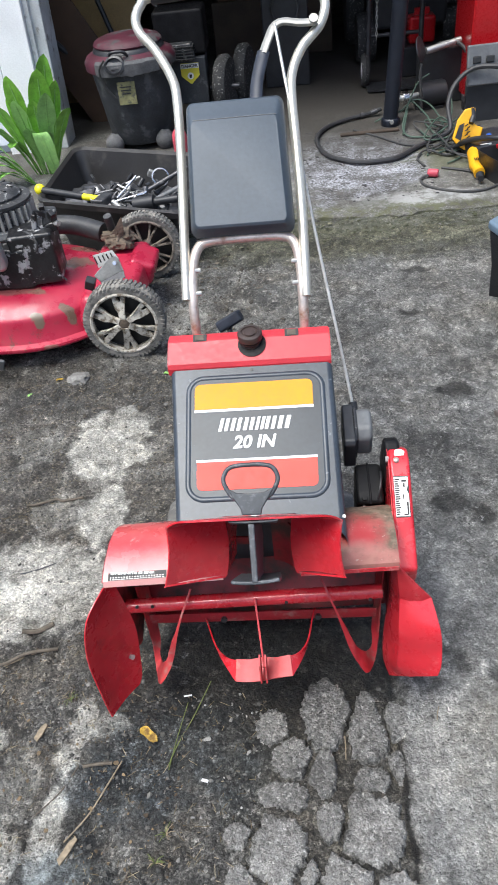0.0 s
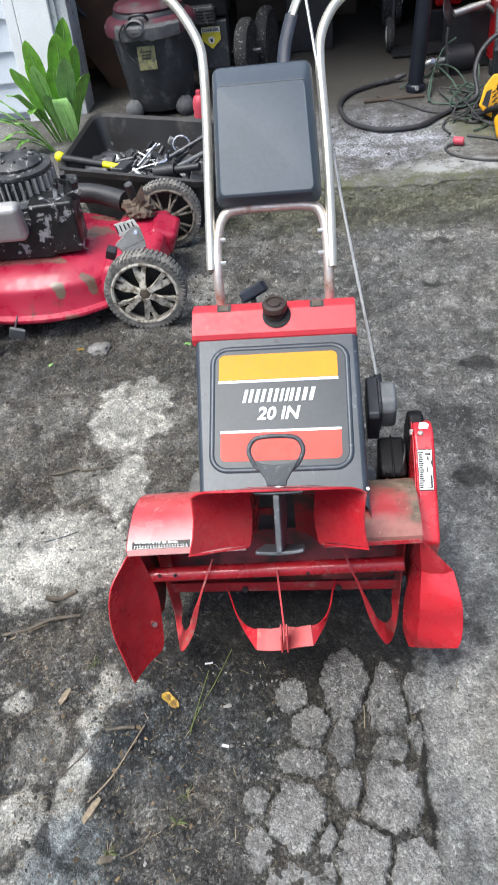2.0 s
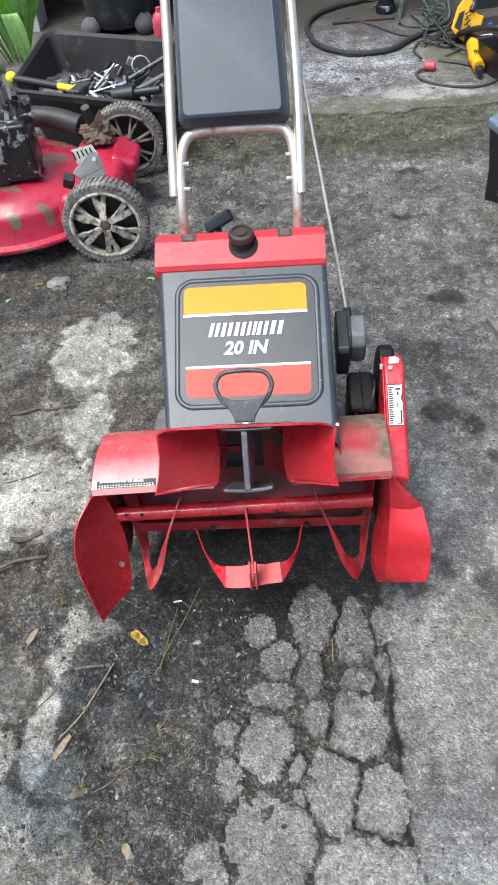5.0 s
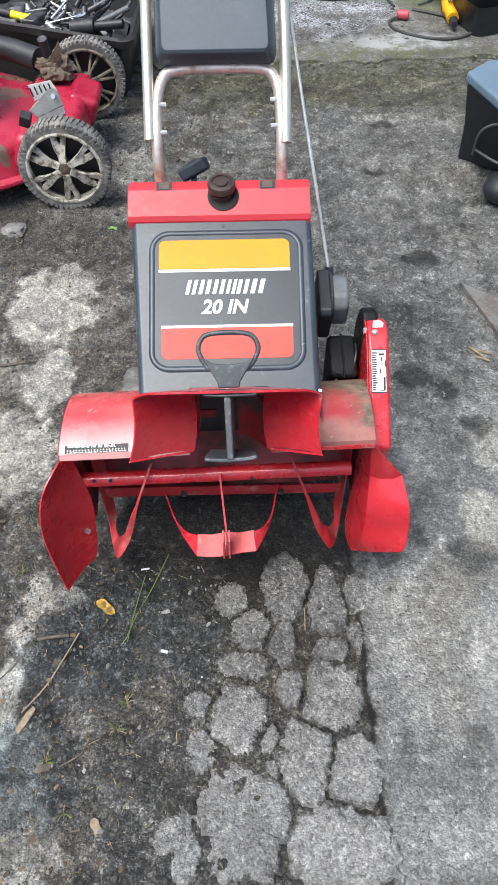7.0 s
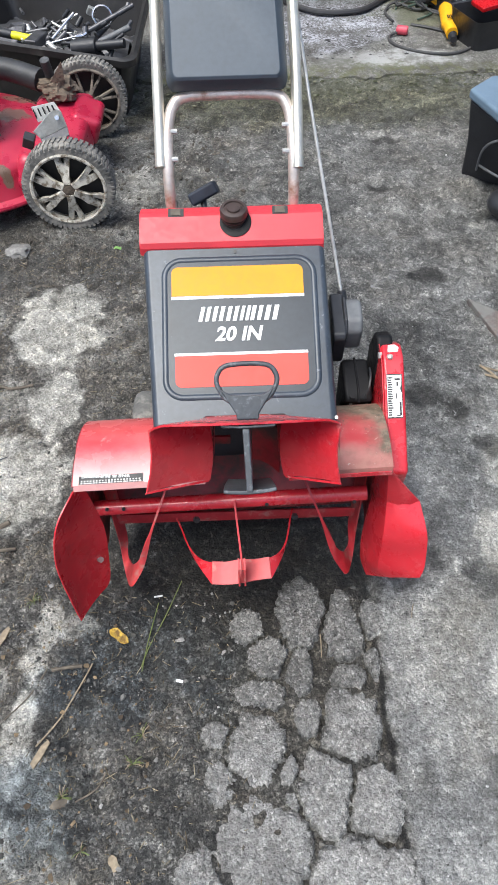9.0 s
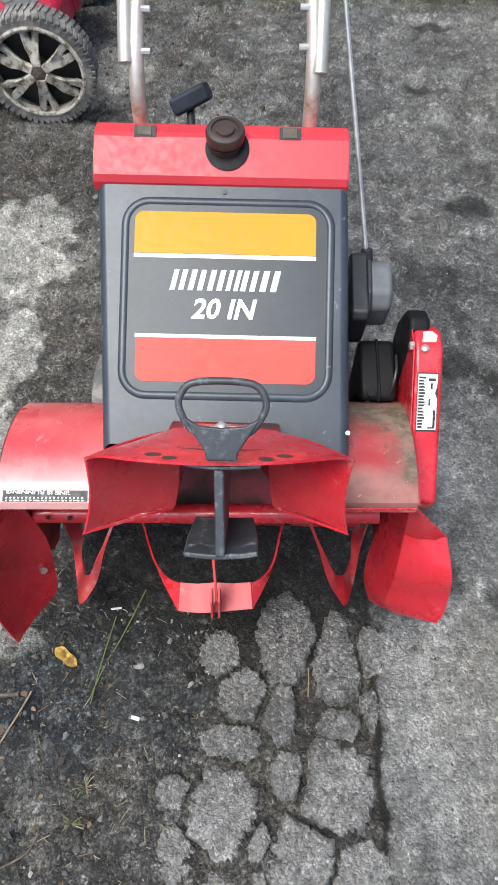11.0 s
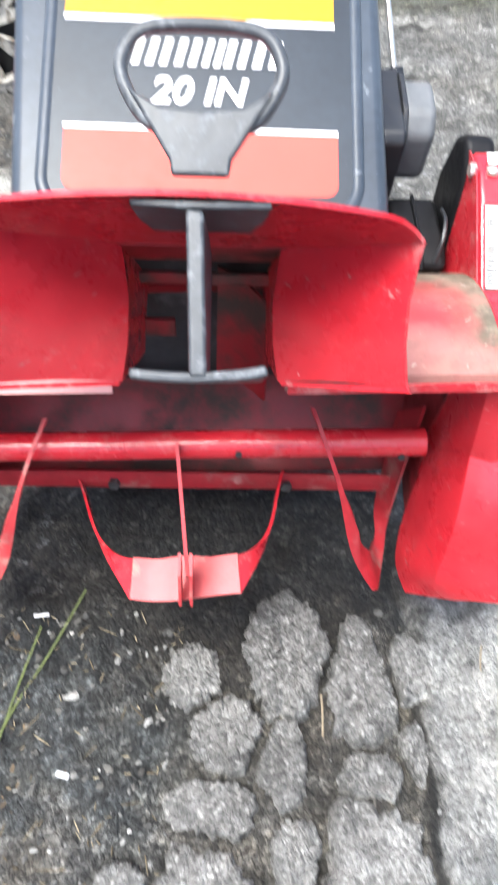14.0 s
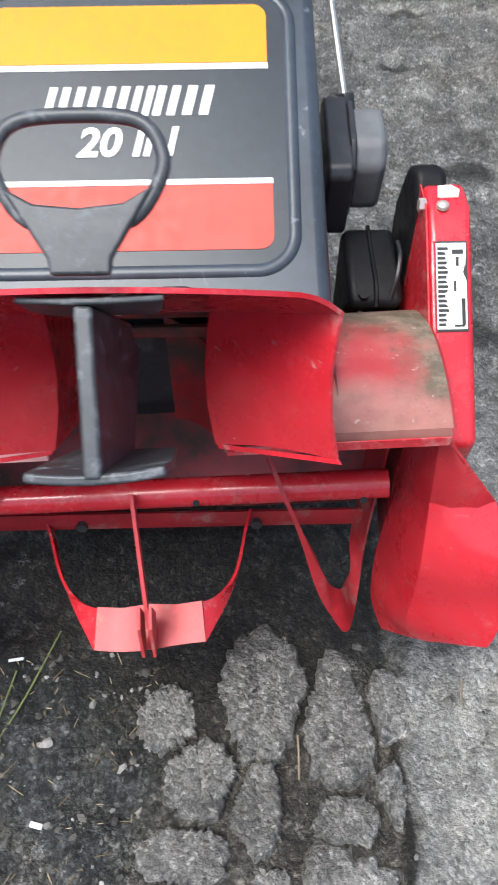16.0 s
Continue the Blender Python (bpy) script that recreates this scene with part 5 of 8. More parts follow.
hoop = [(-0.094, 0.428, 0.55), (-0.094, 0.424, 0.64), on_handle(-0.094, 0.445), on_handle(-0.092, 0.485), on_handle(-0.082, 0.513), on_handle(-0.058, 0.524), on_handle(0.015, 0.526), on_handle(0.090, 0.524), on_handle(0.113, 0.512), on_handle(0.121, 0.485), on_handle(0.123, 0.445), (0.123, 0.424, 0.64), (0.123, 0.428, 0.55)]
hoop_ob = part("handle_hoop", tube(hoop, 0.0098, seg=16), RUSTY, thrower, "rust-spotted lower handle hoop")
upper = [on_handle(-0.106, 0.443, 0.004), on_handle(-0.106, 0.55, 0.004), on_handle(-0.106, 0.64), on_handle(-0.109, 0.725), on_handle(-0.118, 0.762), on_handle(-0.150, 0.805), on_handle(-0.180, 0.832), on_handle(-0.188, 0.852), on_handle(-0.178, 0.872), on_handle(-0.15, 0.884),
         on_handle(0, 0.887), on_handle(0.16, 0.882), on_handle(0.190, 0.866), on_handle(0.197, 0.845), on_handle(0.184, 0.818), on_handle(0.148, 0.790), on_handle(0.126, 0.757), on_handle(0.121, 0.72), on_handle(0.126, 0.64), on_handle(0.130, 0.55, 0.004), on_handle(0.130, 0.438, 0.004)]
upper_ob = part("handle_tube", tube(upper, 0.0096, seg=16), CHROME, thrower, "bright steel upper handle")
part("grip_sleeve", tube([on_handle(-0.155, 0.884), on_handle(-0.05, 0.887), on_handle(0.05, 0.887), on_handle(0.15, 0.884)], 0.0145, seg=16), BLACK, upper_ob, "black rubber grip sleeve")
for x, y in ((-0.082, 0.484), (-0.082, 0.452), (0.110, 0.488), (0.110, 0.458)):
    part("handle_bolt", rod(on_handle(x - 0.006, y, 0.004), on_handle(x + 0.006, y, 0.004), 0.0045, seg=8), STEEL, hoop_ob)
lever = part("lever", tube([on_handle(0.176, 0.817, 0.014), on_handle(0.145, 0.818, 0.014), on_handle(0.112, 0.822, 0.014), on_handle(0.093, 0.816, 0.014), on_handle(0.080, 0.798, 0.014), on_handle(0.068, 0.778, 0.014)], 0.0125, seg=12, flat=0.55), ALUMINIUM, upper_ob, "cast aluminium drive lever")
part("lever_grip", tube([on_handle(0.070, 0.781, 0.014), on_handle(0.062, 0.762, 0.014), on_handle(0.054, 0.738, 0.014), on_handle(0.050, 0.712, 0.014)], 0.0135, seg=12, flat=0.6), GRIP, lever, "dark blue-grey grip")
part("lever_pin", rod(on_handle(0.172, 0.817, 0.014), on_handle(0.172, 0.817, 0.028), 0.009, seg=20), ALUMINIUM, lever)
part("control_rod", tube([on_handle(0.095, 0.815, 0.024), (0.148, 0.58, 0.80), (0.192, 0.43, 0.585), (0.213, 0.345, 0.482)], 0.0032, seg=8), STEEL, thrower, "thin steel control rod")

pb = bmesh.new()
levels = []
for lift, x0, x1, y0, y1, r in ((0.000, -0.089, 0.115, 0.529, 0.716, 0.012), (0.014, -0.090, 0.116, 0.527, 0.718, 0.014), (0.036, -0.085, 0.111, 0.529, 0.708, 0.014), (0.047, -0.079, 0.104, 0.530, 0.684, 0.010), (0.051, -0.076, 0.101, 0.533, 0.678, 0.008)):
    ring = []
    for x, y in rounded(x1 - x0, y1 - y0, r, 4):
        v = y / (y1 - y0) + 0.5
        ring.append(pb.verts.new(on_handle((x0 + x1) / 2 + x - 0.006 * v - 0.055 * v * x, (y0 + y1) / 2 + y, lift + 0.0015 * noise.noise(Vector((x * 30, y * 30, lift * 40))))))
    levels.append(ring)
for u, w in zip(levels, levels[1:]):
    for i in range(len(u)):
        pb.faces.new((u[i], u[(i + 1) % len(u)], w[(i + 1) % len(w)], w[i]))
pb.faces.new(levels[0][::-1])
pb.faces.new(levels[-1])
pad_ob = part("pad", pb, VINYL, thrower, "black vinyl-covered box between the handles", bevel=0.002)
part("pad_seam", tube([on_handle(x, 0.679, 0.051) for x in (-0.072, 0.0, 0.090)], 0.0009, seg=6), SHROUD, pad_ob)

# ---- the building ----
wall = bmesh.new()
box((3.0, 0.16, 2.9), (-2.98, 3.76, 1.45), bm=wall)
wall_front = tagged(part("wall_north", wall, SIDING), "pale blue-grey clapboard garage wall", "wall", kind="structure")
for i in range(16):
    z = 0.06 + i * 0.165
    b = bmesh.new()
    for x in (-4.4, -1.56):
        for y, zz in ((3.668, z + 0.165), (3.645, z), (3.68, z), (3.68, z + 0.165)):
            b.verts.new((x, y, zz))
    b.verts.ensure_lookup_table()
    v = b.verts
    for q in ((0, 1, 5, 4), (1, 2, 6, 5), (3, 0, 4, 7), (0, 3, 2, 1), (4, 5, 6, 7)):
        b.faces.new([v[k] for k in q])
    part("siding_board", b, SIDING, wall_front, smooth=False)
jamb = tagged(part("door_1", box((0.09, 0.20, 2.3), (-1.245, 3.76, 1.13), (0, 2.5, 0)), PAINT_GREY, bevel=0.006), "weathered grey wooden garage door jamb", "door frame", kind="structure")
part("jamb_stop", box((0.030, 0.03, 2.25), (-1.275, 3.653, 1.12), (0, 2.5, 0)), PAINT_GREY, jamb, bevel=0.004)
part("casing", box((0.175, 0.045, 2.3), (-1.395, 3.640, 1.13), (0, 2.5, 0)), PAINT_WHITE, jamb, "white painted casing board", bevel=0.004)
part("casing_edge", box((0.018, 0.05, 2.3), (-1.300, 3.636, 1.13), (0, 2.5, 0)), PAINT_WHITE, jamb, bevel=0.004)
tagged(part("trim", box((0.06, 0.05, 2.3), (-1.515, 3.642, 1.13), (0, 2.5, 0)), PAINT_WHITE, bevel=0.004), "white corner trim board on the garage wall", "trim", kind="structure")
tagged(part("wall_east", box((2.6, 0.16, 2.9), (3.5, 3.76, 1.45)), SIDING), "pale clapboard wall beside the opening", "wall", kind="structure")
# Header out of view, lowered to keep sky light off the garage floor.
tagged(part("wall_north_header", box((3.5, 0.16, 1.35), (0.48, 3.76, 2.225)), SIDING), "unseen pale header wall over the garage opening, hung low to dim it", "wall", kind="structure")
# Out-of-view inner walls and ceiling, coloured dark to carry the garage's dimness.
tagged(part("wall_west_inner", box((0.12, 4.8, 2.9), (-2.4, 6.2, 1.45)), BARE_WOOD), "unseen inner board wall, dark to dim the garage", "wall", kind="structure")
tagged(part("wall_east_inner", box((0.12, 4.8, 2.9), (3.2, 6.2, 1.45)), BARE_WOOD), "unseen inner board wall, dark to dim the garage", "wall", kind="structure")
tagged(part("wall_south_inner", box((5.8, 0.12, 2.9), (0.4, 8.5, 1.45)), BARE_WOOD), "unseen back wall of the garage, dark to dim it", "wall", kind="structure")
tagged(part("ceiling", box((5.8, 5.0, 0.12), (0.4, 6.2, 2.96)), BARE_WOOD), "unseen board ceiling of the garage, dark to dim it", "ceiling", kind="structure")

# Walls added out of view to cut low sky light into the garage.
tagged(part("sky_block_south", box((17.0, 0.2, 1.5), (0.0, -8.2, 0.75)), BARE_WOOD), "added unseen dark board wall that cuts the low sky", "wall", kind="structure")
tagged(part("sky_block_west", box((0.2, 12.0, 2.4), (-7.6, -2.2, 1.2)), BARE_WOOD), "added unseen dark board wall that cuts the low sky", "wall", kind="structure")
tagged(part("sky_block_east", box((0.2, 12.0, 2.4), (7.6, -2.2, 1.2)), BARE_WOOD), "added unseen dark board wall that cuts the low sky", "wall", kind="structure")

# ---- the lawn mower beside it ----


def mower_wheel(name, at, r, width, yaw, spokes, rim_mat, style, parent, label):
    """A wheel with tread blocks, a rim ring and forked spokes; its axle runs along y before yaw."""
    m = Matrix.Translation(at) @ Euler((radians(90), 0, radians(yaw))).to_matrix().to_4x4()
    tread = bmesh.new()
    lathe([(r * 0.80, -width / 2), (r * 0.93, -width / 2), (r * 0.965, -width * 0.36), (r * 0.965, width * 0.36), (r * 0.93, width / 2), (r * 0.80, width / 2)], m, 48, tread, close=False)
    wheel = part(name, tread, RUBBER, parent, label)
    lug = bmesh.new()
    n = 54
    for i in range(n):
        for side in (-1, 1):
            a = 2 * math.pi * (i + (0.12 if side > 0 else -0.12)) / n
            for size, at in (((r * 0.05, r * 0.068, width * 0.47), (r * 0.963, 0, side * width * 0.24)), ((r * 0.10, r * 0.06, width * 0.07), (r * 0.925, 0, side * width * 0.475))):
                box(size, (0, 0, 0), bm=lug)
                q = m @ Matrix.Rotation(a, 4, "Z") @ Matrix.Translation(at) @ Matrix.Rotation(side * 0.2, 4, "X")
                for v in lug.verts[:][-8:]:
                    v.co = q @ v.co
    part("tread", lug, RUBBER, wheel)
    ring = bmesh.new()
    for z0, z1 in ((width * 0.18, width * 0.52), (-width * 0.52, -width * 0.18)):
        lathe([(r * 0.745, z0), (r * 0.82, z0), (r * 0.82, z1), (r * 0.785, z1 + 0.002), (r * 0.745, z1)], m, 48, ring, close=False)
    lathe([(r * 0.78, -width * 0.5), (r * 0.78, width * 0.5)], m, 48, ring, close=False)
    rim = part("rim", ring, rim_mat, wheel)
    for i in range(spokes):
        a = 2 * math.pi * i / spokes + (0.55 if style == "star" else 0.2)
        sp = bmesh.new()
        z = width * 0.34
        if style == "star":
            out = [(0.12, -0.08), (0.30, -0.085), (0.46, -0.115), (0.62, -0.155), (0.76, -0.18), (0.78, -0.08), (0.74, -0.05), (0.56, -0.018), (0.54, 0.0), (0.56, 0.018), (0.74, 0.05), (0.78, 0.08), (0.76, 0.18), (0.62, 0.155), (0.46, 0.115), (0.30, 0.085), (0.12, 0.08)]
        else:
            out = [(0.14, -0.04), (0.30, -0.05), (0.76, -0.14), (0.76, -0.08), (0.36, 0.0), (0.76, 0.08), (0.76, 0.14), (0.30, 0.05), (0.14, 0.04)]
        q = m @ Matrix.Rotation(a, 4, "Z")
        slab([q @ Vector((x * r, y * r, z + (0.012 if x < 0.5 else 0.0))) for x, y in out], m.to_3x3() @ Vector((0, 0, 1)), 0.012, sp)
        part("spoke", sp, rim_mat, rim, bevel=0.005 if style == "star" else 0.002, segments=3)
    part("hub", lathe([(r * 0.17, -width * 0.3), (r * 0.17, width * 0.42), (r * 0.13, width * 0.50), (r * 0.05, width * 0.52)], m, 20), MUD if style == "star" else rim_mat, rim)
    part("wheel_back", lathe([(r * 0.1, -width * 0.1), (r * 0.78, -width * 0.1), (r * 0.78, -width * 0.16), (r * 0.1, -width * 0.16)], m, 32, close=False), INK, wheel)
    return wheel


mower = thing("lawn_mower", (-0.85, 1.62, 0), "muddy red push mower with scratched deck, standing on the dirt", "lawn mower")
DX, DY = -0.90, 1.60
prof = [(0.02, 0.235), (0.10, 0.236), (0.17, 0.234), (0.205, 0.228), (0.232, 0.219), (0.256, 0.206), (0.274, 0.193), (0.288, 0.184), (0.293, 0.174), (0.295, 0.160), (0.301, 0.132), (0.308, 0.108), (0.312, 0.098), (0.322, 0.094), (0.331, 0.090), (0.333, 0.083), (0.330, 0.076), (0.318, 0.076)]
db = bmesh.new()
rings = []
for r, z in prof:
    ring = []
    for i in range(64):
        t = 2 * math.pi * i / 64
        c, s2 = math.cos(t), math.sin(t)
        x = DX + r * c * (1.18 if c > 0 else 1.45)
        ring.append(db.verts.new((x, DY + r * s2 * (1 + 0.04 * abs(c)), z + 0.0)))
    rings.append(ring)
for u, w in zip(rings, rings[1:]):
    for i in range(64):
        db.faces.new((u[i], u[(i + 1) % 64], w[(i + 1) % 64], w[i]))
db.faces.new(rings[0])
deck = part("deck", db, DECK, mower, "scratched red steel deck")
nb = box((0.22, 0.50, 0.10), (-0.555, 1.60, 0.165), bm=None, taper=0.86)
part("deck_nose", nb, DECK, deck, bevel=0.025, segments=4)
part("deck_nose", box((0.10, 0.16, 0.09), (-0.475, 1.70, 0.17), (0, 20, 0)), DECK, deck, bevel=0.02, segments=4)
mower_wheel("wheel", (-0.494, 1.345, 0.140), 0.143, 0.062, 2, 6, RIM, "star", mower, "muddy wheel with pale six-spoke rim")
mower_wheel("wheel", (-0.500, 1.925, 0.140), 0.140, 0.055, 4, 7, DARK_RIM, "fork", mower, "mud-caked dark wheel")
mower_wheel("wheel", (-1.115, 1.21, 0.11), 0.11, 0.05, 2, 7, RIM, "star", mower, "muddy wheel with pale spokes")
mower_wheel("wheel", (-1.42, 1.84, 0.11), 0.11, 0.05, 182, 7, RIM, "star", mower, "muddy wheel with pale spokes")
bracket = part("height_bracket", slab([(-0.582, 1.398, 0.286), (-0.562, 1.396, 0.262), (-0.476, 1.40, 0.298), (-0.486, 1.405, 0.343), (-0.506, 1.41, 0.352)], (0.15, -0.85, 0.5), 0.006), STEEL, mower, "bent zinc height bracket", bevel=0.003)
part("bracket_flange", slab([(-0.562, 1.394, 0.264), (-0.476, 1.398, 0.300), (-0.470, 1.375, 0.286), (-0.556, 1.372, 0.252)], (-0.35, 0.2, 0.9), 0.004), DARK_STEEL, bracket, bevel=0.001)
decal = part("bracket_decal", slab([(-0.572, 1.408, 0.356), (-0.503, 1.412, 0.368), (-0.489, 1.412, 0.340), (-0.561, 1.406, 0.310)], (0, -0.8, 0.6), 0.004), LABEL, bracket, "white height scale with black marks", bevel=0.001)
for i in range(5):
    e0, e1 = Vector((-0.566, 1.4035, 0.350)).lerp(Vector((-0.510, 1.4075, 0.360)), i / 4), Vector((-0.560, 1.4005, 0.325)).lerp(Vector((-0.506, 1.4060, 0.346)), i / 4)
    part("scale_mark", rod(e0, e1, 0.0022, seg=6), INK, decal)
part("bracket_bolt", rod((-0.500, 1.402, 0.325), (-0.500, 1.393, 0.329), 0.007, seg=8), BRIGHT_STEEL, bracket)
part("bracket_foot", box((0.06, 0.05, 0.10), (-0.53, 1.435, 0.265), (0, 8, 0)), RED, bracket, bevel=0.012)
part("adjuster_knob", box((0.034, 0.03, 0.042), (-0.598, 1.392, 0.262), (20, 22, 0)), BLACK, mower, bevel=0.004)
mudb = bmesh.new()
bmesh.ops.create_icosphere(mudb, subdivisions=4, radius=0.06)
for v in mudb.verts:
    n3 = v.co.normalized()
    v.co = Vector((-0.563, 1.75, 0.250)) + Vector((n3.x * 0.060, n3.y * 0.045, n3.z * 0.040)) * (1 + 0.5 * noise.noise(n3 * 1.6 + Vector((3, 1, 0))) + 0.3 * noise.noise(n3 * 3.5) + 0.14 * noise.noise(n3 * 9))
part("mud_lump", mudb, MUD, mower, "lump of dried mud and leaves")
part("stuck_leaf", sheet([[(-0.612, 1.722, 0.262 + 0.004 * k), (-0.575 + 0.002 * k, 1.715, 0.290), (-0.528, 1.725, 0.352 - 0.012 * k)][:3] for k in (0, 1, 2, 3, 5)], 0.002), MUD, mower, "dry brown leaf stuck to the mud")
part("front_axle_cover", tube([(-0.62, 1.78, 0.27), (-0.75, 1.84, 0.285), (-0.9, 1.86, 0.285)], 0.037, seg=14), BLACK_DUSTY, mower)
part("wheel_bolt", rod((-0.585, 1.77, 0.29), (-0.588, 1.755, 0.345), 0.016, seg=12), BLACK_DUSTY, mower)
flap = part("height_lever", box((0.055, 0.012, 0.05), (-0.950, 1.235, 0.062), (15, 22, 8)), SHROUD, mower, "grey bent lever plate under the deck", bevel=0.004)
part("lever_rod", rod((-0.955, 1.24, 0.08), (-0.955, 1.30, 0.10), 0.004, seg=8), DARK_STEEL, flap)
# its engine, stripped of the shroud
eng = part("engine", box((0.30, 0.26, 0.15), (-0.955, 1.56, 0.31)), OILY_CHIPPED, mower, "greasy bare engine block", bevel=0.015)
part("cylinder_box", box((0.155, 0.15, 0.185), (-0.795, 1.515, 0.335), (0, 0, 8)), OILY_CHIPPED, eng, bevel=0.012)
carb = part("carburettor", box((0.05, 0.05, 0.07), (-0.725, 1.53, 0.445), (0, 10, 15)), ENGINE, eng, "greasy carburettor with levers", bevel=0.008)
for p, size, turn in (((-0.745, 1.50, 0.475), (0.045, 0.012, 0.02), (0, 25, 30)), ((-0.705, 1.50, 0.465), (0.02, 0.03, 0.03), (20, 0, 40)), ((-0.715, 1.50, 0.425), (0.035, 0.016, 0.03), (0, -20, 0)), ((-0.765, 1.49, 0.455), (0.016, 0.02, 0.05), (0, 12, 0)), ((-0.735, 1.51, 0.495), (0.02, 0.02, 0.018), (30, 0, 20))):
    part("linkage", box(size, p, turn), OILY_CHIPPED, carb, bevel=0.003)
part("bowl_nut", rod((-0.70, 1.50, 0.44), (-0.685, 1.49, 0.44), 0.010, seg=6), STEEL, carb)
FLY = Vector((-0.925, 1.62, 0))
part("recoil_base", lathe([(0.128, 0), (0.135, 0.012), (0.130, 0.03)], Matrix.Translation(FLY + Vector((0, 0, 0.385))), 48), SHROUD, eng)
fly = part("flywheel", lathe([(0.105, 0), (0.105, 0.075), (0.118, 0.080), (0.118, 0.090), (0.09, 0.096)], Matrix.Translation(FLY + Vector((0, 0, 0.405))), 48), ENGINE, eng, "finned flywheel")
for i in range(30):
    a = 2 * math.pi * i / 30
    part("fin", box((0.022, 0.006, 0.070), FLY + Vector((0.112 * math.cos(a), 0.112 * math.sin(a), 0.443)), (0, 0, math.degrees(a) + 20)), SILVER, fly, smooth=False)
part("flywheel_screen", lathe([(0.088, 0), (0.09, 0.012), (0.07, 0.030), (0.05, 0.034), (0.045, 0.026), (0.02, 0.026)], Matrix.Translation(FLY + Vector((0, 0, 0.498))), 40, ribs=20, rib=0.025), ENGINE, fly)
for i in range(10):
    a = 2 * math.pi * i / 10
    part("screen_slot", box((0.020, 0.006, 0.004), FLY + Vector((0.060 * math.cos(a), 0.060 * math.sin(a), 0.531)), (0, 0, math.degrees(a))), INK, fly, smooth=False)
part("muffler_shield", box((0.24, 0.06, 0.135), (-0.990, 1.40, 0.392), (10, 0, 3)), SILVER, eng, "dull silver muffler shield", bevel=0.022, segments=4)
for k2, (p, q) in enumerate((((-0.80, 1.50, 0.39), (-0.77, 1.47, 0.42)), ((-0.83, 1.56, 0.40), (-0.78, 1.55, 0.43)))):
    part("bracket", box((0.05, 0.012, 0.05), p, (20, 30 * k2, 15)), DARK_STEEL, eng, bevel=0.002)
part("governor_spring", tube([(-0.80, 1.52, 0.40), (-0.77, 1.50, 0.44), (-0.74, 1.48, 0.40), (-0.735, 1.47, 0.30), (-0.70, 1.46, 0.245)], 0.003, seg=6), CORD_DARK, eng)
part("fuel_line", tube([(-0.83, 1.50, 0.41), (-0.79, 1.46, 0.43), (-0.76, 1.44, 0.40), (-0.77, 1.44, 0.37)], 0.0045, seg=8), CORD_DARK, eng)
part("throttle_arm", box((0.07, 0.01, 0.012), (-0.79, 1.47, 0.405), (0, -20, 30)), STEEL, eng)

# ---- the tool tub ----
tub = thing("tool_tub", (-0.66, 2.50, 0), "black plastic storage tub full of loose hand tools", "storage tub")
TUB_M = Matrix(((0.903, 0.03, 0, -0.66), (-0.36, 1.06, 0, 2.43), (0, 0, 0.85, 0), (0, 0, 0, 1)))


def tub_ring(w, d, z, r=0.06):
    return [TUB_M @ Vector((x, y, z)) for x, y in rounded(w, d, r, 5)]


loops = [tub_ring(0.62, 0.50, 0.0), tub_ring(0.72, 0.60, 0.27), tub_ring(0.76, 0.64, 0.275), tub_ring(0.77, 0.65, 0.262), tub_ring(0.775, 0.655, 0.29), tub_ring(0.75, 0.63, 0.297), tub_ring(0.715, 0.595, 0.285), tub_ring(0.60, 0.48, 0.008)]
def tub_part(name, rings, caps, label=""):
    b = bmesh.new()
    vs = [[b.verts.new(p) for p in ring] for ring in rings]
    for u, w in zip(vs, vs[1:]):
        for i in range(len(u)):
            b.faces.new((u[i], u[(i + 1) % len(u)], w[(i + 1) % len(w)], w[i]))
    if caps:
        b.faces.new(vs[0])
    return part(name, b, TUB, tub, label)


tub_part("tub_wall", loops[:2], True)
tub_part("rim", loops[1:7], False, "rolled black plastic rim")
tub_part("tub_lining", [loops[7], loops[6]], True)
rng = random.Random(11)


def tub_at(x, y, z):
    return TUB_M @ Vector((x, y, z))


fill = bmesh.new()
gx = 13
grid = [[fill.verts.new(tub_at(-0.31 + 0.62 * i / gx, -0.25 + 0.50 * j / gx, 0.195 + 0.05 * noise.noise(Vector((i * 0.9, j * 0.9, 2))) - 0.012 * max(0, j - 6))) for j in range(gx + 1)] for i in range(gx + 1)]
for i in range(gx):
    for j in range(gx):
        fill.faces.new((grid[i][j], grid[i + 1][j], grid[i + 1][j + 1], grid[i][j + 1]))
heap = tagged(part("tool_heap", fill, DARK_STEEL, smooth=False), "dark heap of small tools filling the tub", "tools", kind="stuff")
hammer = thing("hammer", tub_at(-0.25, -0.26, 0.25), "hammer with yellow and black handle across the tub", "hammer")
part("handle", rod(tub_at(-0.37, -0.235, 0.300), tub_at(-0.15, -0.235, 0.285), 0.016, seg=14), BLACK, hammer, bevel=0.003)
part("yellow_sleeve", rod(tub_at(-0.15, -0.235, 0.285), tub_at(-0.06, -0.235, 0.279), 0.0145, seg=14), TOOL_YELLOW, hammer)
part("head", box((0.05, 0.10, 0.035), tub_at(-0.045, -0.235, 0.278), (0, 0, -20)), DARK_STEEL, hammer, bevel=0.006)
ball = bmesh.new()
bmesh.ops.create_uvsphere(ball, u_segments=20, v_segments=14, radius=0.024)
for v in ball.verts:
    v.co = tub_at(-0.385, -0.235, 0.304) + v.co
part("end_ball", ball, TOOL_YELLOW, hammer, "bright yellow round end cap")


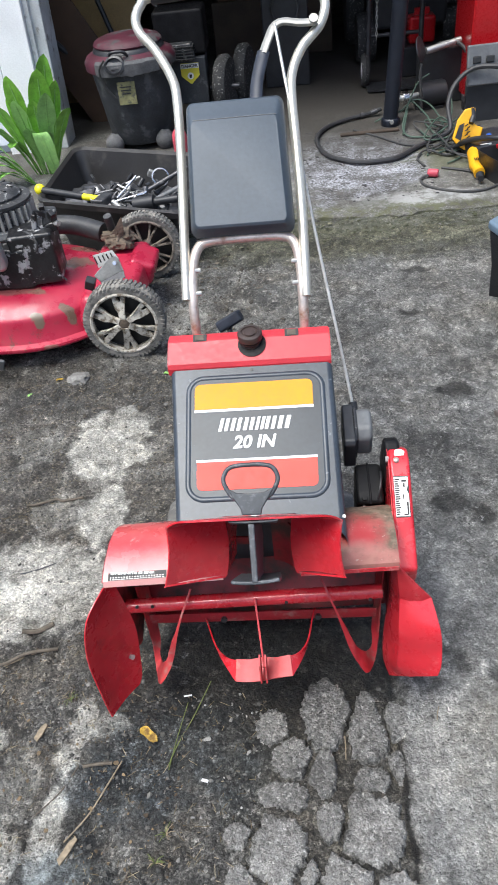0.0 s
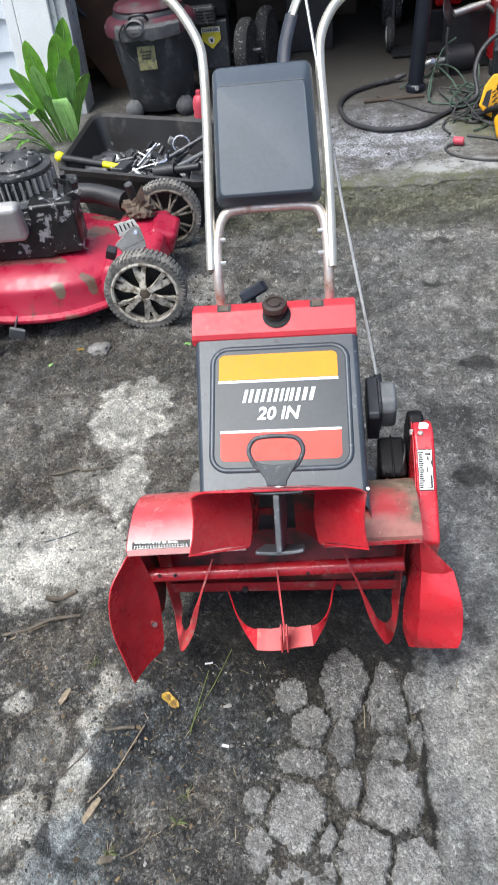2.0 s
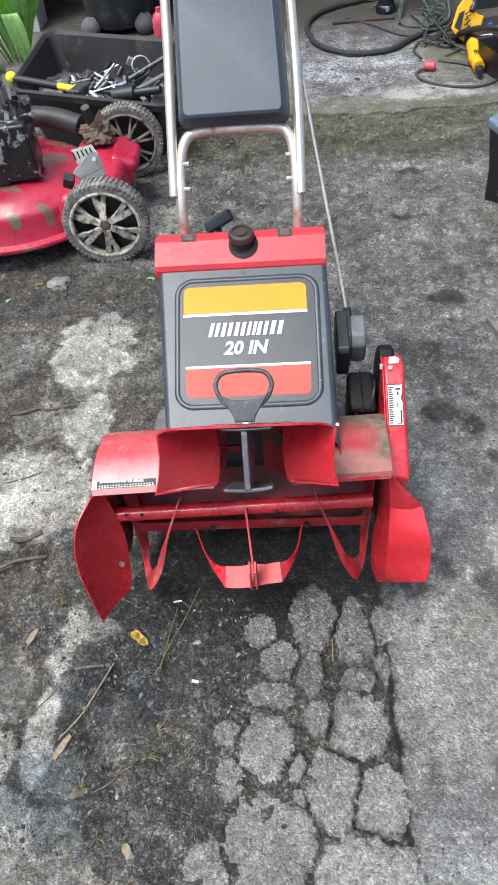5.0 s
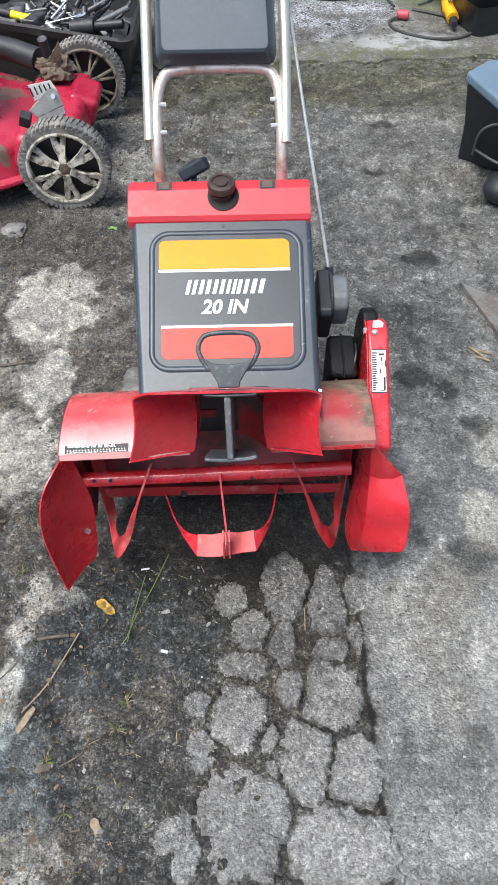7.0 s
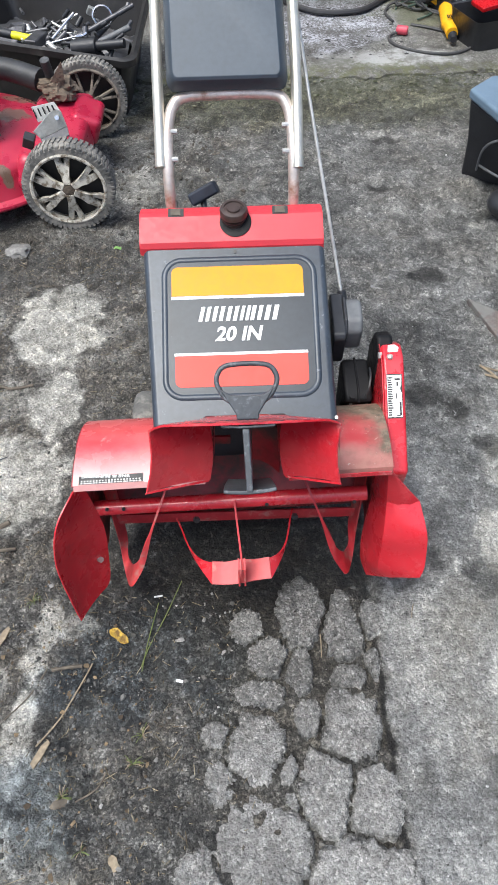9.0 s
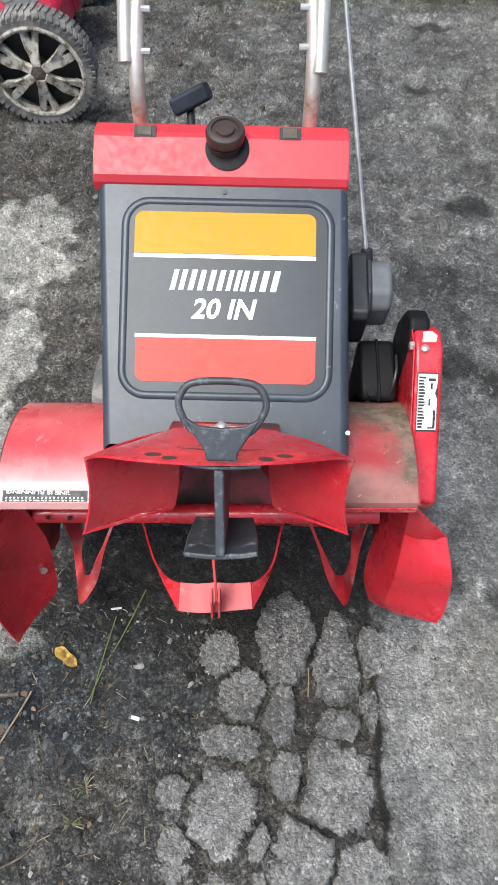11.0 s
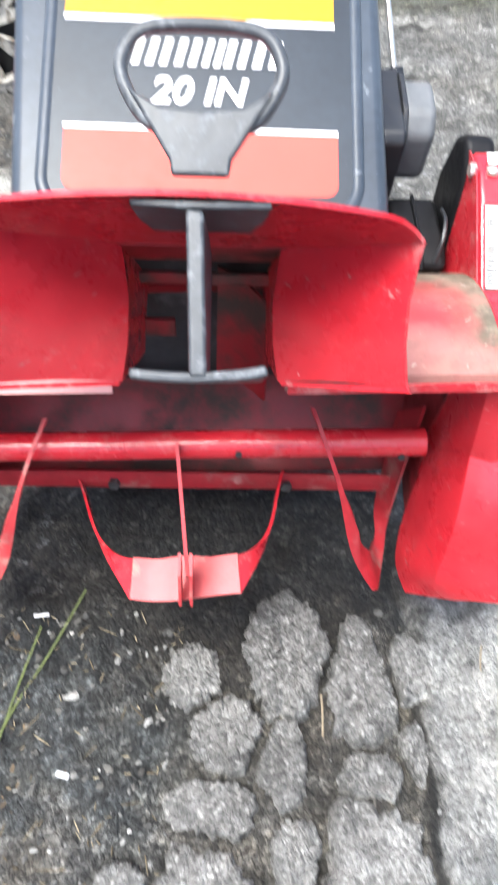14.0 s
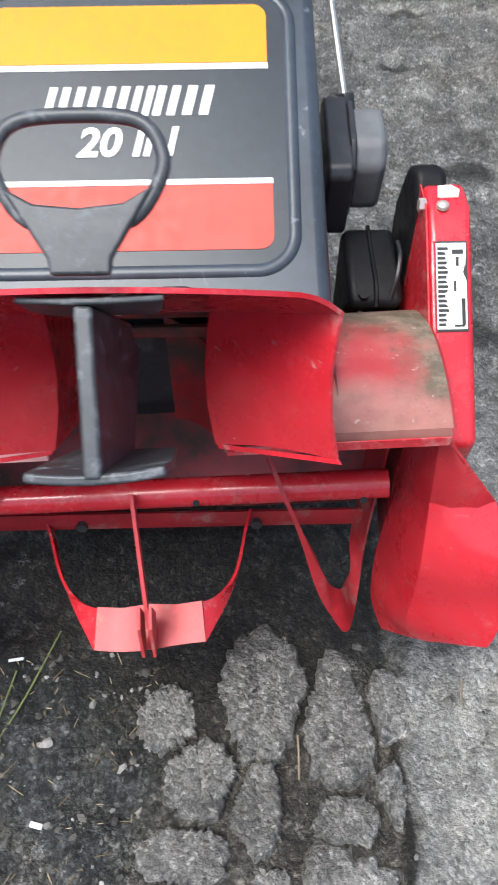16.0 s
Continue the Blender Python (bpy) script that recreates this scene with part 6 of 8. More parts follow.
def hand_tool(name, p, q, r, mat, label, category, grip=None, jaw=True):
    """A bar-shaped hand tool: shank, an end with jaws and perhaps a grip."""
    t = thing(name, p, label, category, "tools in the tub")
    p, q = Vector(p), Vector(q)
    d = (q - p).normalized()
    part("shank", rod(p, q, r, r * 0.9, seg=10), mat, t)
    if jaw:
        part("jaw", tube([q - d * 0.005, q + d * 0.012 + Vector((0.012, 0, 0)), q + d * 0.03 + Vector((0.008, 0, 0.004))], r * 1.1, seg=8), mat, t)
    if grip:
        part("grip", rod(p - d * 0.005, p.lerp(q, 0.45), r * 1.7, seg=12), grip, t, bevel=0.002)
    return t


hand_tool("ratchet", tub_at(0.0, -0.16, 0.25), tub_at(0.085, -0.04, 0.315), 0.0065, BRIGHT_STEEL, "bright steel ratchet leaning in the tub", "ratchet", jaw=False)
hand_tool("pry_bar", tub_at(0.06, -0.16, 0.24), tub_at(0.34, 0.05, 0.34), 0.010, DARK_STEEL, "black steel pry bar in the tub", "pry bar", jaw=False)
hand_tool("torch_light", tub_at(0.12, -0.24, 0.27), tub_at(0.33, -0.20, 0.30), 0.018, BLACK, "black ribbed flashlight on the tub rim", "flashlight", BLACK, jaw=False)
hand_tool("wrench", tub_at(0.00, -0.24, 0.27), tub_at(0.12, -0.17, 0.285), 0.005, BRIGHT_STEEL, "bright combination wrench in the tub", "wrench")
hand_tool("wrench", tub_at(0.03, -0.20, 0.26), tub_at(0.14, -0.22, 0.28), 0.006, DARK_STEEL, "dull steel wrench in the tub", "wrench")
hand_tool("screwdriver", tub_at(-0.10, -0.12, 0.24), tub_at(0.08, -0.10, 0.26), 0.004, STEEL, "screwdriver with black grip in the tub", "screwdriver", BLACK, jaw=False)
hand_tool("pliers", tub_at(0.18, -0.05, 0.24), tub_at(0.28, 0.08, 0.30), 0.008, DARK_STEEL, "dark pliers in the tub", "pliers", DARK_STEEL)
hand_tool("chisel", tub_at(-0.2, -0.14, 0.23), tub_at(0.0, -0.05, 0.25), 0.009, DARK_STEEL, "dark cold chisel in the tub", "chisel", jaw=False)
hand_tool("socket_bar", tub_at(0.18, -0.14, 0.24), tub_at(0.34, -0.08, 0.31), 0.012, SHROUD, "dull grey socket bar in the tub", "socket bar", jaw=False)
clampt = thing("hose_clamp", tub_at(0.20, -0.02, 0.28), "bright ring-shaped hose clamp in the tub", "hose clamp", "tools in the tub")
cm = Matrix.Translation(tub_at(0.21, -0.02, 0.31)) @ Euler((radians(70), radians(20), 0)).to_matrix().to_4x4()
for dz in (-0.012, 0.012):
    part("band", tube([cm @ Vector((0.035 * math.cos(a), 0.035 * math.sin(a), dz)) for a in (2 * math.pi * i / 12 for i in range(12))], 0.005, seg=8, n=3, closed=True), BRIGHT_STEEL, clampt)
part("screw", box((0.03, 0.02, 0.03), tub_at(0.16, -0.01, 0.32), (10, 30, 10)), STEEL, clampt, bevel=0.003)
for i in range(52):
    p = tub_at(rng.uniform(-0.16, 0.31), rng.uniform(-0.26, 0.02), rng.uniform(0.225, 0.275))
    a = rng.uniform(0, math.pi)
    l = rng.uniform(0.015, 0.07)
    q = p + Vector((math.cos(a) * l, math.sin(a) * l * 0.7, rng.uniform(0, 0.03)))
    hand_tool("socket_bit", p, q, rng.uniform(0.005, 0.012), rng.choice((DARK_STEEL, DARK_STEEL, BLACK, BLACK, BLACK, DARK_STEEL, BLACK, STEEL)), "small metal tool piece lying in the tub", "tool", jaw=False)

# ---- the plant ----


def leaf(base, tip, width, arch, fold, lobes=0.0):
    """A long leaf blade along an arched midrib, folded a little, its edges lobed where asked."""
    base, tip = Vector(base), Vector(tip)
    d = tip - base
    side = d.cross(Vector((0, 0.25, 1)))
    side = side.normalized() if side.length > 1e-6 else Vector((1, 0, 0))
    rows = []
    n = 22
    for i in range(n + 1):
        t = i / n
        w = width * (0.10 + 0.90 * math.sin(math.pi * min(1, max(0, (t - 0.04) / 0.96)) ** 1.75) ** 0.8) if t < 0.99 else width * 0.02
        if lobes:
            w *= 1 - lobes * (0.5 + 0.5 * math.cos(t * 42))
        p = base + d * t + Vector((0, -0.25 * arch, arch)) * math.sin(math.pi * t)
        wav = 0.004 * math.sin(t * 19)
        up = Vector((0, -0.8, 0.5)) * w * fold
        rows.append([p - side * w + up + Vector((0, 0, wav)), p - side * w * 0.5 + up * 0.4, p, p + side * w * 0.5 + up * 0.4, p + side * w + up - Vector((0, 0, wav))])
    return sheet(rows, 0.0012)


def midrib(base, tip, arch):
    """The pale rib down the middle of a blade."""
    base, tip = Vector(base), Vector(tip)
    return tube([base + (tip - base) * t + Vector((0, -0.25 * arch - 0.001, arch)) * math.sin(math.pi * t) + Vector((0, -0.0015, 0.001)) for t in np.linspace(0, 0.9, 8)], 0.0028, seg=6, n=3, radii=None)


plant = thing("dock_plant", (-1.27, 3.24, 0), "broad-leaved green weed growing against the jamb", "plant")
B = Vector((-1.27, 3.24, 0.0))
for x, y, z, w, arch, fold, pale in ((-1.325, 3.15, 0.546, 0.050, 0.04, 0.3, 0), (-1.165, 3.17, 0.560, 0.060, 0.02, 0.2, 0), (-1.150, 3.30, 0.600, 0.056, 0.02, 0.5, 0), (-1.135, 3.12, 0.458, 0.050, 0.02, 0.3, 1), (-1.44, 3.15, 0.425, 0.060, 0.06, 0.2, 0),
                                     (-1.319, 3.14, 0.430, 0.044, 0.04, 0.3, 1), (-1.49, 3.12, 0.300, 0.058, 0.10, 0.3, 0), (-1.06, 3.22, 0.350, 0.045, 0.05, 0.5, 0), (-1.165, 3.08, 0.010, 0.045, 0.27, 0.2, 1), (-1.160, 3.10, 0.275, 0.030, 0.03, 0.4, 1),
                                     (-1.375, 3.20, 0.430, 0.034, 0.03, 0.4, 0), (-1.40, 3.12, 0.200, 0.045, 0.10, 0.3, 0), (-1.11, 3.26, 0.480, 0.048, 0.02, 0.5, 0), (-1.22, 3.15, 0.420, 0.045, 0.03, 0.4, 0), (-1.27, 3.10, 0.300, 0.036, 0.05, 0.3, 1)):
    tip = Vector((x, y, z))
    root = B + Vector(((x - B.x) * 0.25, (y - B.y) * 0.1, 0.0))
    blade = part("leaf", leaf(root, tip, w, arch, fold), LEAF_PALE if pale else LEAF, plant)
    part("midrib", midrib(root, tip, arch), LEAF_PALE, blade)
weed = thing("dandelion_weed", (-1.40, 3.12, 0), "low weed with long jagged green leaves by the wall", "weed")
W0 = Vector((-1.30, 3.09, 0.0))
for x, y, z, w, arch in ((-1.62, 3.05, 0.29, 0.055, 0.06), (-1.64, 3.02, 0.20, 0.055, 0.09), (-1.66, 2.98, 0.06, 0.055, 0.09), (-1.52, 2.98, 0.13, 0.055, 0.08), (-1.56, 3.10, 0.31, 0.055, 0.05), (-1.50, 2.95, 0.03, 0.055, 0.10), (-1.68, 3.10, 0.14, 0.055, 0.13), (-1.45, 3.0, 0.20, 0.026, 0.06)):
    tip = Vector((x, y, z))
    blade = part("leaf", leaf(W0, tip, w, arch, 0.15, 0.55), LEAF, weed)
    part("midrib", midrib(W0, tip, arch), LEAF_PALE, blade)

# ---- grass catcher at the edge of the yard ----
catcher = thing("grass_catcher", (0.935, 1.44, 0), "dark cloth grass catcher with blue-grey plastic top", "grass catcher")
top_out = [(0.755, 1.532), (0.845, 1.622), (1.255, 1.64), (1.275, 1.20), (0.885, 1.23), (0.820, 1.33)]
low_out = [(0.795, 1.570), (0.875, 1.61), (1.235, 1.62), (1.245, 1.40), (0.975, 1.46), (0.870, 1.52)]
cb = bmesh.new()
cu = [cb.verts.new((x + 0.006, y, 0.285)) for x, y in top_out]
cm_ = [cb.verts.new(((a[0] + b[0]) / 2 + 0.012, (a[1] + b[1]) / 2, 0.14)) for a, b in zip(top_out, low_out)]
cl = [cb.verts.new((x, y, 0.0)) for x, y in low_out]
for u, w in ((cu, cm_), (cm_, cl)):
    for i in range(6):
        cb.faces.new((u[i], w[i], w[(i + 1) % 6], u[(i + 1) % 6]))
cb.faces.new(cl)
cb.faces.new(cu)
part("bag", cb, DARK_FABRIC, catcher, bevel=0.012, segments=3)
lid = part("lid", slab([(x, y, 0.318 - 0.03 * (x - 0.77)) for x, y in top_out], (0, 0, 1), 0.035), BLUE_GREY, catcher, "faded blue-grey plastic top", bevel=0.012, segments=3)
part("lid_rib", tube([(0.855, 1.50, 0.320), (0.855, 1.38, 0.320), (0.915, 1.32, 0.318)], 0.009, seg=10), BLUE_GREY, lid)
for pts in ([(0.825, 1.50, 0.06), (0.815, 1.45, 0.16), (0.830, 1.37, 0.23), (0.885, 1.28, 0.27)], [(0.825, 1.50, 0.08), (0.850, 1.40, 0.10), (0.905, 1.33, 0.10)]):
    part("frame_wire", tube(pts, 0.004, seg=8), SHROUD, catcher)
foot = bmesh.new()
bmesh.ops.create_uvsphere(foot, u_segments=20, v_segments=12, radius=1.0)
for v in foot.verts:
    v.co = Vector((0.905 + v.co.x * 0.085, 1.31 + v.co.y * 0.07, 0.05 + v.co.z * 0.05))
part("rubber_foot", foot, BLACK, catcher, "rounded black rubber foot")

# ---- inside the garage ----
F = 0.012
vac = thing("shop_vacuum", (-0.80, 3.62, F), "grimy shop vacuum with dust-caked red lid", "vacuum")
VM = Matrix.Translation((-0.775, 3.66, F)) @ Matrix.Diagonal((1.2, 1.2, 0.97, 1))
part("drum", lathe([(0.14, 0.03), (0.152, 0.045), (0.168, 0.22), (0.188, 0.405), (0.196, 0.44)], VM, 48), DIRTY_GREY, vac, "dark grey tapered drum, caked with grime")
lidv = part("lid", lathe([(0.198, 0.43), (0.212, 0.437), (0.214, 0.475), (0.20, 0.502), (0.178, 0.516), (0.168, 0.522)], VM, 48, close=False), GRIMY_RED, vac, "red lid under grey dust")
part("motor_dome", lathe([(0.168, 0.522), (0.162, 0.540), (0.15, 0.549)], VM, 48, close=False), BLACK, lidv)
part("motor_cap", lathe([(0.158, 0.548), (0.160, 0.556), (0.150, 0.574), (0.120, 0.588), (0.05, 0.594)], VM, 48), GRIMY_RED, lidv)
part("lid_handle", tube([VM @ Vector(q) for q in ((-0.06, -0.165, 0.515), (-0.052, -0.185, 0.545), (-0.02, -0.19, 0.552), (0.012, -0.185, 0.545), (0.02, -0.165, 0.515))], 0.008, seg=10), BLACK, lidv)
pm_ = VM @ Matrix.Translation((-0.035, -0.200, 0.487)) @ Euler((radians(72), 0, radians(-8))).to_matrix().to_4x4()
part("inlet_port", lathe([(0.046, -0.03), (0.048, 0.014), (0.038, 0.018), (0.032, 0.006), (0.02, 0.004)], pm_, 32), BLACK, lidv)
part("port_flap", box((0.046, 0.006, 0.010), VM @ Vector((-0.035, -0.219, 0.478))), DUSTY_GREY, lidv, bevel=0.002)
front = []
for k in range(17):
    a = radians(-128 + 5.2 * k)
    front.append([VM @ Vector((rr * math.cos(a), rr * math.sin(a), zz + 0.006 * noise.noise(Vector((k * 0.9, zz * 30, 1))))) for rr, zz in ((0.207, 0.505), (0.2185, 0.492), (0.219, 0.455), (0.2165, 0.432 + 0.012 * noise.noise(Vector((k * 0.6, 3, 0)))))])
part("lid_front", sheet(front, 0.006), DUSTY_GREY, lidv, "front band of the lid, grey with dust", bevel=0.002)
part("lid_cord", tube([VM @ Vector(q) for q in ((-0.08, -0.21, 0.52), (-0.11, -0.205, 0.47), (-0.10, -0.20, 0.39), (-0.06, -0.195, 0.32))], 0.006, seg=8), HOSE, lidv)
tagv = part("data_tag", box((0.098, 0.004, 0.115), VM @ Vector((-0.005, -0.194, 0.340)), (-7, 0, 2)), TAG_YELLOW, vac, "stained yellow data tag", bevel=0.003)
for i in range(5):
    part("print_bar", box((0.064 - 0.008 * (i % 3), 0.002, 0.006), VM @ Vector((-0.006, -0.1985 - 0.0022 * (2 - i), 0.375 - i * 0.018)), (-7, 0, 2)), INK, tagv, smooth=False)
for dx in (-0.13, 0.13):
    part("caster", lathe([(0.03, -0.02), (0.04, -0.015), (0.04, 0.015), (0.03, 0.02)], VM @ Matrix.Translation((dx * 0.9, -0.11, 0.04)) @ Euler((0, radians(90), 0.4)).to_matrix().to_4x4(), 20), DUSTY_GREY, vac)
    dome = bmesh.new()
    bmesh.ops.create_uvsphere(dome, u_segments=20, v_segments=12, radius=1.0)
    for v in dome.verts:
        v.co = VM @ Vector((dx * 0.95 + v.co.x * 0.046, -0.12 + v.co.y * 0.05, 0.045 + v.co.z * 0.055 * (1 + 0.25 * noise.noise(v.co * 2.2))))
    part("caster_cover", dome, DUSTY_GREY, vac, "dust-grey round caster cover")

tiller = thing("garden_tiller", (-0.45, 4.05, F), "dark grey garden machine with dusty treaded tyres", "tiller")
part("gear_case", box((0.235, 0.16, 0.255), (-0.50, 3.99, 0.255)), DIRTY_GREY, tiller, "grey metal case with warning label", bevel=0.008)
part("engine_body", box((0.30, 0.22, 0.24), (-0.52, 4.05, 0.51)), OILY, tiller, bevel=0.02)
part("cylinder", box((0.14, 0.12, 0.09), (-0.52, 3.93, 0.42)), ENGINE, tiller, bevel=0.006)
for i in range(5):
    part("cooling_fin", box((0.16, 0.13, 0.004), (-0.52, 3.92, 0.388 + i * 0.016)), ENGINE, tiller, smooth=False)
warn = part("warning_label", slab([(-0.535, 3.9085, 0.355), (-0.425, 3.9085, 0.355), (-0.425, 3.9085, 0.285), (-0.48, 3.9085, 0.238), (-0.535, 3.9085, 0.285)], (0, -1, 0), 0.002), WARN_YELLOW, tiller, "white and yellow danger label")
part("label_head", box((0.108, 0.002, 0.026), (-0.48, 3.9068, 0.340)), WHITE, warn, smooth=False)
lettering("DANGER", 0.024, Matrix.Translation((-0.529, 3.9055, 0.331)) @ Euler((radians(90), 0, 0)).to_matrix().to_4x4(), INK, warn, width=0.098)
part("label_disc", rod((-0.48, 3.908, 0.285), (-0.48, 3.9055, 0.285), 0.019, seg=20), WHITE, warn)
part("label_mark", box((0.014, 0.002, 0.018), (-0.48, 3.9045, 0.284)), INK, warn, smooth=False)
for x, y in ((-0.285, 4.0), (-0.175, 4.25)):
    m = Matrix.Translation((x, y, 0.175 + F)) @ Euler((0, radians(90), radians(-12))).to_matrix().to_4x4() @ Matrix.Diagonal((0.875, 0.875, 0.75, 1))
    tw = part("tyre", lathe([(0.12, -0.045), (0.18, -0.05), (0.197, -0.03), (0.2, 0), (0.197, 0.03), (0.18, 0.05), (0.12, 0.045)], m, 40, ribs=20, rib=0.02), TYRE, tiller, "dusty treaded tyre")
    part("rim", lathe([(0.03, 0.03), (0.10, 0.02), (0.125, 0.046), (0.125, -0.046), (0.1, -0.02), (0.03, -0.03)], m, 28), SHROUD, tw)
part("axle", rod((-0.45, 4.02, 0.18), (-0.2, 4.02, 0.18), 0.015), DARK_STEEL, tiller)
part("handlebar", tube([(-0.6, 4.1, 0.5), (-0.75, 4.3, 0.75), (-0.9, 4.5, 0.9)], 0.014), BLACK, tiller)

post = tagged(part("support_post", rod((0.673, 3.56, F), (0.845, 3.60, 2.9), 0.042, 0.042, seg=28), POST), "dark painted steel pipe post on the slab", "post")
part("base_collar", lathe([(0.052, 0), (0.054, 0.03), (0.05, 0.036), (0.046, 0.04)], Matrix.Translation((0.675, 3.56, F)), 24), POST, post)
part("collar_bolt", rod((0.675, 3.50, 0.045), (0.675, 3.485, 0.045), 0.012, seg=6), STEEL, post)
tagged(part("wood_strip", box((0.33, 0.035, 0.012), (0.545, 3.44, 0.0185), (0, 0, 3)), BARE_WOOD, bevel=0.004), "short weathered wood strip on the slab", "wood strip")
shaft2 = thing("motor", (0.80, 3.76, F), "dark electric motor with bright shaft collar", "motor")
part("body", rod((0.86, 3.80, 0.085), (1.02, 3.84, 0.085), 0.072, seg=24), BLACK, shaft2, bevel=0.01)
part("shaft_collar", rod((0.765, 3.76, 0.09), (0.80, 3.77, 0.09), 0.036, seg=24), BRIGHT_STEEL, shaft2, bevel=0.004)
part("shaft", rod((0.72, 3.75, 0.09), (0.88, 3.80, 0.09), 0.018, seg=16), STEEL, shaft2)
part("foot", box((0.16, 0.10, 0.015), (0.93, 3.82, 0.0205)), BLACK, shaft2)


def cable(name, pts, r, mat, label, category="cable"):
    ob = tagged(part(name, tube(pts, r, seg=8, n=7), mat), label, category)
    return ob


hose = cable("air_hose", [(0.64, 3.74, 0.05), (0.56, 3.72, 0.032), (0.42, 3.66, 0.029), (0.30, 3.54, 0.029), (0.245, 3.36, 0.029), (0.28, 3.13, 0.029), (0.375, 3.005, 0.029), (0.485, 2.955, 0.029), (0.63, 2.975, 0.029), (0.75, 3.10, 0.029), (0.87, 3.21, 0.029), (0.96, 3.28, 0.05), (0.955, 3.36, 0.15), (1.00, 3.42, 0.24), (1.10, 3.45, 0.30), (1.24, 3.42, 0.30), (1.36, 3.4, 0.26)], 0.0125, HOSE, "black rubber air hose looped on the slab", "hose")
for p, q in (((0.58, 3.725, 0.035), (0.615, 3.735, 0.042)), ((0.515, 3.70, 0.031), (0.535, 3.708, 0.031))):
    part("hose_band", rod(p, q, 0.0155, seg=14), DARK_STEEL, hose)
cable("extension_cord", [(0.59, 3.60, 0.02), (0.66, 3.59, 0.05), (0.74, 3.60, 0.07), (0.82, 3.68, 0.10), (0.90, 3.60, 0.09), (0.95, 3.42, 0.03), (0.90, 3.30, 0.02), (0.80, 3.28, 0.02), (0.73, 3.32, 0.03), (0.74, 3.48, 0.06), (0.84, 3.74, 0.16), (0.92, 3.80, 0.20)], 0.0048, CORD_GREEN, "dull green extension cord in loose loops")
cable("extension_cord", [(0.72, 3.34, 0.02), (0.76, 3.52, 0.07), (0.80, 3.66, 0.10), (0.87, 3.52, 0.06), (0.90, 3.40, 0.03), (1.0, 3.48, 0.06), (1.02, 3.62, 0.12)], 0.0048, CORD_GREEN, "dull green extension cord in loose loops")
cable("extension_cord", [(0.46, 3.50, 0.018), (0.58, 3.36, 0.018), (0.70, 3.20, 0.018), (0.80, 3.16, 0.018), (0.92, 3.14, 0.018), (1.04, 3.16, 0.018)], 0.006, CORD_DARK, "grey cord lying on the slab")
cable("extension_cord", [(0.77, 2.72, 0.03), (0.72, 2.69, 0.02), (0.735, 2.61, 0.018), (0.83, 2.53, 0.018), (0.96, 2.505, 0.018), (1.055, 2.56, 0.018), (1.07, 2.66, 0.018), (1.0, 2.72, 0.018), (0.92, 2.78, 0.018), (0.84, 2.82, 0.018)], 0.0065, CORD_DARK, "dark cord with a red plug")
cable("extension_cord", [(0.765, 2.86, 0.018), (0.745, 2.97, 0.02), (0.80, 3.05, 0.03), (0.90, 2.98, 0.022), (0.98, 3.02, 0.03), (1.03, 3.10, 0.05)], 0.006, CORD_DARK, "grey cord lying on the slab")
cable("extension_cord", [(0.80, 3.00, 0.02), (0.84, 3.08, 0.02), (0.93, 3.06, 0.02), (0.96, 2.95, 0.02), (0.88, 2.87, 0.02)], 0.0045, CORD_GREEN, "dull green cord loop on the slab")
for k in range(4):
    cr = random.Random(40 + k)
    cable("extension_cord", [(cr.uniform(0.80, 1.14), cr.uniform(2.88, 3.55), 0.018 + 0.012 * (i % 3) + 0.006 * k) for i in range(8)], 0.0045, CORD_GREEN if k % 2 else CORD_DARK, "tangled thin cord on the slab")
cable("power_cable", [(0.87, 3.90, F), (0.878, 3.92, 0.12), (0.90, 3.92, 0.24), (0.97, 3.88, 0.33), (1.08, 3.84, 0.34), (1.14, 3.75, 0.27), (1.15, 3.62, 0.16)], 0.011, HOSE, "black cable hanging in a bow")
cable("power_cable", [(0.875, 3.72, F), (0.87, 3.73, 0.10), (0.86, 3.74, 0.2), (0.865, 3.75, 0.27)], 0.008, CORD_DARK, "grey cable hanging from the tool")
plug = tagged(part("cord_plug", rod((0.758, 2.730, 0.034), (0.806, 2.712, 0.034), 0.019, seg=16), PINK, bevel=0.006), "faded red plug on the slab", "plug")

spade = thing("grinder", (0.9, 3.88, F), "dark tool with a grey tube handle and flat disc", "grinder")
part("disc", lathe([(0.01, -0.006), (0.065, -0.004), (0.068, 0.0), (0.065, 0.004), (0.01, 0.008)], Matrix.Translation((0.862, 3.80, 0.335)) @ Euler((0, radians(75), radians(-25))).to_matrix().to_4x4(), 28), DARK_STEEL, spade)
part("tube", rod((0.90, 3.82, 0.318), (1.10, 3.86, 0.352), 0.019, seg=16), STEEL, spade, bevel=0.003)
part("stand", box((0.30, 0.10, 0.30), (1.02, 3.93, 0.162)), BLACK, spade, bevel=0.01)

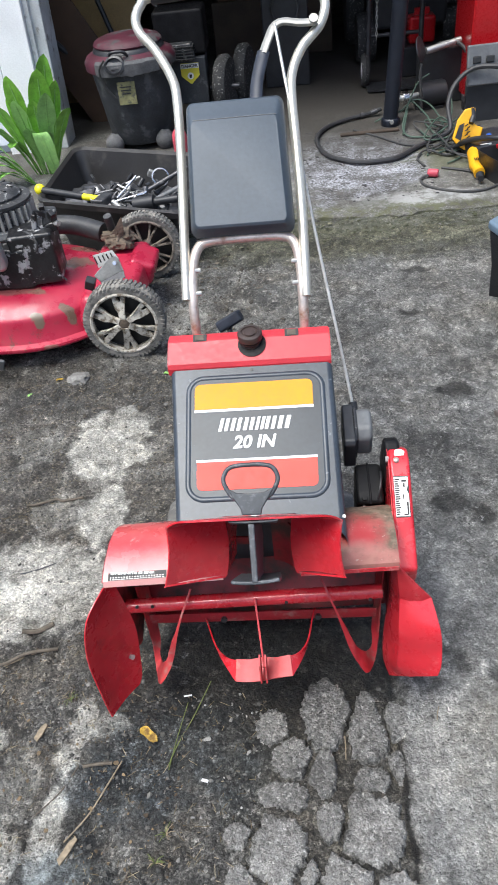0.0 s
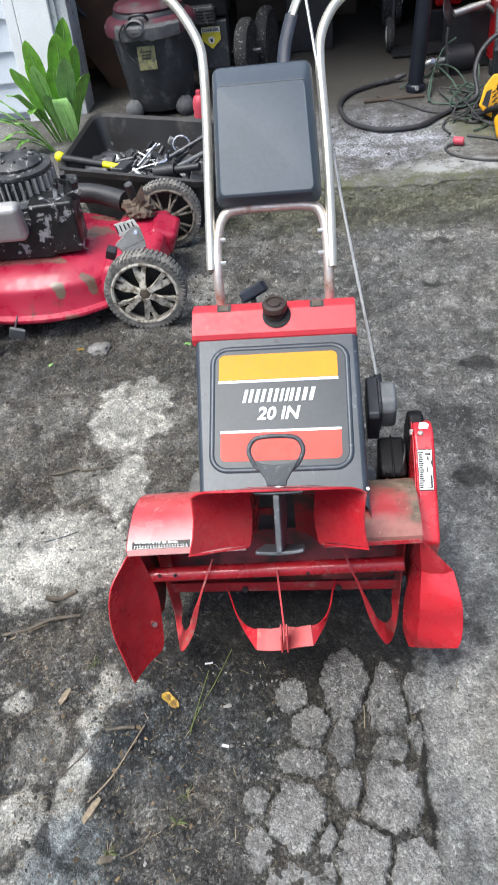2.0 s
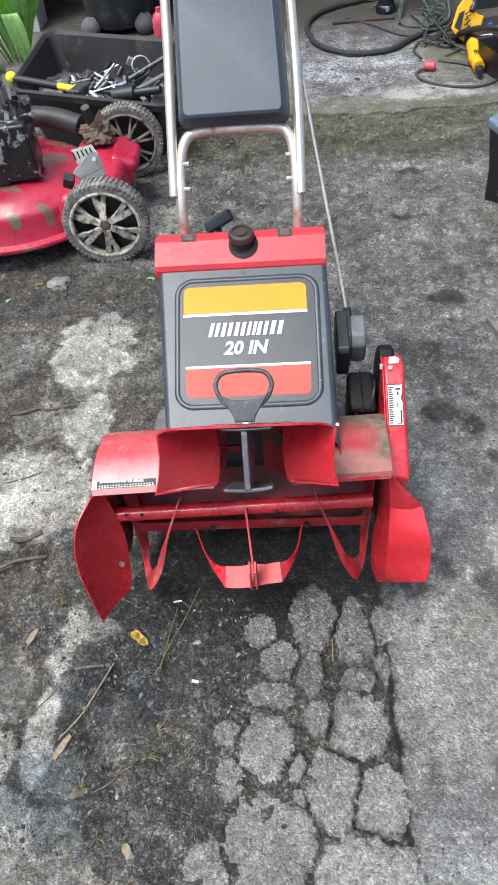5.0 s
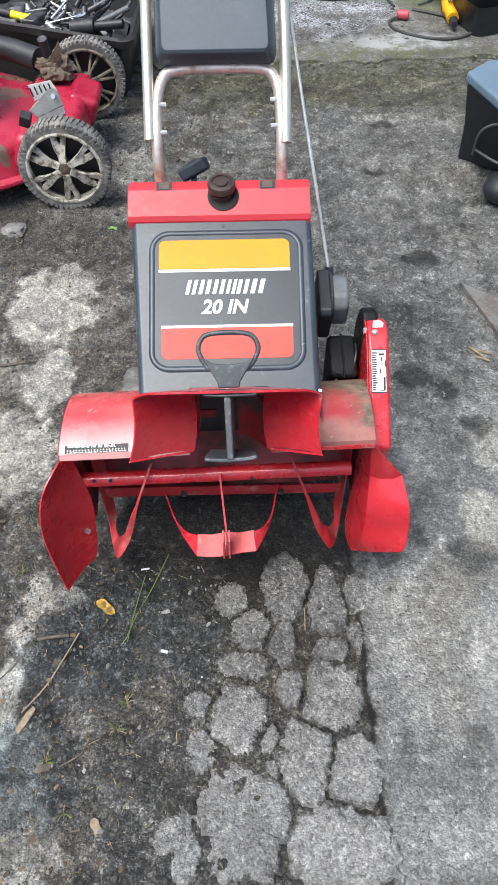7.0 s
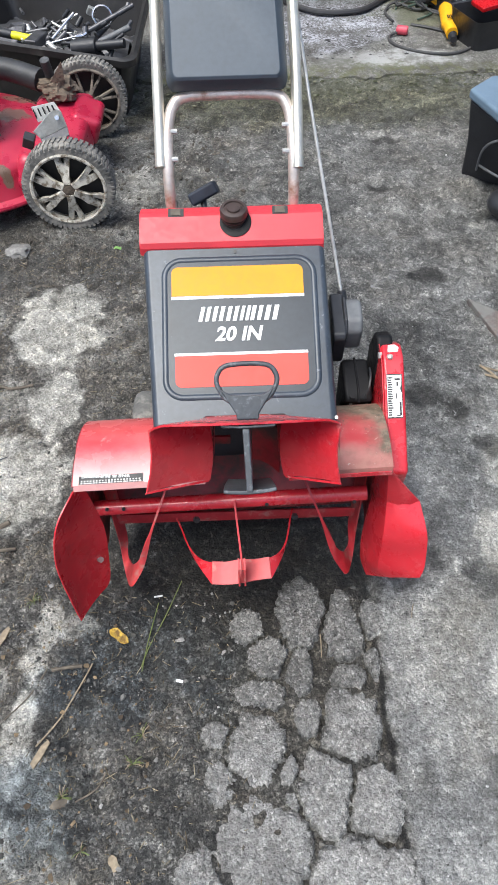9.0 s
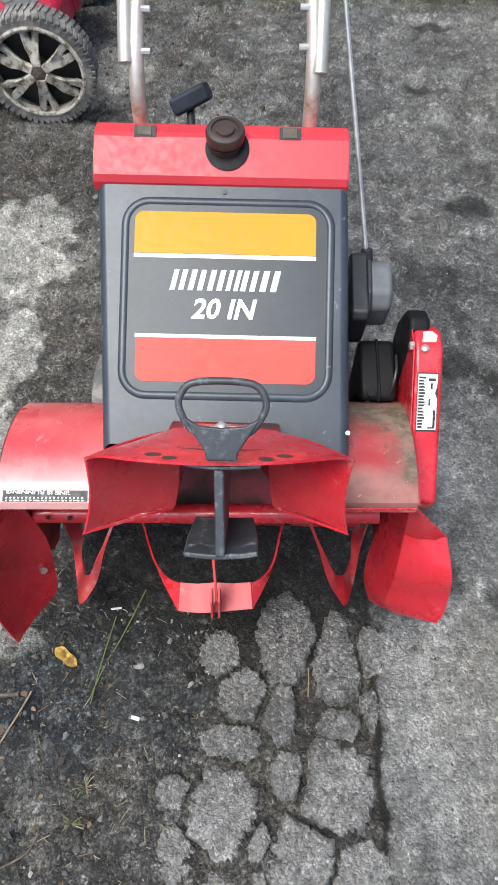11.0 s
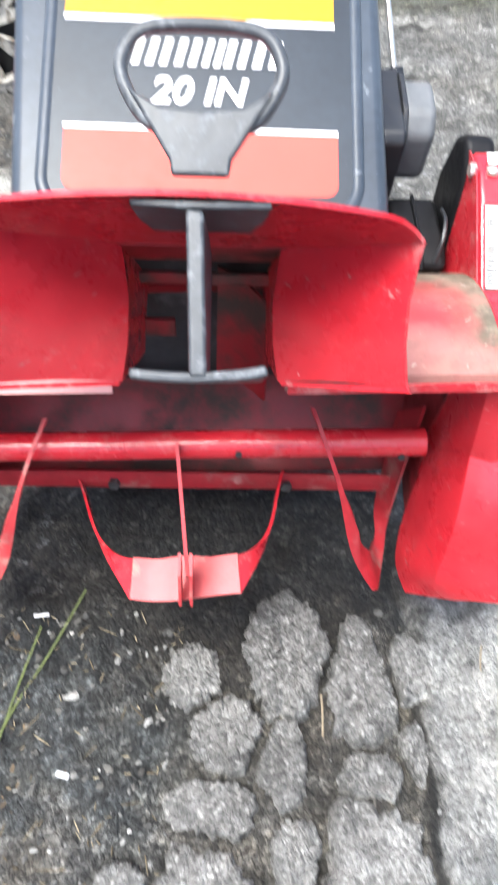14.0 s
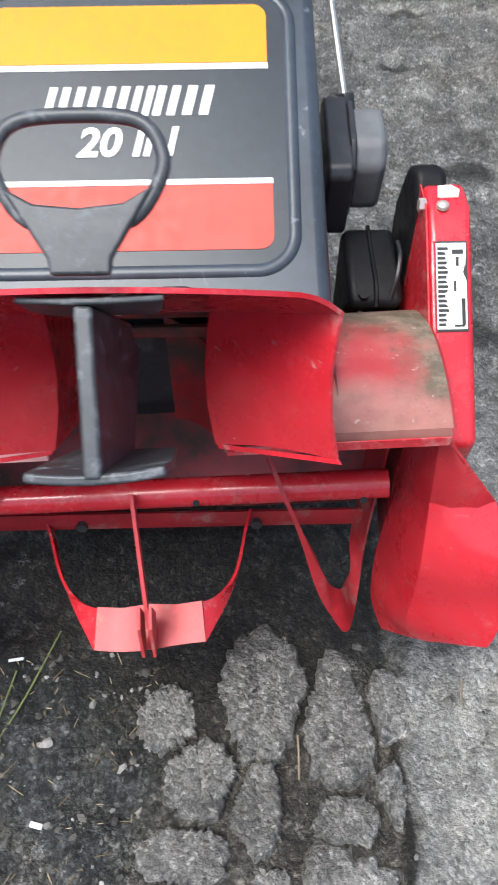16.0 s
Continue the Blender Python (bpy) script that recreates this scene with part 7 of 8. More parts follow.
cab = thing("tool_cabinet", (1.38, 3.88, F), "red enamel rolling tool cabinet", "tool cabinet")
part("body", box((0.58, 0.46, 0.86), (1.405, 3.90, 0.50)), CABINET_RED, cab, bevel=0.006)
part("side_panel", box((0.56, 0.008, 0.82), (1.405, 3.668, 0.50)), CABINET_RED, cab, bevel=0.003)
for i in range(9):
    part("slot", box((0.014, 0.004, 0.012), (1.15, 3.6635, 0.13 + i * 0.026)), PINK, cab, smooth=False)
for x in (1.12, 1.65):
    for y in (3.72, 4.08):
        part("caster", lathe([(0.02, -0.012), (0.035, -0.01), (0.035, 0.01), (0.02, 0.012)], Matrix.Translation((x, y, 0.035 + F)) @ Euler((0, radians(90), 0)).to_matrix().to_4x4(), 18), BLACK, cab)
        part("caster_fork", box((0.03, 0.05, 0.03), (x, y, 0.075)), DARK_STEEL, cab)
crate = thing("slotted_guard", (1.2, 3.45, 0), "dark grey slotted plastic guard leaning on the cabinet", "guard")
part("panel", box((0.34, 0.03, 0.20), (1.235, 3.50, 0.30), (-15, 0, 4)), SHROUD, crate, bevel=0.01)
for i in range(4):
    for j in range(2):
        part("opening", box((0.045, 0.012, 0.035), (1.115 + i * 0.07, 3.482 + 0.014 * (1 - j), 0.275 + j * 0.055), (-15, 0, 4)), PINK if j == 0 else INK, crate, bevel=0.008)
part("leg", box((0.32, 0.03, 0.22), (1.235, 3.52, 0.115), (-6, 0, 4)), BLACK, crate, bevel=0.006)

chg = thing("battery_charger", (1.07, 3.12, F), "yellow and black cordless tool charger on the slab", "charger")
part("base", box((0.30, 0.26, 0.10), (1.20, 3.12, 0.062), (0, 0, 20)), BLACK, chg, bevel=0.015, segments=3)
part("yellow_body", slab([Vector((1.065, 3.09, 0.14)) + Vector((x, y * 0.35, y)) for x, y in ((-0.085, -0.02), (-0.055, 0.08), (-0.01, 0.135), (0.05, 0.14), (0.055, 0.10), (0.02, 0.075), (0.065, 0.04), (0.10, 0.03), (0.085, -0.03), (0.03, -0.05), (0.0, -0.09), (-0.05, -0.06))], (-0.2, -0.95, 0.3), 0.06), TOOL_AMBER, chg, "bright yellow plastic shell", bevel=0.01, segments=3)
part("vent", slab([Vector((1.065, 3.055, 0.155)) + Vector((x, y * 0.35 - 0.004, y)) for x, y in ((-0.075, -0.015), (-0.05, 0.05), (-0.02, 0.06), (-0.04, -0.035))], (-0.2, -0.95, 0.3), 0.004), BLACK, chg)
for i in range(6):
    part("vent_slot", box((0.022, 0.004, 0.006), (1.075 - 0.012 * (i % 2), 3.068 + 0.006 * i, 0.155 + 0.012 * (i - 2)), (0, -30, 0)), INK, chg, smooth=False)
part("black_grip", tube([(1.10, 3.15, 0.27), (1.105, 3.13, 0.23), (1.09, 3.10, 0.20)], 0.016, seg=12), BLACK, chg)
labelc = part("data_label", box((0.075, 0.004, 0.07), (1.165, 2.962, 0.085), (-35, 0, 14)), WHITE, chg, "white data label", bevel=0.002)
for i in range(4):
    part("print_bar", box((0.05 - 0.01 * (i % 2), 0.002, 0.004), (1.165, 2.956 + 0.006 * (i - 1.5), 0.090 + 0.009 * (i - 1.5)), (-35, 0, 14)), INK, labelc, smooth=False)
part("blue_button", rod((1.175, 2.985, 0.155), (1.173, 2.970, 0.160), 0.016, seg=16), material("blue button", (0.03, 0.12, 0.5), 0.4), chg)
chg.matrix_basis = Matrix.Translation((0.985, 3.0, F)) @ Matrix.Scale(0.82, 4)
drill = thing("cordless_drill", (1.0, 2.85, F), "yellow cordless tool lying on its side", "drill")
part("body", tube([(0.995, 2.72, 0.045), (0.998, 2.80, 0.05), (1.01, 2.90, 0.055), (1.02, 2.98, 0.05)], 0.036, seg=16, radii=[0.026, 0.034, 0.034, 0.03]), TOOL_AMBER, drill)
part("chuck", rod((0.993, 2.70, 0.044), (0.990, 2.66, 0.042), 0.02, 0.014, seg=16), BLACK, drill)
for i in range(4):
    part("vent_slot", box((0.004, 0.03, 0.003), (0.985 + i * 0.008, 2.80, 0.085), (0, 0, 0)), INK, drill, smooth=False)
drill.matrix_basis = Matrix.Translation((0.99, 2.77, F))
tray = thing("parts_tray", (1.12, 2.66, F), "black plastic tray with red cover edge", "tray")
tr_b = bmesh.new()
for z, k in ((F, 0.86), (0.13, 1.0), (0.135, 1.03), (0.13, 0.97), (0.03, 0.84)):
    for x, y in rounded(0.30, 0.24, 0.03, 3):
        tr_b.verts.new(Matrix.Translation((1.155, 2.66, 0)) @ Matrix.Rotation(radians(18), 4, "Z") @ Vector((x * k, y * k, z)))
tr_b.verts.ensure_lookup_table()
for r in range(4):
    for i in range(16):
        tr_b.faces.new([tr_b.verts[q] for q in (r * 16 + i, r * 16 + (i + 1) % 16, (r + 1) * 16 + (i + 1) % 16, (r + 1) * 16 + i)])
tr_b.faces.new([tr_b.verts[i] for i in range(15, -1, -1)])
tr_b.faces.new([tr_b.verts[64 + i] for i in range(16)])
part("tray_body", tr_b, BLACK, tray)
part("red_cover", box((0.20, 0.10, 0.02), (1.18, 2.72, 0.142), (0, -6, 18)), CABINET_RED, tray, bevel=0.005)
part("handle_bar", tube([(0.90, 3.02, 0.03), (0.98, 2.93, 0.10), (1.06, 2.80, 0.150), (1.14, 2.74, 0.155)], 0.014, seg=12), BLACK, tray)

redcan = thing("red_bottle", (-0.495, 3.2, F), "small red plastic bottle behind the tub", "bottle")
part("body", lathe([(0.035, 0), (0.04, 0.01), (0.04, 0.15), (0.03, 0.18), (0.016, 0.19), (0.016, 0.21)], Matrix.Translation((-0.495, 3.2, F)), 20), PINK, redcan)
part("band", lathe([(0.0405, 0.03), (0.0405, 0.06)], Matrix.Translation((-0.495, 3.2, F)), 20, close=False), WHITE, redcan)

gas = thing("fuel_can", (0.99, 4.62, F), "red fuel can on a dark stand", "fuel can")
part("can", box((0.17, 0.14, 0.16), (0.99, 4.62, 0.275)), CABINET_RED, gas, bevel=0.02, segments=3)
part("can_top", box((0.10, 0.03, 0.05), (0.99, 4.62, 0.37)), CABINET_RED, gas, bevel=0.01)
part("stand", box((0.30, 0.24, 0.18), (0.99, 4.62, 0.102)), BLACK, gas, bevel=0.01)
trac = thing("riding_mower", (0.85, 4.9, F), "dark riding mower deep in the garage", "riding mower")
part("chassis", box((0.50, 1.0, 0.30), (0.95, 5.35, 0.38)), BLACK, trac, bevel=0.03)
part("hood", box((0.42, 0.5, 0.28), (0.95, 5.1, 0.66)), GRIMY_RED, trac, bevel=0.05)
for x, y, r in ((0.62, 5.55, 0.22), (1.28, 5.55, 0.22), (0.66, 4.98, 0.16), (1.24, 4.98, 0.16)):
    m = Matrix.Translation((x, y, r + F)) @ Euler((0, radians(90), 0)).to_matrix().to_4x4()
    w = part("tyre", lathe([(r * 0.5, -0.06), (r * 0.92, -0.065), (r, -0.03), (r, 0.03), (r * 0.92, 0.065), (r * 0.5, 0.06)], m, 32, ribs=16, rib=0.02), TYRE, trac)
    part("rim", lathe([(0.02, 0.05), (r * 0.5, 0.055), (r * 0.5, -0.055), (0.02, -0.05)], m, 24), SHROUD, w)
cart = thing("hand_truck", (0.62, 4.35, F), "black hand truck with a chain hanging", "hand truck")
for x in (0.62, 0.95):
    part("rail", rod((x, 4.36, 0.1), (x + 0.02, 4.46, 1.2), 0.016, seg=12), BLACK, cart)
for z in (0.3, 0.6, 0.9):
    part("cross_bar", rod((0.62, 4.38 + z * 0.06, z), (0.96, 4.38 + z * 0.06, z), 0.012, seg=10), BLACK, cart)
for x in (0.60, 0.97):
    m = Matrix.Translation((x, 4.36, 0.112)) @ Euler((0, radians(90), 0)).to_matrix().to_4x4()
    w = part("wheel", lathe([(0.04, -0.02), (0.09, -0.022), (0.1, 0), (0.09, 0.022), (0.04, 0.02)], m, 24), TYRE, cart)
    part("hub", lathe([(0.01, -0.026), (0.05, -0.02), (0.05, 0.02), (0.01, 0.026)], m, 20), LABEL, w)
part("toe_plate", box((0.36, 0.18, 0.012), (0.785, 4.27, 0.03)), BLACK, cart)
chain = thing("chain", (0.64, 4.2, 0.3), "thin steel chain hanging down", "chain")
for i in range(22):
    part("link", tube([Vector((0.655, 4.2, 0.33 + i * 0.022)) + Vector((0.006 * math.cos(a) * (i % 2), 0.006 * math.cos(a) * (1 - i % 2), 0.013 * math.sin(a))) for a in (2 * math.pi * k3 / 8 for k3 in range(8))], 0.002, seg=5, n=2, closed=True), STEEL, chain)
part("hook", tube([(0.655, 4.2, 0.80), (0.655, 4.25, 0.86), (0.66, 4.36, 0.88), (0.66, 4.42, 0.86)], 0.004), STEEL, chain)
tagged(part("cable_ring", tube([(0.10 + 0.088 * math.cos(a), 4.5 + 0.02 * math.sin(2 * a), 0.485 + 0.088 * math.sin(a)) for a in (2 * math.pi * i / 14 for i in range(14))], 0.008, seg=8, n=3, closed=True), CORD_DARK), "ring of grey cable hung on a box", "cable")
bx = thing("storage_box", (0.10, 4.75, F), "dark storage boxes stacked in the garage", "box")
part("box_low", box((0.9, 0.4, 0.40), (0.0, 5.6, 0.212)), BARE_WOOD, bx, bevel=0.01)
part("box_high", box((0.6, 0.4, 0.30), (-0.1, 5.6, 0.562)), CARDBOARD, bx, bevel=0.01)
part("rack", box((0.30, 0.06, 0.80), (0.10, 4.56, 0.412)), BLACK, bx, bevel=0.01)
tagged(part("plywood_sheet", box((1.3, 0.02, 1.22), (-1.55, 4.75, 0.60), (-12, 0, 6)), PLY, bevel=0.002), "old yellowed plywood sheet leaning inside", "plywood")
tagged(part("brown_board", box((0.35, 0.025, 1.0), (-1.27, 4.25, 0.46), (-16, -32, 4)), CARDBOARD, bevel=0.003), "brown board leaning against the plywood", "board")
bar1 = tagged(part("iron_bar", rod((-1.50, 4.2, 0.65), (-0.98, 4.30, 0.06), 0.018, seg=10), BLACK), "dark iron bar leaning inside the garage", "bar")
bar2 = tagged(part("iron_bar", rod((-1.12, 4.5, 0.75), (-0.98, 4.45, 0.3), 0.016, seg=10), BLACK), "dark iron bar leaning inside the garage", "bar")
for ob, p, q in ((bar1, (-0.98, 4.30, 0.06), (-0.94, 4.31, 0.014)), (bar2, (-0.98, 4.45, 0.3), (-0.89, 4.42, 0.014))):
    part("bar_end", rod(p, q, 0.016, seg=10), BLACK, ob)
part("handle_tube", tube([(-1.62, 1.42, 0.20), (-1.60, 1.55, 0.42), (-1.30, 1.80, 0.76), (-0.975, 1.99, 0.965), (-0.85, 2.02, 1.05), (-0.70, 2.02, 1.16)], 0.0125, seg=12), POST, mower, "dark folded mower handle tube")

# ---- litter on the yard ----


def ground_at(x, y):
    return float(ground_height(np.array([x]), np.array([y]))[0])


def dead_leaf(x, y, size, yaw, mat, label):
    rows = []
    for i in range(9):
        t = i / 8
        w = 0.21 * math.sin(math.pi * t) ** 0.8 * (1 + 0.25 * math.sin(9 * t)) + 0.02
        mid = Vector((t - 0.5, 0, 0.10 * math.sin(5 * t)))
        rows.append([mid + Vector((0, -w, 0.14 * w + 0.05 * math.sin(7 * t))), mid + Vector((0, 0, 0)), mid + Vector((0, w, 0.20 * w))])
    m = Matrix.Translation((x, y, ground_at(x, y) + 0.004)) @ Matrix.Rotation(radians(yaw), 4, "Z") @ Matrix.Scale(size, 4)
    return tagged(part("fallen_leaf", sheet([[m @ p for p in r] for r in rows], 0.0008), mat), label, "leaf", "fallen leaves")


dead_leaf(-0.240, -0.092, 0.047, -35, LEAF_DEAD, "curled yellow fallen leaf on the dirt")
dead_leaf(-0.354, 1.212, 0.03, 5, LEAF_PALE, "small yellow-green fallen leaf")
dead_leaf(-0.735, 1.208, 0.028, 40, LEAF_DEAD, "small yellowed fallen leaf")
dead_leaf(-0.214, -0.492, 0.036, -60, CHIP_TAN, "pale dry fallen leaf on the dirt")
dead_leaf(-0.317, -0.397, 0.034, 20, TWIG, "brown fallen leaf on the dirt")
dead_leaf(-0.82, 1.13, 0.025, 75, LEAF_PALE, "small yellow-green fallen leaf")


def stick(name, pts, r, mat, label, category="stick"):
    pts = [Vector((x, y, ground_at(x, y) + r + 0.002)) for x, y in pts]
    return tagged(part(name, tube(pts, r, seg=7, n=4), mat), label, category, "litter on the yard")


stick("twig", [(-0.66, 0.07), (-0.60, 0.085), (-0.55, 0.105), (-0.484, 0.121)], 0.004, TWIG, "dark bent twig on the dirt")
stick("twig", [(-0.64, 0.062), (-0.58, 0.092), (-0.525, 0.116)], 0.0022, CHIP_TAN, "thin pale twig beside the dark one")
stick("bark_strip", [(-0.578, 0.165), (-0.545, 0.170), (-0.506, 0.185)], 0.006, TWIG, "curled grey bark strip on the dirt", "bark")
stick("twig", [(-0.372, -0.30), (-0.335, -0.25), (-0.30, -0.19), (-0.285, -0.15)], 0.0016, CHIP_TAN, "thin dry stalk on the dirt")
stick("twig", [(-0.29, -0.395), (-0.255, -0.375), (-0.24, -0.35)], 0.0016, TWIG, "short dry stalk on the dirt")


def grass_tuft(x, y, seed, count, label):
    """A few thin blades fanned out from one root."""
    r = random.Random(seed)
    t = thing("grass_tuft", (x, y, ground_at(x, y)), label, "grass", "tufts on the yard")
    for i in range(count):
        a, l = r.uniform(0, 6.28), r.uniform(0.007, 0.021)
        z = ground_at(x, y)
        p = Vector((x, y, z - 0.002))
        q = p + Vector((math.cos(a) * l, math.sin(a) * l, r.uniform(0.004, 0.014)))
        part("blade", tube([p, p.lerp(q, 0.5) + Vector((0, 0, 0.006)), q], 0.0007, seg=5, n=3, flat=0.5), GRASS_STALK if i % 3 else CHIP_TAN, t)


grass_tuft(-0.181, -0.286, 1, 14, "small tuft of dry and green grass")
grass_tuft(-0.194, -0.337, 2, 12, "small tuft of dry and green grass")
grass_tuft(-0.423, -0.009, 3, 12, "small green weed tuft on the dirt")
grass_tuft(-0.27, -0.471, 4, 10, "small tuft of dry grass")
grass_tuft(-0.317, -0.385, 5, 16, "flat tuft of dry yellow grass")
stick("twig", [(-0.68, 0.585), (-0.656, 0.592), (-0.604, 0.612), (-0.58, 0.603), (-0.52, 0.606)], 0.004, TWIG, "grey twig on the pale patch")
stick("twig", [(-0.70, 0.33), (-0.58, 0.36), (-0.47, 0.42)], 0.0018, DARK_STEEL, "thin dark wire on the pale patch")
stick("twig", [(-0.361, -0.162), (-0.33, -0.158), (-0.304, -0.155)], 0.0035, TWIG, "short dry stick on the dirt")
stick("twig", [(-0.44, -0.25), (-0.40, -0.21), (-0.37, -0.16)], 0.0015, TWIG, "thin dry stalk on the dirt")
for x, y, yaw, l in ((-0.468, -0.087, 68, 0.042), (-0.364, -0.312, 62, 0.055)):
    chip = [(-0.5, -0.4), (-0.1, -0.5), (0.45, -0.3), (0.5, 0.2), (0.2, 0.5), (-0.4, 0.35)]
    cmx = Matrix.Translation((x, y, ground_at(x, y) + 0.006)) @ Euler((radians(6), radians(4), radians(yaw))).to_matrix().to_4x4()
    tagged(part("wood_chip", slab([cmx @ Vector((u * l, v * 0.014, 0)) for u, v in chip], (0, 0, 1), 0.004), CHIP_TAN, bevel=0.001), "flat tan wood chip on the dirt", "wood chip")
stick("grass_stalk", [(-0.193, -0.158), (-0.178, -0.11), (-0.15, -0.05), (-0.118, 0.026)], 0.0011, GRASS_STALK, "long green grass stalk on the dirt", "grass stalk")
stick("grass_stalk", [(-0.190, -0.165), (-0.182, -0.10), (-0.165, -0.02)], 0.001, GRASS_STALK, "long green grass stalk on the dirt", "grass stalk")
stick("straw", [(0.161, -0.100), (0.161, -0.12), (0.160, -0.145)], 0.0012, CHIP_TAN, "pale dry straw in a crack", "straw")
stick("straw", [(0.355, -0.045), (0.350, -0.06), (0.347, -0.075)], 0.001, CHIP_TAN, "pale dry straw on the slab", "straw")
stick("straw", [(-0.28, 1.16), (-0.25, 1.13)], 0.0015, CHIP_TAN, "pale dry straw on the dirt", "straw")
tagged(part("white_chip", box((0.014, 0.006, 0.003), (-0.117, -0.184, ground_at(-0.117, -0.184) + 0.004), (0, 0, -15)), CHIP, bevel=0.001), "small white plastic chip on the dirt", "chip")
tagged(part("white_chip", box((0.018, 0.004, 0.002), (-0.165, -0.010, ground_at(-0.165, -0.01) + 0.004), (0, 0, 8)), CHIP, bevel=0.001), "small white plastic strip on the dirt", "chip")


rb = [(0.672, 0.895), (0.80, 0.79), (0.93, 0.66), (0.88, 0.585), (0.735, 0.66)]
tagged(part("flat_board", slab([(x, y, 0.016) for x, y in rb], (0, 0, 1), 0.02), material("weathered reddish board", (0.11, 0.09, 0.08), 0.8, vary=0.3, scale=14, fine=0.2, bump=0.15, second=(0.15, 0.145, 0.135), second_at=0.5, second_scale=16), bevel=0.003), "weathered reddish board lying flat on the yard", "board")
for p, q, r in (((0.648, 0.632), (0.682, 0.585), 0.0035), ((0.656, 0.628), (0.700, 0.604), 0.0025), ((0.655, 0.60), (0.69, 0.582), 0.003)):
    stick("splinter", [p, ((p[0] + q[0]) / 2 + 0.003, (p[1] + q[1]) / 2), q], r, CHIP_TAN, "pale wood splinter beside the board", "splinter")


stone_b = bmesh.new()
bmesh.ops.create_icosphere(stone_b, subdivisions=3, radius=1.0)
for v in stone_b.verts:
    n3 = v.co.normalized()
    v.co = Vector((-0.661, 1.199, 0.004)) + Vector((n3.x * 0.04, n3.y * 0.032, n3.z * 0.018)) * (1 + 0.4 * noise.noise(n3 * 1.8) + 0.15 * noise.noise(n3 * 6))
tagged(part("stone", stone_b, PEBBLE), "flat grey stone on the dirt beside the mower", "stone")


def scatter(name, count, area, sizes, seed, mat, label, category, keep=None, thin=False, base=None, flat=1.0):
    """Many small stones or straws as one mesh of real pieces."""
    r = np.random.RandomState(seed)
    phi = (1 + 5 ** 0.5) / 2
    ico = np.array([(-1, phi, 0), (1, phi, 0), (-1, -phi, 0), (1, -phi, 0), (0, -1, phi), (0, 1, phi), (0, -1, -phi), (0, 1, -phi), (phi, 0, -1), (phi, 0, 1), (-phi, 0, -1), (-phi, 0, 1)]) / 1.902
    tri = np.array([(0, 11, 5), (0, 5, 1), (0, 1, 7), (0, 7, 10), (0, 10, 11), (1, 5, 9), (5, 11, 4), (11, 10, 2), (10, 7, 6), (7, 1, 8), (3, 9, 4), (3, 4, 2), (3, 2, 6), (3, 6, 8), (3, 8, 9), (4, 9, 5), (2, 4, 11), (6, 2, 10), (8, 6, 7), (9, 8, 1)])
    verts, faces = [], []
    n = 0
    while n < count:
        x, y = r.uniform(area[0], area[1]), r.uniform(area[2], area[3])
        if keep and not keep(x, y, r):
            continue
        s = sizes[0] + (sizes[1] - sizes[0]) * r.rand() ** 5.0
        z = ground_at(x, y) if base is None else base
        if thin:
            a = r.uniform(0, math.pi)
            q = ico * np.array((s, 0.0007, 0.0006))
            q = q @ np.array(((math.cos(a), math.sin(a), 0), (-math.sin(a), math.cos(a), 0), (0, 0, 1)))
            q = q + np.array((x, y, z + 0.0025))
        else:
            q = ico * (1 + 0.9 * (r.rand(12, 1) - 0.5)) * s * np.array((1, r.uniform(0.6, 1), r.uniform(0.35, 0.7) * flat))
            a = r.uniform(0, 6.28)
            q = q @ np.array(((math.cos(a), math.sin(a), 0), (-math.sin(a), math.cos(a), 0), (0, 0, 1)))
            q = q + np.array((x, y, z + s * 0.05))
        verts.append(q)
        faces.append(tri + 12 * n)
        n += 1
    me = bpy.data.meshes.new(name)
    me.from_pydata(np.concatenate(verts).tolist(), [], np.concatenate(faces).tolist())
    me.materials.append(mat)
    return tagged(new(name, me), label, category, kind="stuff")


def island_material(name, low, high, rough=0.9):
    g = Nodes(name)
    geo = g.n.new("ShaderNodeNewGeometry")
    c = g.mix(g.math("POWER", geo.outputs["Random Per Island"], 1.6), low, high)
    c = g.mix(g.ramp(g.noise(160, 4, 0.7), 0.4, 0.65, 0.0, 0.5), c, low)
    g.put(g.b.inputs["Base Color"], c)
    g.b.inputs["Roughness"].default_value = rough
    return g.m


GRAVEL = island_material("loose gravel", (0.05, 0.049, 0.046), (0.26, 0.257, 0.24))
CLOD = island_material("dark crumbs", (0.035, 0.034, 0.031), (0.13, 0.125, 0.112))
STRAWS = island_material("dry litter", (0.10, 0.075, 0.04), (0.42, 0.36, 0.24))


def dirt_only(x, y, r):
    for u, v, a, b in ((-0.485, 0.855, 0.14, 0.18), (-0.455, 0.545, 0.09, 0.15), (-0.61, 0.30, 0.24, 0.2), (-0.41, -0.3, 0.05, 0.12)):
        if ((x - u) / a) ** 2 + ((y - v) / b) ** 2 < 1 and r.rand() < 0.93:
            return False
    inside = -0.27 < x < 0.27 and 0.0 < y < 0.42
    return not inside and (x < 0.0 or r.rand() < 0.25)


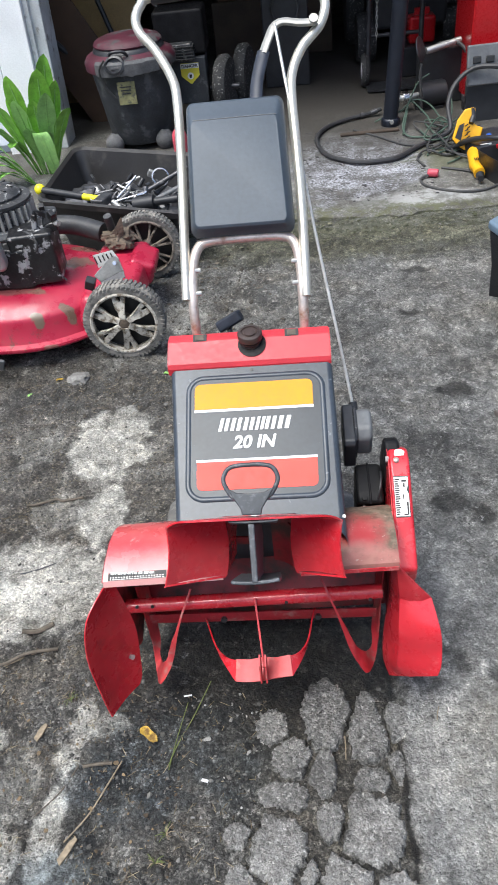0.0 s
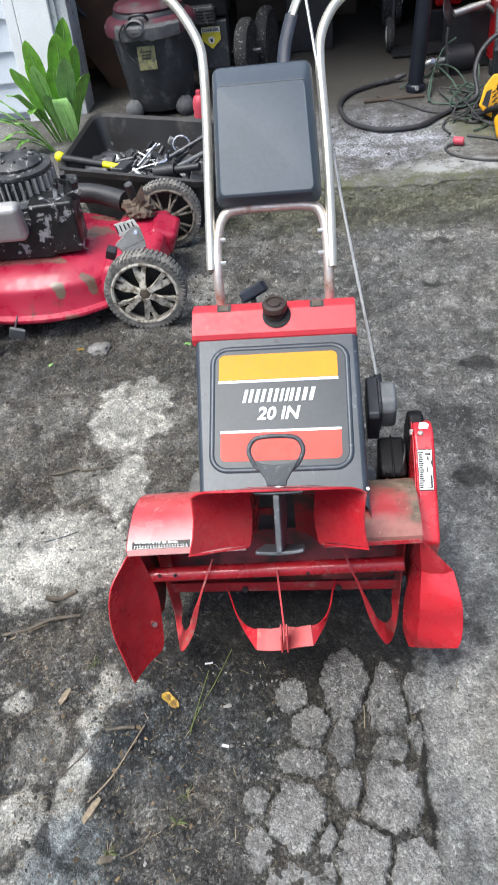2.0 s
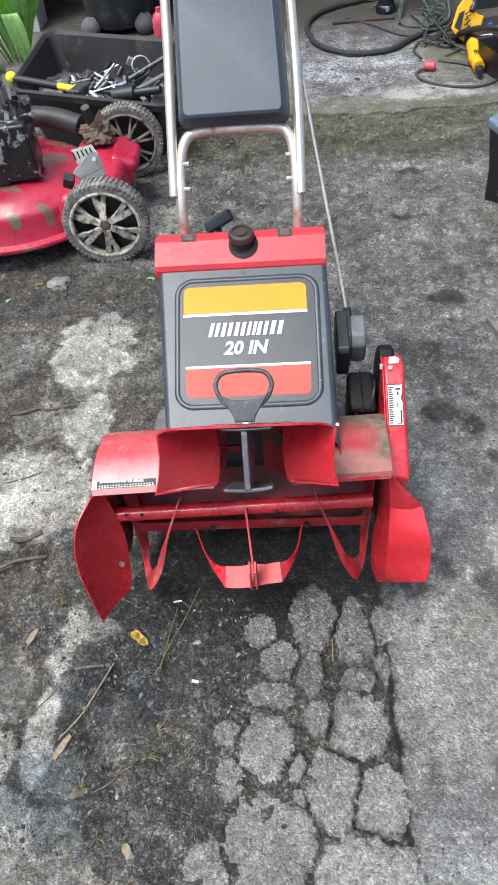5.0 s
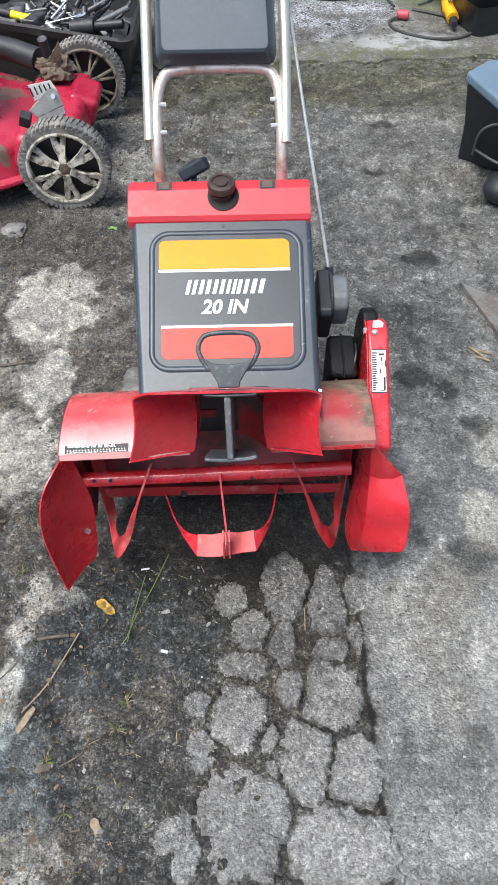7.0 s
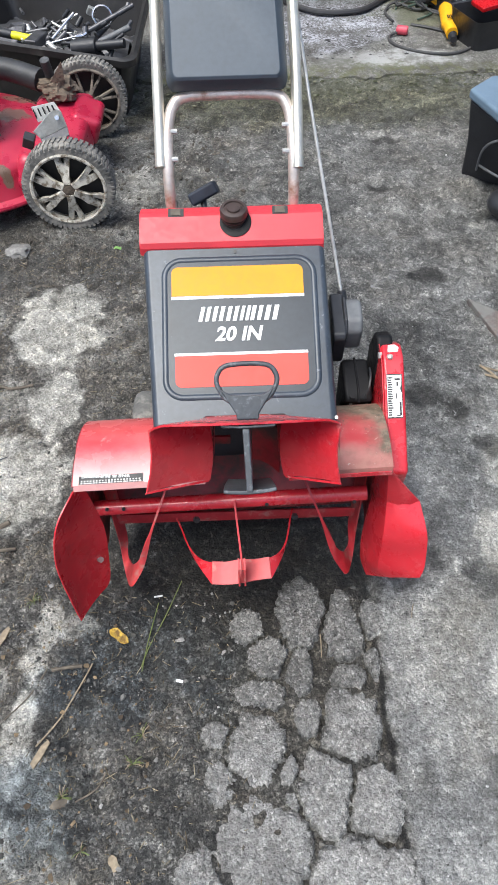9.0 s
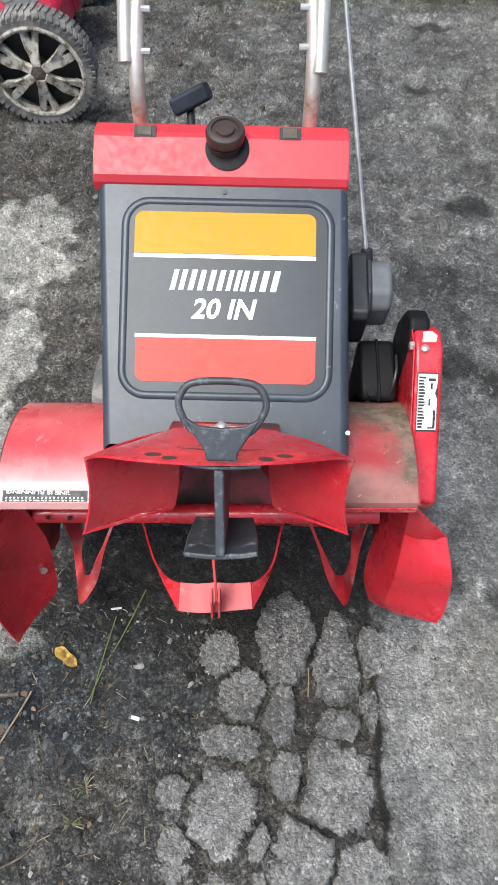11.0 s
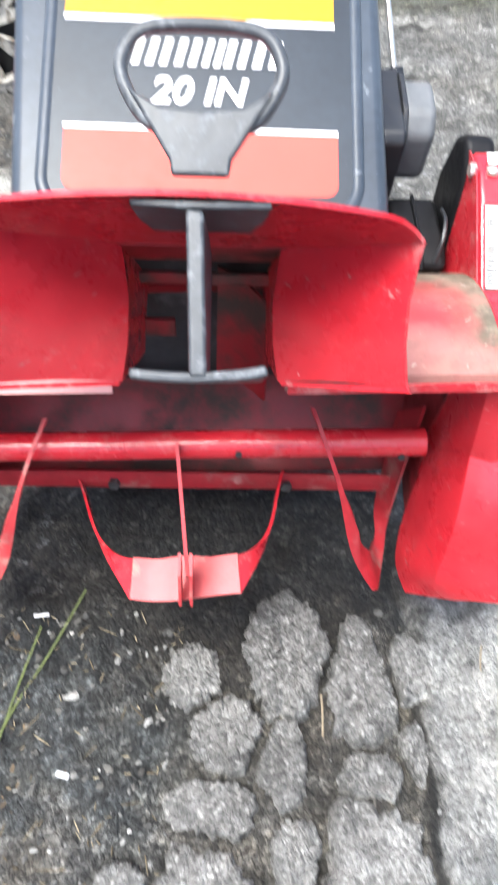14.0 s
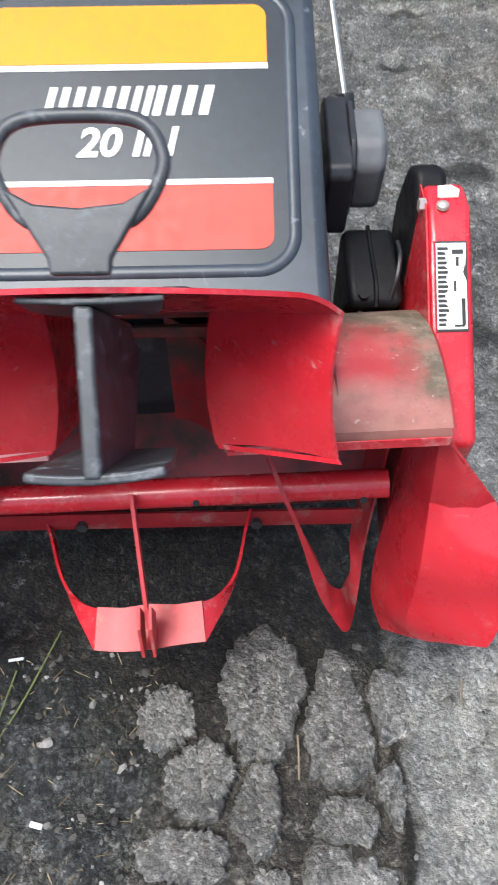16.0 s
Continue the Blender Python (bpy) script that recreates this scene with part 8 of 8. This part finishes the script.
scatter("gravel", 7500, (-0.85, 0.27, -0.75, 1.3), (0.0008, 0.0048), 21, GRAVEL, "loose grey gravel scattered over the dirt", "gravel", dirt_only)
scatter("dirt_clod", 7500, (-0.85, 0.27, -0.75, 1.3), (0.0012, 0.0062), 25, CLOD, "dark crumbs of dirt over the yard", "dirt", dirt_only)
scatter("dirt_clod", 3200, (-1.3, 0.1, 0.9, 2.1), (0.0022, 0.011), 31, island_material("brown crumbs", (0.045, 0.038, 0.030), (0.17, 0.15, 0.122)), "brown crumbs of dirt round the mower", "dirt", dirt_only)
scatter("gravel", 1500, (0.27, 0.9, -0.7, 2.2), (0.0012, 0.004), 22, GRAVEL, "loose grey grit on the slab", "gravel")
scatter("gravel", 500, (-0.5, 1.1, 1.4, 2.5), (0.002, 0.007), 24, GRAVEL, "loose grit along the slab edge", "gravel")
scatter("pale_pebble", 70, (0.28, 1.0, -0.6, 2.1), (0.0015, 0.0065), 26, island_material("pale quartz", (0.3, 0.3, 0.29), (0.7, 0.7, 0.68)), "few pale pebbles set in the yard", "pebbles")
scatter("moss_clump", 2600, (-0.5, 1.3, 2.12, 2.48), (0.0015, 0.010), 27, island_material("moss and grit", (0.04, 0.044, 0.02), (0.2, 0.195, 0.14)), "moss and crumbs along the broken slab edge", "moss", base=0.0, flat=0.6)
scatter("dark_flake", 700, (0.14, 0.80, 2.5, 3.55), (0.002, 0.012), 28, island_material("dark flakes", (0.02, 0.02, 0.021), (0.09, 0.09, 0.092)), "dark paint flakes on the salt-crusted slab", "flakes", base=0.0125, flat=0.25)
scatter("leaf_litter", 1500, (-0.8, -0.16, -0.72, 0.25), (0.0012, 0.0065), 29, island_material("brown leaf bits", (0.045, 0.032, 0.02), (0.26, 0.19, 0.11)), "brown leaf crumbs strewn over the dirt", "litter", dirt_only, flat=0.22)
scatter("loose_stone", 90, (-0.7, 0.0, -0.7, 1.1), (0.003, 0.008), 30, island_material("grey stones", (0.12, 0.118, 0.11), (0.36, 0.355, 0.335)), "scattered grey stones on the dirt", "stones", dirt_only)
scatter("dry_litter", 2200, (-0.85, 0.05, -0.75, 1.2), (0.004, 0.02), 23, STRAWS, "dry straw and grass bits on the dirt", "litter", dirt_only, True)

# ---- broken asphalt pieces, each with its own edge ----
PIECES = ((0.017, -0.079, 0.03, 0.033), (0.125, -0.053, 0.043, 0.07), (0.208, -0.083, 0.036, 0.07), (0.053, -0.143, 0.034, 0.038), (0.113, -0.174, 0.023, 0.047), (0.208, -0.187, 0.028, 0.025),
          (0.039, -0.218, 0.044, 0.027), (0.126, -0.264, 0.024, 0.032), (0.197, -0.282, 0.05, 0.069), (0.023, -0.317, 0.048, 0.069), (-0.039, -0.371, 0.026, 0.036), (0.083, -0.357, 0.015, 0.028),
          (0.147, -0.386, 0.049, 0.07), (0.229, -0.405, 0.043, 0.056), (0.035, -0.486, 0.071, 0.089), (0.195, -0.534, 0.083, 0.063), (-0.077, -0.527, 0.035, 0.05), (-0.048, -0.289, 0.024, 0.022),
          (0.258, -0.16, 0.013, 0.032), (0.085, -0.405, 0.011, 0.017), (0.265, -0.069, 0.023, 0.035), (0.04, -0.66, 0.08, 0.075), (0.2, -0.67, 0.075, 0.065), (-0.09, -0.66, 0.04, 0.06))


def nearest_gap(i, ang):
    """How far piece i may reach that way before it meets a neighbour, leaving a crack."""
    x, y, rx, ry = PIECES[i]
    d = Vector((math.cos(ang), math.sin(ang)))
    own = 1 / math.sqrt((d.x / rx) ** 2 + (d.y / ry) ** 2)
    reach = own * 1.18
    for j, (u, v, ru, rv) in enumerate(PIECES):
        if j == i:
            continue
        w = Vector((u - x, v - y))
        along = w.dot(d)
        if along <= 0:
            continue
        dist = w.length
        e = w / dist
        a = 1 / math.sqrt((e.x / rx) ** 2 + (e.y / ry) ** 2)
        b = 1 / math.sqrt((e.x / ru) ** 2 + (e.y / rv) ** 2)
        cut = dist * a / (a + b) - 0.0035
        reach = min(reach, cut / max(0.25, d.dot(e)))
    return max(reach, own * 0.6)


for i, (x, y, rx, ry) in enumerate(PIECES):
    b = bmesh.new()
    k = 80
    rings = [[], [], [], [], []]
    worn = b.verts.layers.float.new("worn")
    lift = 0.0006 + 0.0022 * noise.noise(Vector((x * 40, y * 40, 0)))
    for j in range(k):
        a = 2 * math.pi * j / k
        r = nearest_gap(i, a) * (1 + 0.10 * noise.noise(Vector((math.cos(a) * 1.6 + i * 7, math.sin(a) * 1.6, i))) + 0.11 * noise.noise(Vector((math.cos(a) * 4.5 + i, math.sin(a) * 4.5, 3))) + 0.13 * noise.noise(Vector((math.cos(a) * 11 + i, math.sin(a) * 11, 5))) + 0.07 * noise.noise(Vector((math.cos(a) * 24 + i, math.sin(a) * 24, 7))))
        for ring, q, z in ((0, 1.05, -0.018), (1, 1.0, lift - 0.009), (2, 0.94, lift - 0.0025), (3, 0.82, lift), (4, 0.45, lift + 0.0005)):
            px, py = x + r * q * math.cos(a), y + r * q * math.sin(a)
            v = b.verts.new((px, py, z + 0.005 * noise.noise(Vector((px * 50, py * 50, 2))) + 0.0035 * noise.noise(Vector((px * 160, py * 160, 4)))))
            v[worn] = (1.0, 1.0, 0.75, 0.2, 0.0)[ring]
            rings[ring].append(v)
    for u, w in zip(rings, rings[1:]):
        for j in range(k):
            b.faces.new((u[j], u[(j + 1) % k], w[(j + 1) % k], w[j]))
    b.faces.new(rings[4])
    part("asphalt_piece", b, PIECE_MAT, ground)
